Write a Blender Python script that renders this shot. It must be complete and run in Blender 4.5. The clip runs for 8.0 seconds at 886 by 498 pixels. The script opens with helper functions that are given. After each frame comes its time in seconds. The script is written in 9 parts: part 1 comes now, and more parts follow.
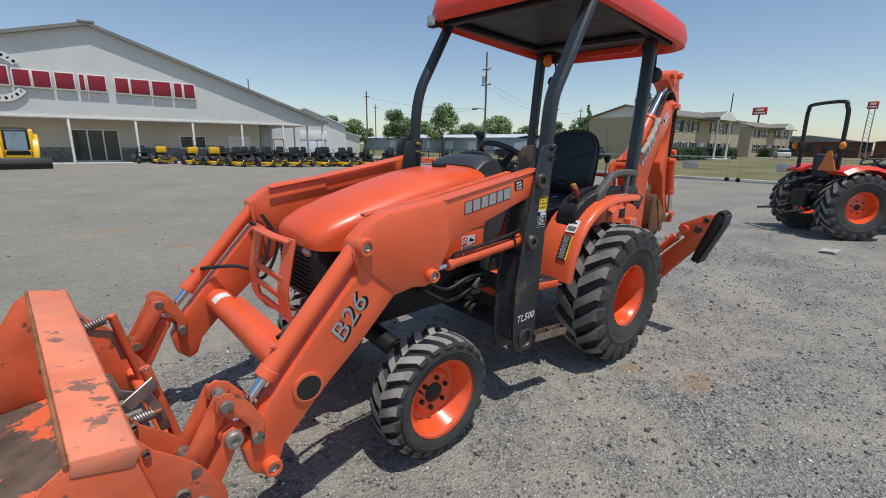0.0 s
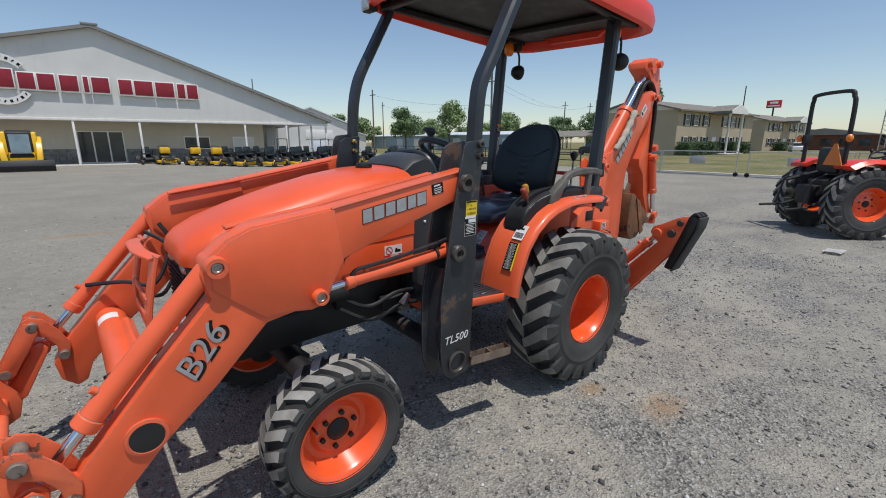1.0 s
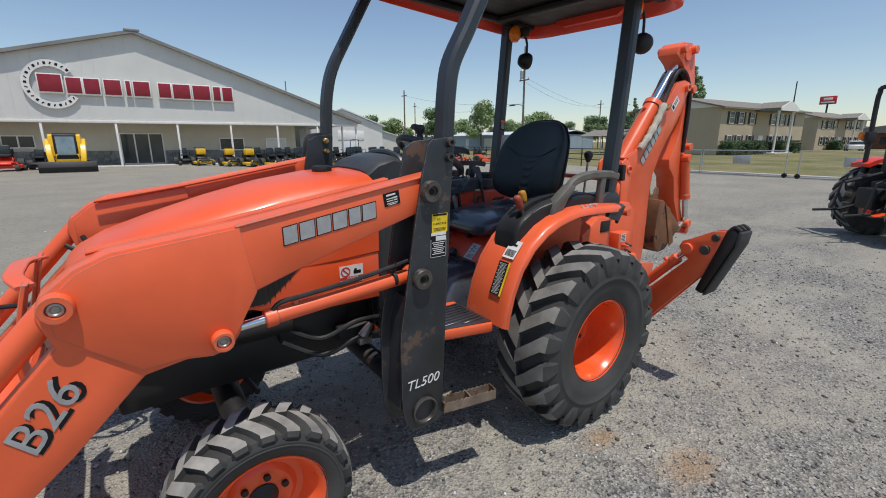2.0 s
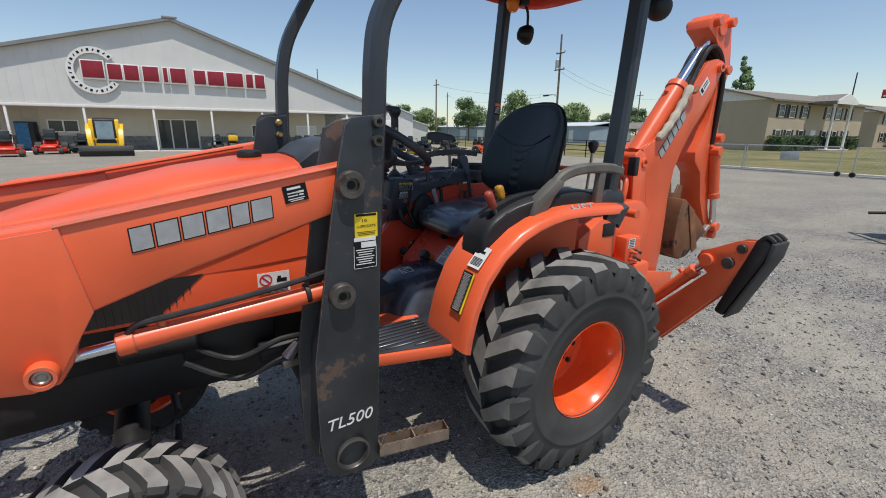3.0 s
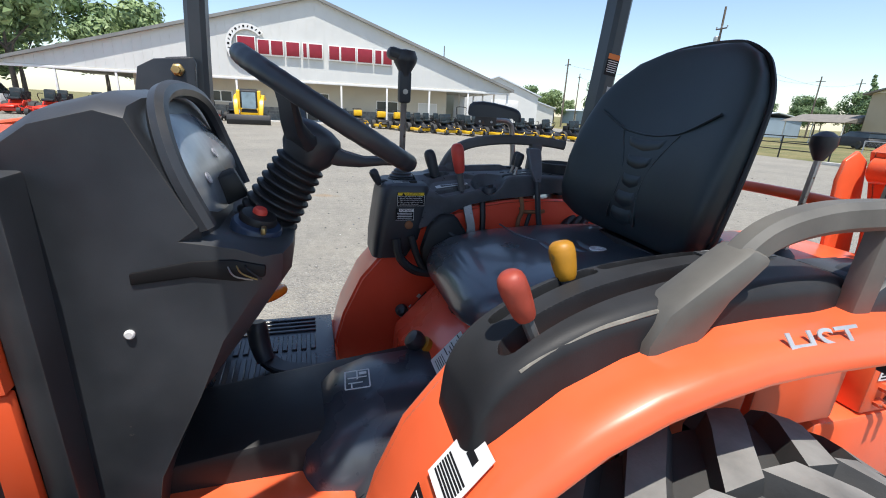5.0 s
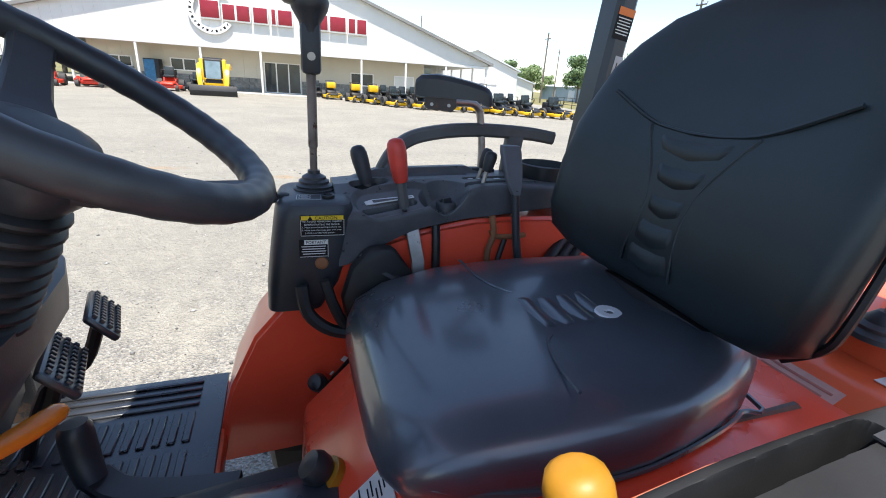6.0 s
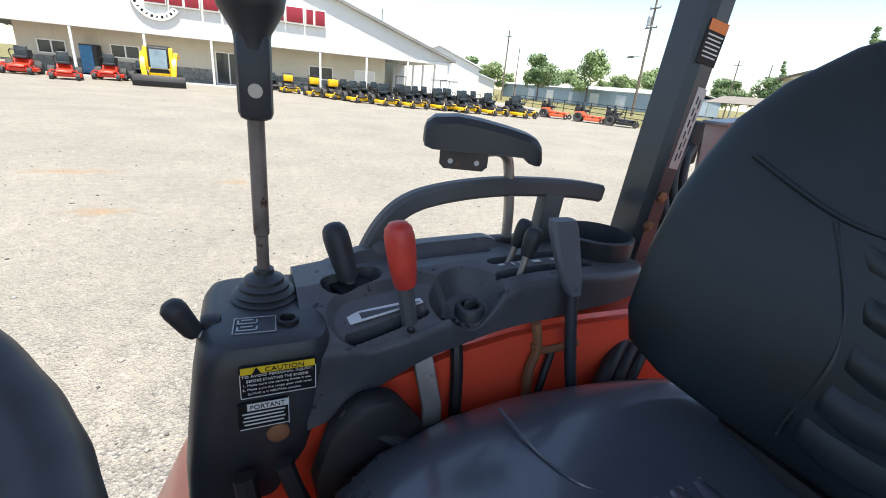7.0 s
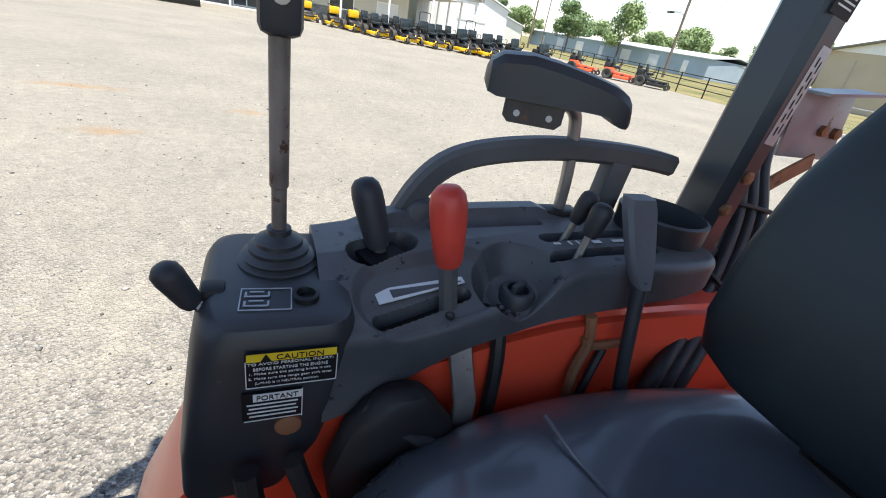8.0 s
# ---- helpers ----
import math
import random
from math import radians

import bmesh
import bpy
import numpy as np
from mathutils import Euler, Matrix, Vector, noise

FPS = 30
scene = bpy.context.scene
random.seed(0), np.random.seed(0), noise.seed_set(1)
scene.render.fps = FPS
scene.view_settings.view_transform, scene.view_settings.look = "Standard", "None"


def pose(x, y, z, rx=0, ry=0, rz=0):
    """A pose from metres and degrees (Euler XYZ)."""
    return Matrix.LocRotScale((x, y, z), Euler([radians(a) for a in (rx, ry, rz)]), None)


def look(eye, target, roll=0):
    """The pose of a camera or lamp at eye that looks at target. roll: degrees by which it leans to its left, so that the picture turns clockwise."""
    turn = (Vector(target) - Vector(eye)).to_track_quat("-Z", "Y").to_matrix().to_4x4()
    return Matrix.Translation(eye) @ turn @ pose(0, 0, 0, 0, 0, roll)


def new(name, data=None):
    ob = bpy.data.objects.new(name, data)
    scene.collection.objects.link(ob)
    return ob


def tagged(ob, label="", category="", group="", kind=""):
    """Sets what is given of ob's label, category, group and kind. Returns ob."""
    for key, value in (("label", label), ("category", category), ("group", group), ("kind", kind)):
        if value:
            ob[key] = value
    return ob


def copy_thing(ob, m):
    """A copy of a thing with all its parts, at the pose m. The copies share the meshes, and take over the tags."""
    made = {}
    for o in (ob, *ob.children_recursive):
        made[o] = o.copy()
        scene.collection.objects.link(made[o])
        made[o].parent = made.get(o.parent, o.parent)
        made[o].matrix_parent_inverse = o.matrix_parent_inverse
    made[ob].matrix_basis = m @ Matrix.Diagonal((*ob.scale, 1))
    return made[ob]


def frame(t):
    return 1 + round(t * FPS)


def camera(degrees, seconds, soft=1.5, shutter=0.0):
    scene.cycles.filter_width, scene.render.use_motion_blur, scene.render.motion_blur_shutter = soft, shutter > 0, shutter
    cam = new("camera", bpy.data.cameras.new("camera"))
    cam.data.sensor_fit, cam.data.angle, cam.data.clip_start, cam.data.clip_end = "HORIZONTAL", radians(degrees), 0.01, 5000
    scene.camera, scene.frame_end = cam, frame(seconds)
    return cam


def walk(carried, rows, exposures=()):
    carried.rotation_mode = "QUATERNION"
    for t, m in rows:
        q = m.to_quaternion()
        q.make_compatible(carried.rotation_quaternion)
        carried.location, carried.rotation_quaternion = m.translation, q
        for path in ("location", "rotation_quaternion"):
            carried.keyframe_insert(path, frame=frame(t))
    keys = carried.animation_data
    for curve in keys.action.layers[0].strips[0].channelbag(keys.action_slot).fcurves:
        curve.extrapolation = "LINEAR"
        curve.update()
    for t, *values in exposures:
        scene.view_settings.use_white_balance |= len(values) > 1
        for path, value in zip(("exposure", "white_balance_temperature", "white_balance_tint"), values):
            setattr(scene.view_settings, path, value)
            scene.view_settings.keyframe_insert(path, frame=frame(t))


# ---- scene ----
cam = camera(90.2, 8.0, 1.0)
PATH = [
    (0, (-2.790, -2.025, 1.422), (-1.551, -0.524, 0.962), 0.69),
    (0.5, (-2.491, -2.065, 1.430), (-1.276, -0.546, 0.965), 0.27),
    (1, (-2.248, -2.069, 1.423), (-1.047, -0.541, 0.953), 0.01),
    (1.5, (-1.975, -1.957, 1.419), (-0.796, -0.409, 0.959), -0.11),
    (1.7, (-1.898, -1.924, 1.416), (-0.755, -0.349, 0.956), -0.34),
    (2.8, (-1.419, -1.804, 1.398), (-0.439, -0.131, 0.908), 0.58),
    (3, (-1.326, -1.752, 1.386), (-0.358, -0.078, 0.878), 0.60),
    (3.5, (-1.065, -1.512, 1.372), (-0.098, 0.156, 0.840), 1.71),
    (4, (-0.827, -1.333, 1.355), (-0.059, 0.429, 0.802), -0.02),
    (4.2, (-0.732, -1.260, 1.363), (-0.136, 0.566, 0.807), -0.20),
    (5.3, (-0.491, -0.696, 1.357), (0.012, 1.138, 0.739), 3.23),
    (5.5, (-0.440, -0.613, 1.356), (0.083, 1.210, 0.722), 3.44),
    (6, (-0.339, -0.417, 1.371), (0.252, 1.364, 0.678), 3.97),
    (6.5, (-0.307, -0.193, 1.399), (0.389, 1.551, 0.712), 5.19),
    (7, (-0.315, -0.026, 1.431), (0.435, 1.691, 0.733), 5.31),
    (7.5, (-0.303, 0.070, 1.422), (0.482, 1.723, 0.616), 9.37),
    (8, (-0.322, 0.093, 1.409), (0.392, 1.726, 0.501), 10.51),
]
EXPOSURES = [(0.0, -0.14, 6500, 10), (1.5, -0.10, 6550, 10), (3.0, 0.03, 6700, 10), (4.2, 0.27, 6700, 10), (5.3, 0.88, 6500, 10), (6.0, 1.24, 6700, 10), (6.5, 1.30, 6900, 10), (8.0, 1.23, 7000, 10)]
walk(cam, [(t, look(eye, target, roll)) for t, eye, target, roll in PATH], EXPOSURES)


# ---- world and light ----
SUN_WAY = Vector((0.03, 0.32, -1.0)).normalized()
world = bpy.data.worlds.new("sky")
scene.world = world
world.use_nodes = True
wn = world.node_tree.nodes
sky = wn.new("ShaderNodeTexSky")
sky.sky_type = "NISHITA"
sky.sun_disc = False
sky.sun_elevation, sky.sun_rotation = radians(72), radians(180)
sky.air_density, sky.dust_density, sky.ozone_density = 1.0, 0.4, 1.5
wn["Background"].inputs["Strength"].default_value = 0.127
world.node_tree.links.new(sky.outputs["Color"], wn["Background"].inputs["Color"])
sun = new("sun", bpy.data.lights.new("sun", "SUN"))
sun.data.energy, sun.data.angle, sun.data.color = 3.85, radians(0.53), (1.0, 0.96, 0.9)
sun.matrix_world = look((0, -10, 30), Vector((0, -10, 30)) + SUN_WAY)


# ---- materials ----
def mat_new(name):
    m = bpy.data.materials.new(name)
    m.use_nodes = True
    return m, m.node_tree.nodes, m.node_tree.links, m.node_tree.nodes["Principled BSDF"]


def ramp(n, l, src, stops):
    r = n.new("ShaderNodeValToRGB")
    while len(r.color_ramp.elements) < len(stops):
        r.color_ramp.elements.new(0.5)
    for e, (p, c) in zip(r.color_ramp.elements, stops):
        e.position, e.color = p, (*c, 1) if len(c) == 3 else c
    l.new(src, r.inputs["Fac"])
    return r.outputs["Color"]


def noise_node(n, l, co, scale, detail=4.0, rough=0.55, kind="ShaderNodeTexNoise"):
    t = n.new(kind)
    t.inputs["Scale"].default_value = scale
    if kind == "ShaderNodeTexNoise":
        t.inputs["Detail"].default_value = detail
        t.inputs["Roughness"].default_value = rough
    l.new(co, t.inputs["Vector"])
    return t


def mix(n, l, fac, a, b, mode="MIX"):
    x = n.new("ShaderNodeMix")
    x.data_type, x.blend_type = "RGBA", mode
    if isinstance(fac, (int, float)):
        x.inputs[0].default_value = fac
    else:
        l.new(fac, x.inputs[0])
    for sock, v in ((x.inputs[6], a), (x.inputs[7], b)):
        if isinstance(v, tuple):
            sock.default_value = (*v, 1)
        else:
            l.new(v, sock)
    return x.outputs[2]


def bump(n, l, bsdf, height, strength, distance):
    b = n.new("ShaderNodeBump")
    b.inputs["Strength"].default_value, b.inputs["Distance"].default_value = strength, distance
    l.new(height, b.inputs["Height"])
    l.new(b.outputs["Normal"], bsdf.inputs["Normal"])


def coords(n, world_space=False):
    if world_space:
        return n.new("ShaderNodeNewGeometry").outputs["Position"]
    return n.new("ShaderNodeTexCoord").outputs["Object"]


def surface(name, base, rough=0.5, metal=0.0, vary=0.25, scale=8.0, wear=None, wear_scale=14.0, wear_cut=0.66,
            grain=120.0, relief=0.1, relief_size=0.001, coat=0.0, dust=0.0, edge=None, edge_size=0.006, top_lift=0.0):
    """Paint, plastic, metal: two scales of variation, chips or stains in the colour wear, fine relief."""
    m, n, l, b = mat_new(name)
    co = coords(n)
    big = noise_node(n, l, co, scale, 5)
    fine = noise_node(n, l, co, grain, 3)
    lo = tuple(c * (1 - vary) for c in base)
    hi = tuple(min(1, c * (1 + vary) + 0.01 * vary) for c in base)
    col = ramp(n, l, big.outputs["Fac"], [(0.3, lo), (0.7, hi)])
    if dust:
        d = noise_node(n, l, co, 3.1, 6, 0.7)
        f = ramp(n, l, d.outputs["Fac"], [(0.45, (0, 0, 0)), (0.75, (dust,) * 3)])
        col = mix(n, l, f, col, (0.33, 0.30, 0.26))
    if top_lift:
        # patchy dust on up-facing faces, which also paints them lighter, as if lit
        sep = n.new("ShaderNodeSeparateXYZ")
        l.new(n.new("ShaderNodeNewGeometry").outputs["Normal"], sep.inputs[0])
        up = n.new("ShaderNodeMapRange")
        up.inputs[1].default_value, up.inputs[2].default_value, up.inputs[3].default_value, up.inputs[4].default_value = 0.35, 0.95, 0.0, top_lift
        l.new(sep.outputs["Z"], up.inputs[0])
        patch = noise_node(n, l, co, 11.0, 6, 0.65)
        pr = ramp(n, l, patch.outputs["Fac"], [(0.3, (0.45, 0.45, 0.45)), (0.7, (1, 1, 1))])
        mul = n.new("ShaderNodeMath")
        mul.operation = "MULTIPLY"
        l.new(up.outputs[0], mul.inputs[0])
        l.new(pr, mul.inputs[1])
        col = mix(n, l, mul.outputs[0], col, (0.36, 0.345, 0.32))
    if wear:
        w = noise_node(n, l, co, wear_scale, 8, 0.7)
        f = ramp(n, l, w.outputs["Fac"], [(wear_cut, (0, 0, 0)), (wear_cut + 0.025, (1, 1, 1))])
        col = mix(n, l, f, col, wear)
    if edge:
        bv = n.new("ShaderNodeBevel")
        bv.samples = 4
        bv.inputs["Radius"].default_value = edge_size
        dot = n.new("ShaderNodeVectorMath")
        dot.operation = "DOT_PRODUCT"
        l.new(bv.outputs["Normal"], dot.inputs[0])
        l.new(n.new("ShaderNodeNewGeometry").outputs["Normal"], dot.inputs[1])
        sum_ = n.new("ShaderNodeMath")
        sum_.operation = "MULTIPLY_ADD"
        rag = noise_node(n, l, co, 26.0, 6, 0.75)
        l.new(rag.outputs["Fac"], sum_.inputs[0])
        sum_.inputs[1].default_value = 0.55
        l.new(dot.outputs["Value"], sum_.inputs[2])
        rng = n.new("ShaderNodeMapRange")
        rng.inputs[1].default_value, rng.inputs[2].default_value, rng.inputs[3].default_value, rng.inputs[4].default_value = 1.17, 1.11, 0.0, 1.0
        l.new(sum_.outputs[0], rng.inputs[0])
        col = mix(n, l, rng.outputs[0], col, edge)
    l.new(col, b.inputs["Base Color"])
    r = ramp(n, l, big.outputs["Fac"], [(0.25, (max(0.05, rough - 0.1),) * 3), (0.75, (min(1, rough + 0.12),) * 3)])
    l.new(r, b.inputs["Roughness"])
    b.inputs["Metallic"].default_value = metal
    if coat:
        b.inputs["Coat Weight"].default_value, b.inputs["Coat Roughness"].default_value = coat, 0.12
    if relief:
        bump(n, l, b, fine.outputs["Fac"], relief, relief_size)
    return m


def plain(name, base, rough=0.5, metal=0.0, emission=0.0, alpha=1.0):
    m, n, l, b = mat_new(name)
    b.inputs["Base Color"].default_value = (*base, 1)
    b.inputs["Roughness"].default_value, b.inputs["Metallic"].default_value = rough, metal
    return m


def glass(name, tint=(0.9, 0.93, 0.95), rough=0.02):
    m, n, l, b = mat_new(name)
    b.inputs["Base Color"].default_value = (*tint, 1)
    b.inputs["Roughness"].default_value = rough
    b.inputs["Transmission Weight"].default_value = 1.0
    b.inputs["IOR"].default_value = 1.45
    return m


ORANGE = surface("orange_paint", (0.80, 0.122, 0.040), 0.36, 0, 0.10, 4, (0.33, 0.07, 0.03), 17, 0.735, 160, 0.05, 0.0005, 0.2, 0.04, (0.24, 0.16, 0.125), 0.009)
# less faded ORANGE, also brightened to stand in for bounced light in the cab
ORANGE_LIFTED = surface("redder_lifted_orange_paint", (0.86, 0.085, 0.036), 0.30, 0, 0.08, 4, (0.36, 0.07, 0.03), 30, 0.76, 160, 0.03, 0.0004, 0.5, 0.03)
ORANGE_HOOD = surface("orange_hood_paint", (0.79, 0.098, 0.024), 0.40, 0, 0.08, 3, None, 10, 0.8, 160, 0.02, 0.0004, 0.2, 0.08)
ORANGE_WORN = surface("worn_orange_paint", (0.70, 0.125, 0.045), 0.5, 0, 0.22, 5, (0.15, 0.065, 0.045), 8, 0.60, 140, 0.12, 0.0006, 0.0, 0.12, (0.13, 0.055, 0.04), 0.008)
ORANGE_FADED = surface("scraped_faded_orange_paint", (0.80, 0.225, 0.115), 0.6, 0, 0.15, 6, (0.26, 0.13, 0.09), 7, 0.575, 90, 0.3, 0.0008, 0.0, 0.45, (0.16, 0.07, 0.05), 0.008)
ORANGE_RIM = surface("rim_orange_paint", (0.84, 0.10, 0.02), 0.3, 0, 0.08, 6, None, 10, 0.8, 160, 0.02, 0.0004, 0.4, 0.08)
RED_CANOPY = surface("red_orange_plastic", (0.83, 0.055, 0.022), 0.38, 0, 0.08, 3, None, 10, 0.8, 200, 0.06, 0.0004, 0.1)
CHARCOAL = surface("charcoal_paint", (0.021, 0.025, 0.030), 0.42, 0, 0.35, 6, (0.105, 0.068, 0.050), 6, 0.585, 150, 0.08, 0.0005, 0.0, 0.04, (0.22, 0.20, 0.17), 0.005)
POST_PAINT = surface("dark_post_paint", (0.026, 0.033, 0.042), 0.4, 0, 0.2, 6, (0.10, 0.075, 0.06), 14, 0.73, 150, 0.05, 0.0004, 0.1, 0.02)
BLACK = surface("black_metal", (0.009, 0.009, 0.010), 0.55, 0, 0.4, 9, (0.05, 0.042, 0.035), 11, 0.69, 120, 0.15, 0.001, 0, 0.02)
PLASTIC = surface("black_plastic", (0.026, 0.030, 0.036), 0.43, 0, 0.3, 6, (0.075, 0.068, 0.058), 23, 0.70, 420, 0.22, 0.0005, 0.0, 0.04, (0.085, 0.080, 0.070), 0.003, top_lift=0.06)
PLASTIC_GREY = surface("faded_grey_plastic", (0.065, 0.067, 0.07), 0.55, 0, 0.3, 5, None, 10, 0.8, 420, 0.25, 0.0005, 0.0, 0.18)
PLASTIC_DUSTY = surface("dusty_black_plastic", (0.050, 0.054, 0.062), 0.46, 0, 0.35, 9, (0.012, 0.012, 0.014), 40, 0.615, 420, 0.25, 0.0005, 0.0, 0.14, (0.13, 0.125, 0.115), 0.003, top_lift=0.22)
PANEL_PLASTIC = surface("scuffed_panel_plastic", (0.017, 0.018, 0.020), 0.48, 0, 0.35, 7, (0.050, 0.046, 0.038), 18, 0.67, 420, 0.25, 0.0005, 0.0, 0.02, top_lift=0.03)
RAIL_GREY = surface("weathered_rail_plastic", (0.105, 0.100, 0.087), 0.55, 0, 0.3, 6, (0.20, 0.19, 0.16), 10, 0.8, 300, 0.2, 0.0005, 0.0, 0.2)
# same vinyl twice: backrest darker, cushion lifted and bluer to hold sky sheen
VINYL = surface("grained_backrest_vinyl", (0.012, 0.021, 0.024), 0.46, 0, 0.3, 5, None, 10, 0.8, 700, 0.30, 0.0004, 0.0, 0.02, top_lift=0.08)
VINYL_SEAT = surface("polished_lit_seat_vinyl", (0.034, 0.048, 0.066), 0.32, 0, 0.3, 5, None, 10, 0.8, 500, 0.14, 0.0004, 0.7, 0.03, top_lift=0.10)
MAT_RUBBER = surface("floor_rubber", (0.026, 0.030, 0.037), 0.30, 0, 0.3, 7, None, 10, 0.8, 260, 0.12, 0.0005, 0.0, 0.05)
RUBBER = surface("tyre_rubber", (0.038, 0.038, 0.037), 0.75, 0, 0.35, 5, None, 10, 0.8, 180, 0.3, 0.0012, 0.0, 0.06)
LUG = surface("dusty_tyre_tread", (0.165, 0.162, 0.152), 0.85, 0, 0.5, 7, None, 10, 0.8, 160, 0.35, 0.0015, 0.0, 0.45)
TREAD_SIDE = surface("dark_tread_rubber", (0.040, 0.040, 0.039), 0.7, 0, 0.4, 7, None, 10, 0.8, 160, 0.3, 0.0012, 0.0, 0.06)
LUG_PALE = surface("pale_dusty_tread", (0.24, 0.235, 0.22), 0.9, 0, 0.45, 9, None, 10, 0.8, 160, 0.35, 0.0015, 0.0, 0.5)
CHROME = plain("chrome_rod", (0.72, 0.76, 0.82), 0.12, 1.0)
STEEL = surface("worn_steel", (0.36, 0.335, 0.31), 0.45, 0.8, 0.3, 12, (0.16, 0.09, 0.05), 20, 0.62, 160, 0.15, 0.0006)
BRASS = surface("yellow_zinc_bolt", (0.45, 0.33, 0.14), 0.4, 0.8, 0.3, 20)
PIN_RUST = surface("dark_rusty_pin", (0.20, 0.165, 0.14), 0.6, 0.4, 0.4, 20, (0.10, 0.05, 0.03), 30, 0.56)
BUCKET_RUST = surface("rubbed_rusty_bucket_steel", (0.20, 0.085, 0.038), 0.62, 0.2, 0.5, 5, (0.055, 0.035, 0.028), 5, 0.54, 90, 0.3, 0.0012, 0.0, 0.08, (0.30, 0.26, 0.22), 0.008)
RUST_DARK = surface("dark_rusty_bracket", (0.060, 0.050, 0.046), 0.55, 0.3, 0.4, 14, (0.13, 0.06, 0.035), 22, 0.6)
RUST = surface("rusty_steel", (0.27, 0.115, 0.05), 0.72, 0.15, 0.45, 9, (0.07, 0.045, 0.035), 7, 0.60, 90, 0.35, 0.0015)
DIRT_BUCKET = surface("dirt_and_rust", (0.105, 0.07, 0.05), 0.9, 0, 0.5, 7, (0.70, 0.125, 0.045), 4.2, 0.545, 60, 0.5, 0.002)
HOSE = surface("rubber_hose", (0.014, 0.014, 0.015), 0.5, 0, 0.3, 20)
RED_KNOB = surface("red_knob_plastic", (0.62, 0.055, 0.035), 0.42, 0, 0.2, 15, None, 10, 0.8, 300, 0.1, 0.0004)
BLACK_KNOB = surface("matt_black_knob_plastic", (0.026, 0.028, 0.033), 0.52, 0, 0.3, 12, (0.06, 0.056, 0.05), 30, 0.7, 300, 0.12, 0.0004)
ORANGE_KNOB = surface("orange_knob_plastic", (0.33, 0.044, 0.022), 0.5, 0, 0.35, 15, (0.20, 0.04, 0.03), 25, 0.62, 300, 0.1, 0.0004, 0, 0.05)
YELLOW_KNOB = surface("yellow_knob_plastic", (0.44, 0.20, 0.010), 0.5, 0, 0.3, 15, (0.25, 0.14, 0.03), 22, 0.60, 300, 0.1, 0.0004)
for glossy in (VINYL_SEAT, MAT_RUBBER):
    glossy.node_tree.nodes["Principled BSDF"].inputs["Specular IOR Level"].default_value = 0.9
DECAL_WHITE = surface("white_decal", (0.72, 0.72, 0.70), 0.5, 0, 0.1, 20, None, 10, 0.8, 300, 0.02)
DECAL_YELLOW = surface("yellow_decal", (0.80, 0.56, 0.02), 0.5, 0, 0.12, 20, (0.5, 0.4, 0.2), 40, 0.7)
DECAL_BLACK = plain("black_decal", (0.012, 0.012, 0.013), 0.5)
for dull in (PANEL_PLASTIC, DECAL_BLACK):
    dull.node_tree.nodes["Principled BSDF"].inputs["Specular IOR Level"].default_value = 0.18
DECAL_RED = plain("red_decal", (0.55, 0.03, 0.03), 0.5)
DECAL_ORANGE = plain("orange_decal", (0.75, 0.20, 0.03), 0.5)
DECAL_SILVER = surface("silver_lettering", (0.40, 0.41, 0.42), 0.4, 0.3, 0.15, 30)
AMBER = plain("amber_lens", (0.85, 0.22, 0.02), 0.2)
CLEAR_LENS = surface("clear_lamp_lens", (0.6, 0.6, 0.58), 0.15, 0.4, 0.2, 60)
# pale blue base paints the sky's reflection into the hazed lens
GAUGE_LENS = surface("hazed_sky_blue_gauge_lens", (0.46, 0.53, 0.61), 0.16, 0.0, 0.22, 9, None, 10, 0.8, 300, 0.02, 0.0003, 1.0, 0.15)
# buildings and yard
SIDING_WHITE = surface("white_metal_siding", (0.64, 0.64, 0.61), 0.5, 0, 0.05, 0.6, None, 10, 0.8, 20, 0.02)
SIDING_CREAM = surface("cream_metal_siding", (0.52, 0.48, 0.39), 0.55, 0, 0.06, 0.7, None, 10, 0.8, 20, 0.02)
SIDING_BLUE = surface("blue_grey_siding", (0.30, 0.38, 0.45), 0.55, 0, 0.1, 0.4)
SIDING_TAN = surface("tan_house_siding", (0.46, 0.38, 0.27), 0.7, 0, 0.06, 0.5)
ROOF_GREY = surface("grey_roof_sheet", (0.22, 0.22, 0.21), 0.6, 0, 0.15, 0.8)
ROOF_SHINGLE = surface("brown_grey_shingles", (0.20, 0.18, 0.155), 0.9, 0, 0.2, 3, None, 10, 0.8, 12, 0.4, 0.02)
ROOF_WHITE = surface("pale_blue_roof_sheet", (0.58, 0.62, 0.66), 0.5, 0, 0.06, 0.5)
TRIM_WHITE = surface("white_trim_paint", (0.76, 0.75, 0.72), 0.5, 0, 0.06, 3)
STONE = surface("grey_stone_blocks", (0.20, 0.20, 0.185), 0.9, 0, 0.35, 3, None, 10, 0.8, 9, 0.5, 0.02)
WINDOW = surface("dark_window_glass", (0.03, 0.04, 0.045), 0.06, 0.0, 0.3, 0.8, None, 10, 0.8, 5, 0.0)
SIGN_RED = surface("dark_red_sign_face", (0.26, 0.012, 0.025), 0.4, 0, 0.1, 3)
BRICK = surface("dark_brick", (0.16, 0.07, 0.05), 0.85, 0, 0.3, 2)
WOOD_POLE = surface("weathered_pole_wood", (0.15, 0.12, 0.095), 0.9, 0, 0.3, 6)
CONCRETE = surface("concrete_kerb", (0.52, 0.50, 0.46), 0.85, 0, 0.15, 3, None, 10, 0.8, 60, 0.3, 0.003)
GREASY = surface("greasy_dark_steel", (0.10, 0.092, 0.085), 0.4, 0.6, 0.4, 16, (0.07, 0.045, 0.03), 22, 0.58, 160, 0.15, 0.0006)
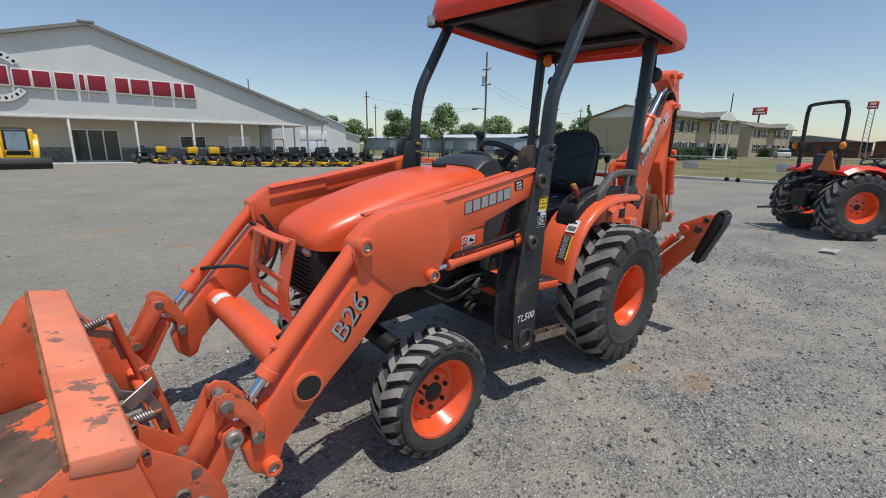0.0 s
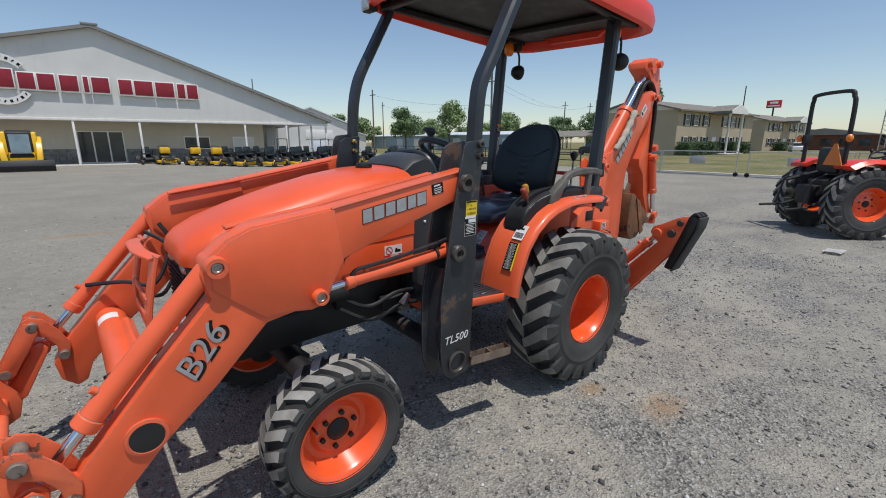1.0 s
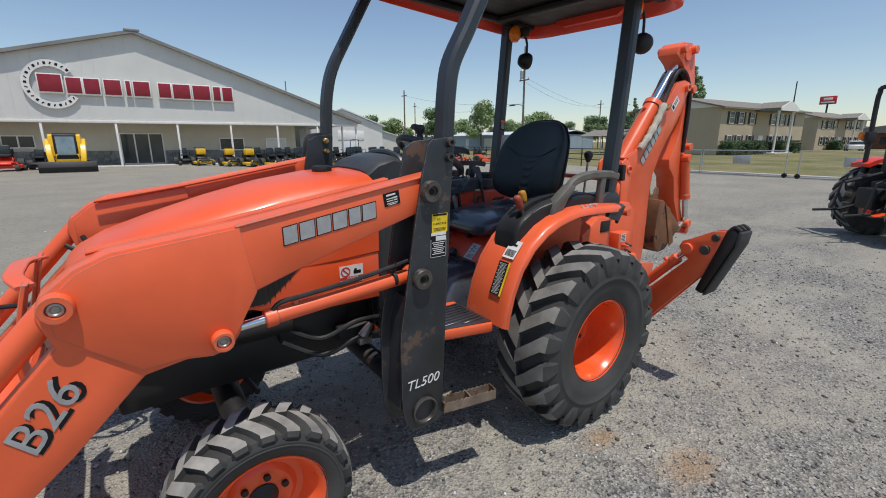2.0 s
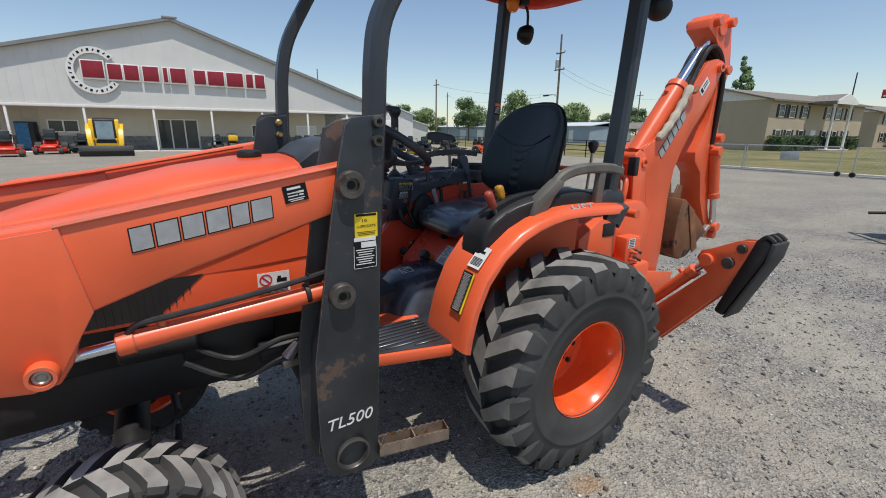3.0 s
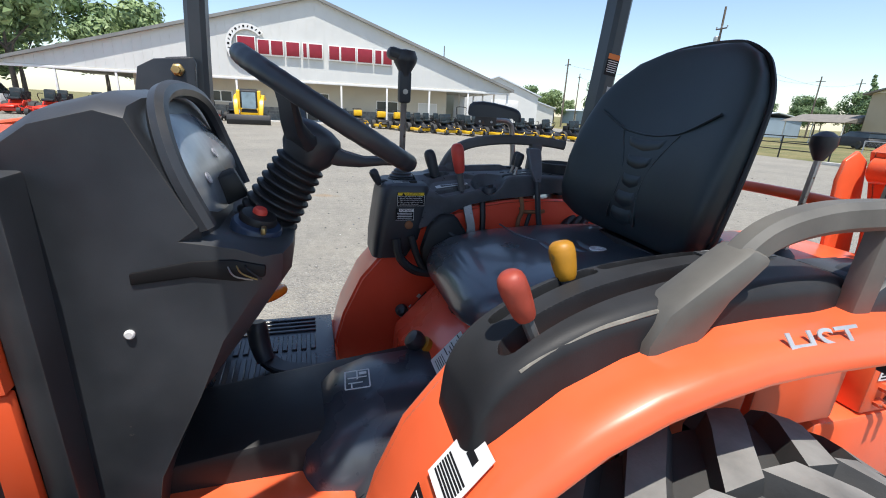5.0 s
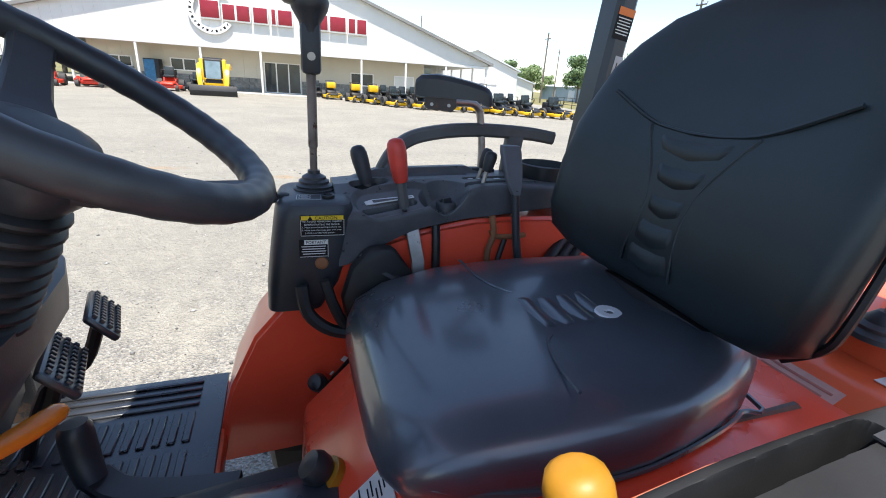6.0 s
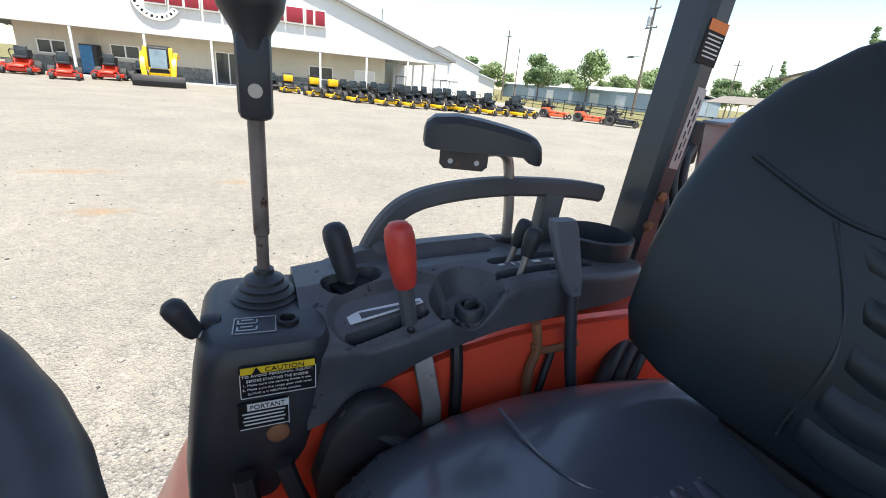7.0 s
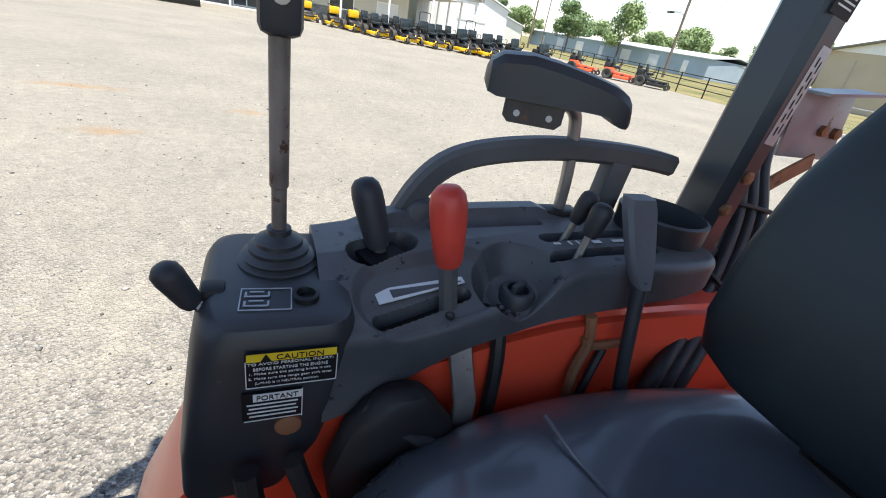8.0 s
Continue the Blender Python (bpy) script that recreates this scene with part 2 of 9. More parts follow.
GALV = surface("galvanised_pipe", (0.42, 0.43, 0.43), 0.45, 0.6, 0.15, 10)
YELLOW_PAINT = surface("yellow_machine_paint", (0.82, 0.47, 0.015), 0.35, 0, 0.08, 5)
RED_PAINT = surface("red_machine_paint", (0.72, 0.045, 0.02), 0.35, 0, 0.1, 5)
BLUE_PAINT = surface("blue_machine_front", (0.02, 0.13, 0.26), 0.35, 0, 0.3, 4)
CAR_WHITE = surface("white_car_paint", (0.7, 0.7, 0.7), 0.25, 0, 0.03, 3)
SHUTTER = plain("dark_shutter", (0.015, 0.016, 0.015), 0.6)


def gravel_material():
    m, n, l, b = mat_new("grey_gravel")
    co = coords(n, True)
    v1 = noise_node(n, l, co, 85.0, kind="ShaderNodeTexVoronoi")
    v2 = noise_node(n, l, co, 34.0, kind="ShaderNodeTexVoronoi")
    fine = noise_node(n, l, co, 240.0, 4, 0.7)
    mid = noise_node(n, l, co, 9.0, 6, 0.65)
    big = noise_node(n, l, co, 0.55, 6, 0.6)
    patch = noise_node(n, l, co, 1.15, 7, 0.66)
    stone = n.new("ShaderNodeSeparateColor")
    l.new(v1.outputs["Color"], stone.inputs["Color"])
    c = ramp(n, l, stone.outputs[0], [(0.0, (0.060, 0.060, 0.062)), (0.3, (0.152, 0.149, 0.145)), (0.6, (0.252, 0.244, 0.230)), (0.85, (0.30, 0.288, 0.266)), (1.0, (0.44, 0.425, 0.395))])
    fines = ramp(n, l, fine.outputs["Fac"], [(0.3, (0.256, 0.241, 0.206)), (0.7, (0.368, 0.347, 0.298))])
    f = ramp(n, l, patch.outputs["Fac"], [(0.40, (0.10, 0.10, 0.10)), (0.56, (0.86, 0.86, 0.86))])
    # towards the shop the lot is packed hard and pale
    sep = n.new("ShaderNodeSeparateXYZ")
    l.new(co, sep.inputs[0])
    packed = n.new("ShaderNodeMapRange")
    for k, v in enumerate((0.4, 3.2, 0.0, 0.78)):
        packed.inputs[k + 1].default_value = v
    l.new(sep.outputs["Y"], packed.inputs[0])
    most = n.new("ShaderNodeMath")
    most.operation = "MAXIMUM"
    l.new(f, most.inputs[0])
    l.new(packed.outputs[0], most.inputs[1])
    c = mix(n, l, most.outputs[0], c, fines)
    c = mix(n, l, 1.0, c, ramp(n, l, packed.outputs[0], [(0.0, (1, 1, 1)), (0.78, (0.93, 0.92, 0.90))]), "MULTIPLY")
    shade = ramp(n, l, big.outputs["Fac"], [(0.3, (0.95, 0.95, 0.95)), (0.7, (1.24, 1.22, 1.19))])
    c = mix(n, l, 1.0, c, shade, "MULTIPLY")
    shade2 = ramp(n, l, mid.outputs["Fac"], [(0.3, (0.86, 0.86, 0.86)), (0.7, (1.14, 1.14, 1.13))])
    c = mix(n, l, 1.0, c, shade2, "MULTIPLY")
    st = noise_node(n, l, co, 0.9, 7, 0.72)
    stain = ramp(n, l, st.outputs["Fac"], [(0.655, (0, 0, 0)), (0.76, (0.7, 0.7, 0.7))])
    c = mix(n, l, stain, c, (0.288, 0.202, 0.115))
    # rusty soil stains that lie on the yard
    rag = noise_node(n, l, co, 3.2, 7, 0.75)
    for x, y, wide, deep in ((-2.5, 6.8, 0.75, 0.22), (-1.75, 4.95, 0.45, 0.2), (-0.6, 6.2, 0.35, 0.2), (0.20, -1.07, 0.30, 0.16), (0.02, -0.70, 0.16, 0.10)):
        flat = n.new("ShaderNodeVectorMath")
        flat.operation = "MULTIPLY_ADD"
        l.new(co, flat.inputs[0])
        flat.inputs[1].default_value, flat.inputs[2].default_value = (1 / wide, 1 / deep, 0), (-x / wide, -y / deep, 0)
        far = n.new("ShaderNodeVectorMath")
        far.operation = "LENGTH"
        l.new(flat.outputs[0], far.inputs[0])
        sum_ = n.new("ShaderNodeMath")
        sum_.operation = "MULTIPLY_ADD"
        l.new(rag.outputs["Fac"], sum_.inputs[0])
        sum_.inputs[1].default_value = 2.2
        l.new(far.outputs["Value"], sum_.inputs[2])
        span = n.new("ShaderNodeMapRange")
        for k, v in enumerate((1.9, 1.2, 0.0, 0.6)):
            span.inputs[k + 1].default_value = v
        l.new(sum_.outputs[0], span.inputs[0])
        c = mix(n, l, span.outputs[0], c, (0.36, 0.215, 0.10))
    l.new(c, b.inputs["Base Color"])
    b.inputs["Roughness"].default_value = 0.92
    add = n.new("ShaderNodeMath")
    add.operation = "ADD"
    l.new(v1.outputs["Distance"], add.inputs[0])
    l.new(v2.outputs["Distance"], add.inputs[1])
    bump(n, l, b, add.outputs[0], 0.9, 0.016)
    return m


def grass_material():
    m, n, l, b = mat_new("dry_grass")
    co = coords(n, True)
    a = noise_node(n, l, co, 0.25, 7, 0.65)
    c = noise_node(n, l, co, 6.0, 6, 0.7)
    col = ramp(n, l, a.outputs["Fac"], [(0.35, (0.10, 0.12, 0.035)), (0.55, (0.22, 0.19, 0.075)), (0.7, (0.30, 0.24, 0.11))])
    col = mix(n, l, 1.0, col, ramp(n, l, c.outputs["Fac"], [(0.3, (0.65,) * 3), (0.7, (1.15,) * 3)]), "MULTIPLY")
    l.new(col, b.inputs["Base Color"])
    b.inputs["Roughness"].default_value = 0.95
    bump(n, l, b, c.outputs["Fac"], 0.8, 0.08)
    return m


def leaf_material(name, dark, light):
    m, n, l, b = mat_new(name)
    g = n.new("ShaderNodeNewGeometry")
    col = ramp(n, l, g.outputs["Random Per Island"], [(0.0, dark), (1.0, light)])
    l.new(col, b.inputs["Base Color"])
    b.inputs["Roughness"].default_value = 0.6
    b.inputs["Subsurface Weight"].default_value = 0.0
    return m


def pebble_material():
    m, n, l, b = mat_new("loose_pebbles")
    g = n.new("ShaderNodeNewGeometry")
    col = ramp(n, l, g.outputs["Random Per Island"], [(0.0, (0.07, 0.07, 0.072)), (0.35, (0.15, 0.148, 0.145)), (0.6, (0.30, 0.29, 0.275)), (0.9, (0.42, 0.41, 0.39)), (1.0, (0.62, 0.61, 0.59))])
    l.new(col, b.inputs["Base Color"])
    b.inputs["Roughness"].default_value = 0.9
    return m


GRAVEL, GRASS, PEBBLE = gravel_material(), grass_material(), pebble_material()
LEAF = leaf_material("tree_leaves", (0.11, 0.17, 0.06), (0.28, 0.37, 0.15))
LEAF_DARK = leaf_material("dark_tree_leaves", (0.075, 0.125, 0.05), (0.18, 0.27, 0.11))
LEAF_HEDGE = leaf_material("hedge_leaves", (0.012, 0.035, 0.010), (0.05, 0.10, 0.025))


# ---- building blocks ----
def smooth(x, xs, ys):
    """A smooth curve through the points (xs, ys), at x."""
    if x <= xs[0] or x >= xs[-1]:
        return float(np.interp(x, xs, ys))
    i = max(k for k in range(len(xs) - 1) if xs[k] <= x)
    h = xs[i + 1] - xs[i]
    def slope(k):
        a, b = max(k - 1, 0), min(k + 1, len(xs) - 1)
        return (ys[b] - ys[a]) / (xs[b] - xs[a])
    t = (x - xs[i]) / h
    return ys[i] * (1 + 2 * t) * (1 - t) ** 2 + slope(i) * h * t * (1 - t) ** 2 + ys[i + 1] * t * t * (3 - 2 * t) + slope(i + 1) * h * t * t * (t - 1)



def finish(bm, name, mat, sharp=38):
    bmesh.ops.recalc_face_normals(bm, faces=bm.faces)
    me = bpy.data.meshes.new(name)
    bm.to_mesh(me)
    bm.free()
    me.polygons.foreach_set("use_smooth", [True] * len(me.polygons))
    me.set_sharp_from_angle(angle=radians(sharp))
    for one in mat if isinstance(mat, (list, tuple)) else [mat]:
        me.materials.append(one)
    return me


def part(name, bm, mat, parent, label="", sharp=38):
    ob = new(name, finish(bm, name, mat, sharp) if isinstance(bm, bmesh.types.BMesh) else bm)
    if parent is not None:
        ob.parent = parent
    if label:
        ob["label"] = label
    return ob


def thing(name, label, category, at=None, group="", kind=""):
    ob = new(name)
    if at is not None:
        ob.matrix_basis = at
    return tagged(ob, label, category, group, kind)


def solid(name, bm, mat, label, category, at=None, group="", kind=""):
    ob = new(name, finish(bm, name, mat))
    if at is not None:
        ob.matrix_basis = at
    return tagged(ob, label, category, group, kind)


def B():
    return bmesh.new()


def soften(bm, geom_faces, width, segs=2):
    if width <= 0:
        return
    edges = {e for f in geom_faces if f.is_valid for e in f.edges}
    edges = [e for e in edges if len(e.link_faces) == 2 and e.calc_face_angle(0) > 0.5]
    bmesh.ops.bevel(bm, geom=edges, offset=width, offset_type="OFFSET", segments=segs, profile=0.5, affect="EDGES", clamp_overlap=True)


def prism(bm, poly, a, b, axis="y", bevel=0.0, segs=2):
    """A plate of the outline poly, from a to b along the axis."""
    def at(p, v):
        return {"y": (p[0], v, p[1]), "x": (v, p[0], p[1]), "z": (p[0], p[1], v)}[axis]
    one = [bm.verts.new(at(p, a)) for p in poly]
    two = [bm.verts.new(at(p, b)) for p in poly]
    faces = [bm.faces.new(one), bm.faces.new(two[::-1])]
    k = len(poly)
    for i in range(k):
        faces.append(bm.faces.new((one[i], two[i], two[(i + 1) % k], one[(i + 1) % k])))
    bmesh.ops.recalc_face_normals(bm, faces=faces)
    soften(bm, faces, bevel, segs)
    return bm


def box(bm, c, s, bevel=0.0, m=None, segs=2):
    """A block of the size s round c, turned by m about c."""
    r = bmesh.ops.create_cube(bm, size=1.0)
    mm = Matrix.Translation(c) @ (m.to_4x4() if m is not None else Matrix.Identity(4)) @ Matrix.Diagonal((*s, 1))
    bmesh.ops.transform(bm, matrix=mm, verts=r["verts"])
    soften(bm, {f for v in r["verts"] for f in v.link_faces}, bevel, segs)
    return bm


def frame_of(way):
    way = Vector(way).normalized()
    side = way.cross((0, 0, 1)) if abs(way.z) < 0.95 else way.cross((0, 1, 0))
    side.normalize()
    return way, side, side.cross(way)


def ring_join(bm, rings, closed=False, caps=True):
    k = len(rings[0])
    pairs = list(zip(rings, rings[1:])) + ([(rings[-1], rings[0])] if closed else [])
    for a, b in pairs:
        for i in range(k):
            bm.faces.new((a[i], a[(i + 1) % k], b[(i + 1) % k], b[i]))
    if caps and not closed:
        bm.faces.new(rings[0][::-1])
        bm.faces.new(rings[-1])


def rod(bm, p, q, r, r2=None, n=16, bevel=0.0):
    p, q = Vector(p), Vector(q)
    way, s, u = frame_of(q - p)
    r2 = r if r2 is None else r2
    stops = [(p, r), (q, r2)]
    if bevel:
        e = min(bevel, (q - p).length * 0.3)
        stops = [(p, r - bevel), (p + way * e, r), (q - way * e, r2), (q, r2 - bevel)]
    rings = [[bm.verts.new(c + (s * math.cos(2 * math.pi * i / n) + u * math.sin(2 * math.pi * i / n)) * rr) for i in range(n)] for c, rr in stops]
    ring_join(bm, rings)
    return bm


def spline(pts, k=6, closed=False):
    """Points of a smooth line through pts."""
    P = [Vector(p) for p in pts]
    out, m = [], len(P)
    for i in range(m if closed else m - 1):
        a, b, c, d = (P[(i - 1) % m], P[i], P[(i + 1) % m], P[(i + 2) % m]) if closed else (P[max(i - 1, 0)], P[i], P[i + 1], P[min(i + 2, m - 1)])
        for j in range(k):
            t = j / k
            out.append(0.5 * (2 * b + (c - a) * t + (2 * a - 5 * b + 4 * c - d) * t * t + (3 * b - a - 3 * c + d) * t**3))
    if not closed:
        out.append(P[-1])
    return out


def tube(bm, pts, r, n=10, closed=False, flat=None, up=None):
    """A round or, with flat=(width, height), a rounded flat bar along pts. r may be a list, one for each point."""
    P = [Vector(p) for p in pts]
    m = len(P)
    radii = r if isinstance(r, (list, tuple)) else [r] * m
    if flat:
        w, h = flat[0] / 2, flat[1] / 2
        e = min(w, h) * 0.45
        shape = [(w - e, -h), (w, -h + e), (w, h - e), (w - e, h), (-w + e, h), (-w, h - e), (-w, -h + e), (-w + e, -h)]
    else:
        shape = [(math.cos(2 * math.pi * i / n), math.sin(2 * math.pi * i / n)) for i in range(n)]
    side, rings = None, []
    for i in range(m):
        a, b = (P[(i - 1) % m], P[(i + 1) % m]) if closed else (P[max(i - 1, 0)], P[min(i + 1, m - 1)])
        way = (b - a).normalized()
        if up is not None:
            side = way.cross(Vector(up)).normalized()
        elif side is None:
            _, side, _ = frame_of(way)
        else:
            side = (side - way * side.dot(way)).normalized()
        u = side.cross(way)
        k = radii[i] if not flat else 1.0
        rings.append([bm.verts.new(P[i] + (side * x + u * y) * k) for x, y in shape])
    ring_join(bm, rings, closed)
    return bm


def lathe(bm, profile, c, axis="y", n=32, closed=False):
    """Turns (radius, along) pairs about an axis through c."""
    c = Vector(c)
    ex = {"y": (Vector((1, 0, 0)), Vector((0, 0, 1)), Vector((0, 1, 0))), "z": (Vector((1, 0, 0)), Vector((0, 1, 0)), Vector((0, 0, 1))),
          "x": (Vector((0, 1, 0)), Vector((0, 0, 1)), Vector((1, 0, 0)))}[axis] if isinstance(axis, str) else (lambda f: (f[1], f[2], f[0]))(frame_of(axis))
    rings = [[bm.verts.new(c + (ex[0] * math.cos(2 * math.pi * i / n) + ex[1] * math.sin(2 * math.pi * i / n)) * r + ex[2] * h) for i in range(n)] for r, h in profile]
    ring_join(bm, rings, closed, caps=not closed)
    return bm


def loft(bm, rings, caps=True):
    ring_join(bm, [[bm.verts.new(p) for p in ring] for ring in rings], False, caps)
    return bm


def ball(bm, c, s, seg=14, m=None):
    r = bmesh.ops.create_uvsphere(bm, u_segments=seg, v_segments=max(6, seg // 2 + 2), radius=1.0)
    mm = Matrix.Translation(c) @ (m.to_4x4() if m is not None else Matrix.Identity(4)) @ Matrix.Diagonal((*s, 1))
    bmesh.ops.transform(bm, matrix=mm, verts=r["verts"])
    return bm


def plane_matrix(c, right, up):
    right, up = Vector(right).normalized(), Vector(up)
    out = right.cross(up).normalized()
    up = out.cross(right)
    m = Matrix((right, up, out)).transposed().to_4x4()
    m.translation = c
    return m


def decal(parent, name, m, w, h, mat, label="", lift=0.0, round_=0.0):
    """A thin label, w by h, in the plane of m."""
    bm = B()
    box(bm, (0, 0, 0.0006 + lift), (w, h, 0.0012), 0)
    bmesh.ops.transform(bm, matrix=m, verts=bm.verts[:])
    return part(name, bm, mat, parent, label)


def bars(parent, name, m, rects, mat, lift=0.0013):
    """Print on a label: rects of x, y, width, height in the plane of m, in one part."""
    if name == "pedal_diagram" and len(rects) > 1:
        for r in rects:
            ob = bars(parent, name, m, [r], mat, lift)
        return ob
    bm = B()
    for x, y, w, h in rects:
        box(bm, (x, y, lift + 0.0003), (w, h, 0.0006), 0)
    bmesh.ops.transform(bm, matrix=m, verts=bm.verts[:])
    return part(name, bm, mat, parent)


def lettering(parent, name, words, m, height, mat, depth=0.0012, width=None, lift=0.0, shear=0.0):
    cu = bpy.data.curves.new(name, "FONT")
    cu.body, cu.align_x, cu.align_y, cu.extrude, cu.shear = words, "CENTER", "CENTER", depth / 2, shear
    cu.resolution_u = 3
    tmp = bpy.data.objects.new(name, cu)
    scene.collection.objects.link(tmp)
    bpy.context.view_layer.update()
    me = bpy.data.meshes.new_from_object(tmp)
    bpy.data.objects.remove(tmp)
    co = np.empty(len(me.vertices) * 3)
    me.vertices.foreach_get("co", co)
    co = co.reshape(-1, 3)
    size = co.max(0) - co.min(0)
    mid = (co.max(0) + co.min(0)) / 2
    sy = height / size[1]
    sx = width / size[0] if width else sy
    me.transform(m @ Matrix.Translation((0, 0, depth / 2 + lift)) @ Matrix.Diagonal((sx, sy, 1, 1)) @ Matrix.Translation((-mid[0], -mid[1], 0)))
    me.materials.clear()
    me.materials.append(mat)
    return part(name, me, mat, parent)


# ---- ground ----
def lot_z(x, y):
    """Height of the yard: level far off, falling away a little past the machine's left side."""
    fall = 0.0327 * (min(max(y, -4.5), 1.6)) - 0.052
    k = max(0.0, min(1.0, (6.5 - abs(x)) / 3.5))
    return fall * k * k * (3 - 2 * k) if y < 1.59 else 0.0


XS = [-70, -30, -15] + [-9 + 0.5 * i for i in range(37)] + [12, 16, 20.6]
YS = [-60, -30, -15] + [-8 + 0.5 * i for i in range(33)] + [12, 21, 42, 60]


def sheet_of(xs, ys, place):
    """One sheet of quads over the plan."""
    bm = B()
    cells = [[bm.verts.new(place(x, y)) for y in ys] for x in xs]
    for a, b in zip(cells, cells[1:]):
        for j in range(len(ys) - 1):
            bm.faces.new((a[j], b[j], b[j + 1], a[j + 1]))
    return bm


bm = sheet_of([-2500, *XS, 2500], [-2500, *YS, 2500], lambda x, y: (x, y, lot_z(x, y) - 0.03))
ground = solid("ground", bm, GRASS, "dry grass ground reaching the horizon", "ground", kind="structure")
bm = sheet_of(XS, YS, lambda x, y: (x if y < 22 or x < 20 else 26.0, y, lot_z(x, y)))
lot = solid("gravel_lot", bm, GRAVEL, "grey crushed-stone yard with pale tyre-packed patches", "yard", kind="structure")


# ---- the tractor: x to its rear, y to its right, z up; origin on the ground below the rear axle ----
def wheel(parent, name, c, R, W, rim_r, count, skew, outer, lug_w, lug_h, dish, bolts):
    """A wheel: tyre, with rim, hub and valve as sub-parts. outer: the sign of y on its outer face."""
    bm = B()
    d = R - rim_r
    half = [(rim_r - 0.004, 0.40), (rim_r + 0.012, 0.455), (rim_r + d * 0.30, 0.505), (rim_r + d * 0.43, 0.512), (rim_r + d * 0.445, 0.521), (rim_r + d * 0.475, 0.521), (rim_r + d * 0.49, 0.513), (rim_r + d * 0.55, 0.515), (R - lug_h - 0.035, 0.49), (R - lug_h - 0.008, 0.43), (R - lug_h, 0.2)]
    prof = [(r, -h * W) for r, h in half] + [(R - lug_h, 0.0)] + [(r, h * W) for r, h in half[::-1]]
    prof += [(rim_r - 0.012, W * 0.2), (rim_r - 0.012, -W * 0.2)]
    lathe(bm, prof, c, "y", 64, closed=True)
    tyre_ob = part("wheel", bm, RUBBER, parent, "black rubber tyre on an orange rim")
    tyre_ob.name = name
    lugs = B()
    rng = random.Random(5)
    stations = [(-0.02, 0.0, 1.0), (0.16, 0.0, 1.05), (0.30, -0.003, 1.1), (0.42, -0.010, 1.15), (0.49, -0.024, 1.2), (0.520, -lug_h - 0.020, 1.15), (0.528, -lug_h - 0.050, 1.05), (0.526, -lug_h - 0.078, 0.85)]
    if R < 0.4:
        stations = stations[:4] + [(0.47, -0.016, 1.15), (0.50, -lug_h - 0.010, 1.0)]
    for side in (-1, 1):
        for i in range(count):
            th0 = (i + (0.5 if side > 0 else 0)) * 2 * math.pi / count + rng.uniform(-0.008, 0.008)
            rings = []
            for k, (u, dr, wide) in enumerate(stations):
                th = th0 + skew * min(max(u, 0), 0.42) / 0.42
                top = R + dr + rng.uniform(-0.0015, 0.0015)
                base = min(top - 0.012, R - lug_h - 0.012) if k < 5 else top - 0.03
                y = side * u * W
                wt, wb = lug_w * wide / 2 / R, lug_w * wide * 1.45 / 2 / R
                ins = 0.0 if k < 5 else -0.012 * side
                ring = []
                for a, r, yy in ((th - wb, base, y + ins), (th - wt, top, y), (th + wt, top, y), (th + wb, base, y + ins)):
                    ring.append(Vector((c[0] + r * math.cos(a), c[1] + yy, c[2] + r * math.sin(a))))
                rings.append(ring)
            loft(lugs, rings)
    tread = part("tread", lugs, LUG if R > 0.4 else LUG_PALE, tyre_ob, "chunky dusty grey tread lugs", 30)
    # dusty tread colour on the lugs' outward faces, dark rubber on the rest
    tread.data.materials.append(TREAD_SIDE)
    for p in tread.data.polygons:
        away = Vector((p.center.x - c[0], 0, p.center.z - c[2])).normalized()
        p.material_index = 0 if p.normal.dot(away) > 0.72 else 1
    rim = B()
    o = outer
    p = [(rim_r + 0.006, o * W * 0.455), (rim_r + 0.008, o * W * 0.43), (rim_r - 0.006, o * W * 0.41), (rim_r - 0.014, o * W * 0.36), (rim_r - 0.020, o * W * 0.30), (rim_r - 0.035, o * (W * 0.30 - dish * 0.5)),
         (rim_r - 0.05, o * (W * 0.30 - dish)), (rim_r * 0.62, o * (W * 0.30 - dish - 0.004)), (rim_r * 0.52, o * (W * 0.30 - dish + 0.012)), (0.004, o * (W * 0.30 - dish + 0.012))]
    back = [(0.004, o * (W * 0.30 - dish - 0.012)), (rim_r * 0.62, o * (W * 0.30 - dish - 0.03)), (rim_r - 0.03, o * (W * 0.2 - dish)), (rim_r - 0.012, -o * W * 0.42), (rim_r - 0.002, -o * W * 0.44)]
    lathe(rim, p + back, c, "y", 48, closed=True)
    rim_ob = part("rim", rim, ORANGE_RIM, tyre_ob, "bright orange steel rim")
    hub = B()
    face = c[1] + o * (W * 0.30 - dish + 0.012)
    lathe(hub, [(0.05, face - o * 0.01), (0.05, face + o * 0.006), (0.042, face + o * 0.012), (0.022, face + o * 0.02), (0.003, face + o * 0.022)], (c[0], 0, c[2]), "y", 20)
    hub_ob = part("hub", hub, BLACK, tyre_ob, "dark bolted hub")
    for i in range(bolts):
        a = 2 * math.pi * i / bolts + 0.3
        rr = rim_r * 0.40
        nut = B()
        rod(nut, (c[0] + rr * math.cos(a), face - o * 0.004, c[2] + rr * math.sin(a)), (c[0] + rr * math.cos(a), face + o * 0.014, c[2] + rr * math.sin(a)), 0.012, n=6)
        part("wheel_bolt", nut, BLACK, tyre_ob)
    valve = B()
    a = 2.6
    vx, vz = c[0] + (rim_r - 0.05) * math.cos(a), c[2] + (rim_r - 0.05) * math.sin(a)
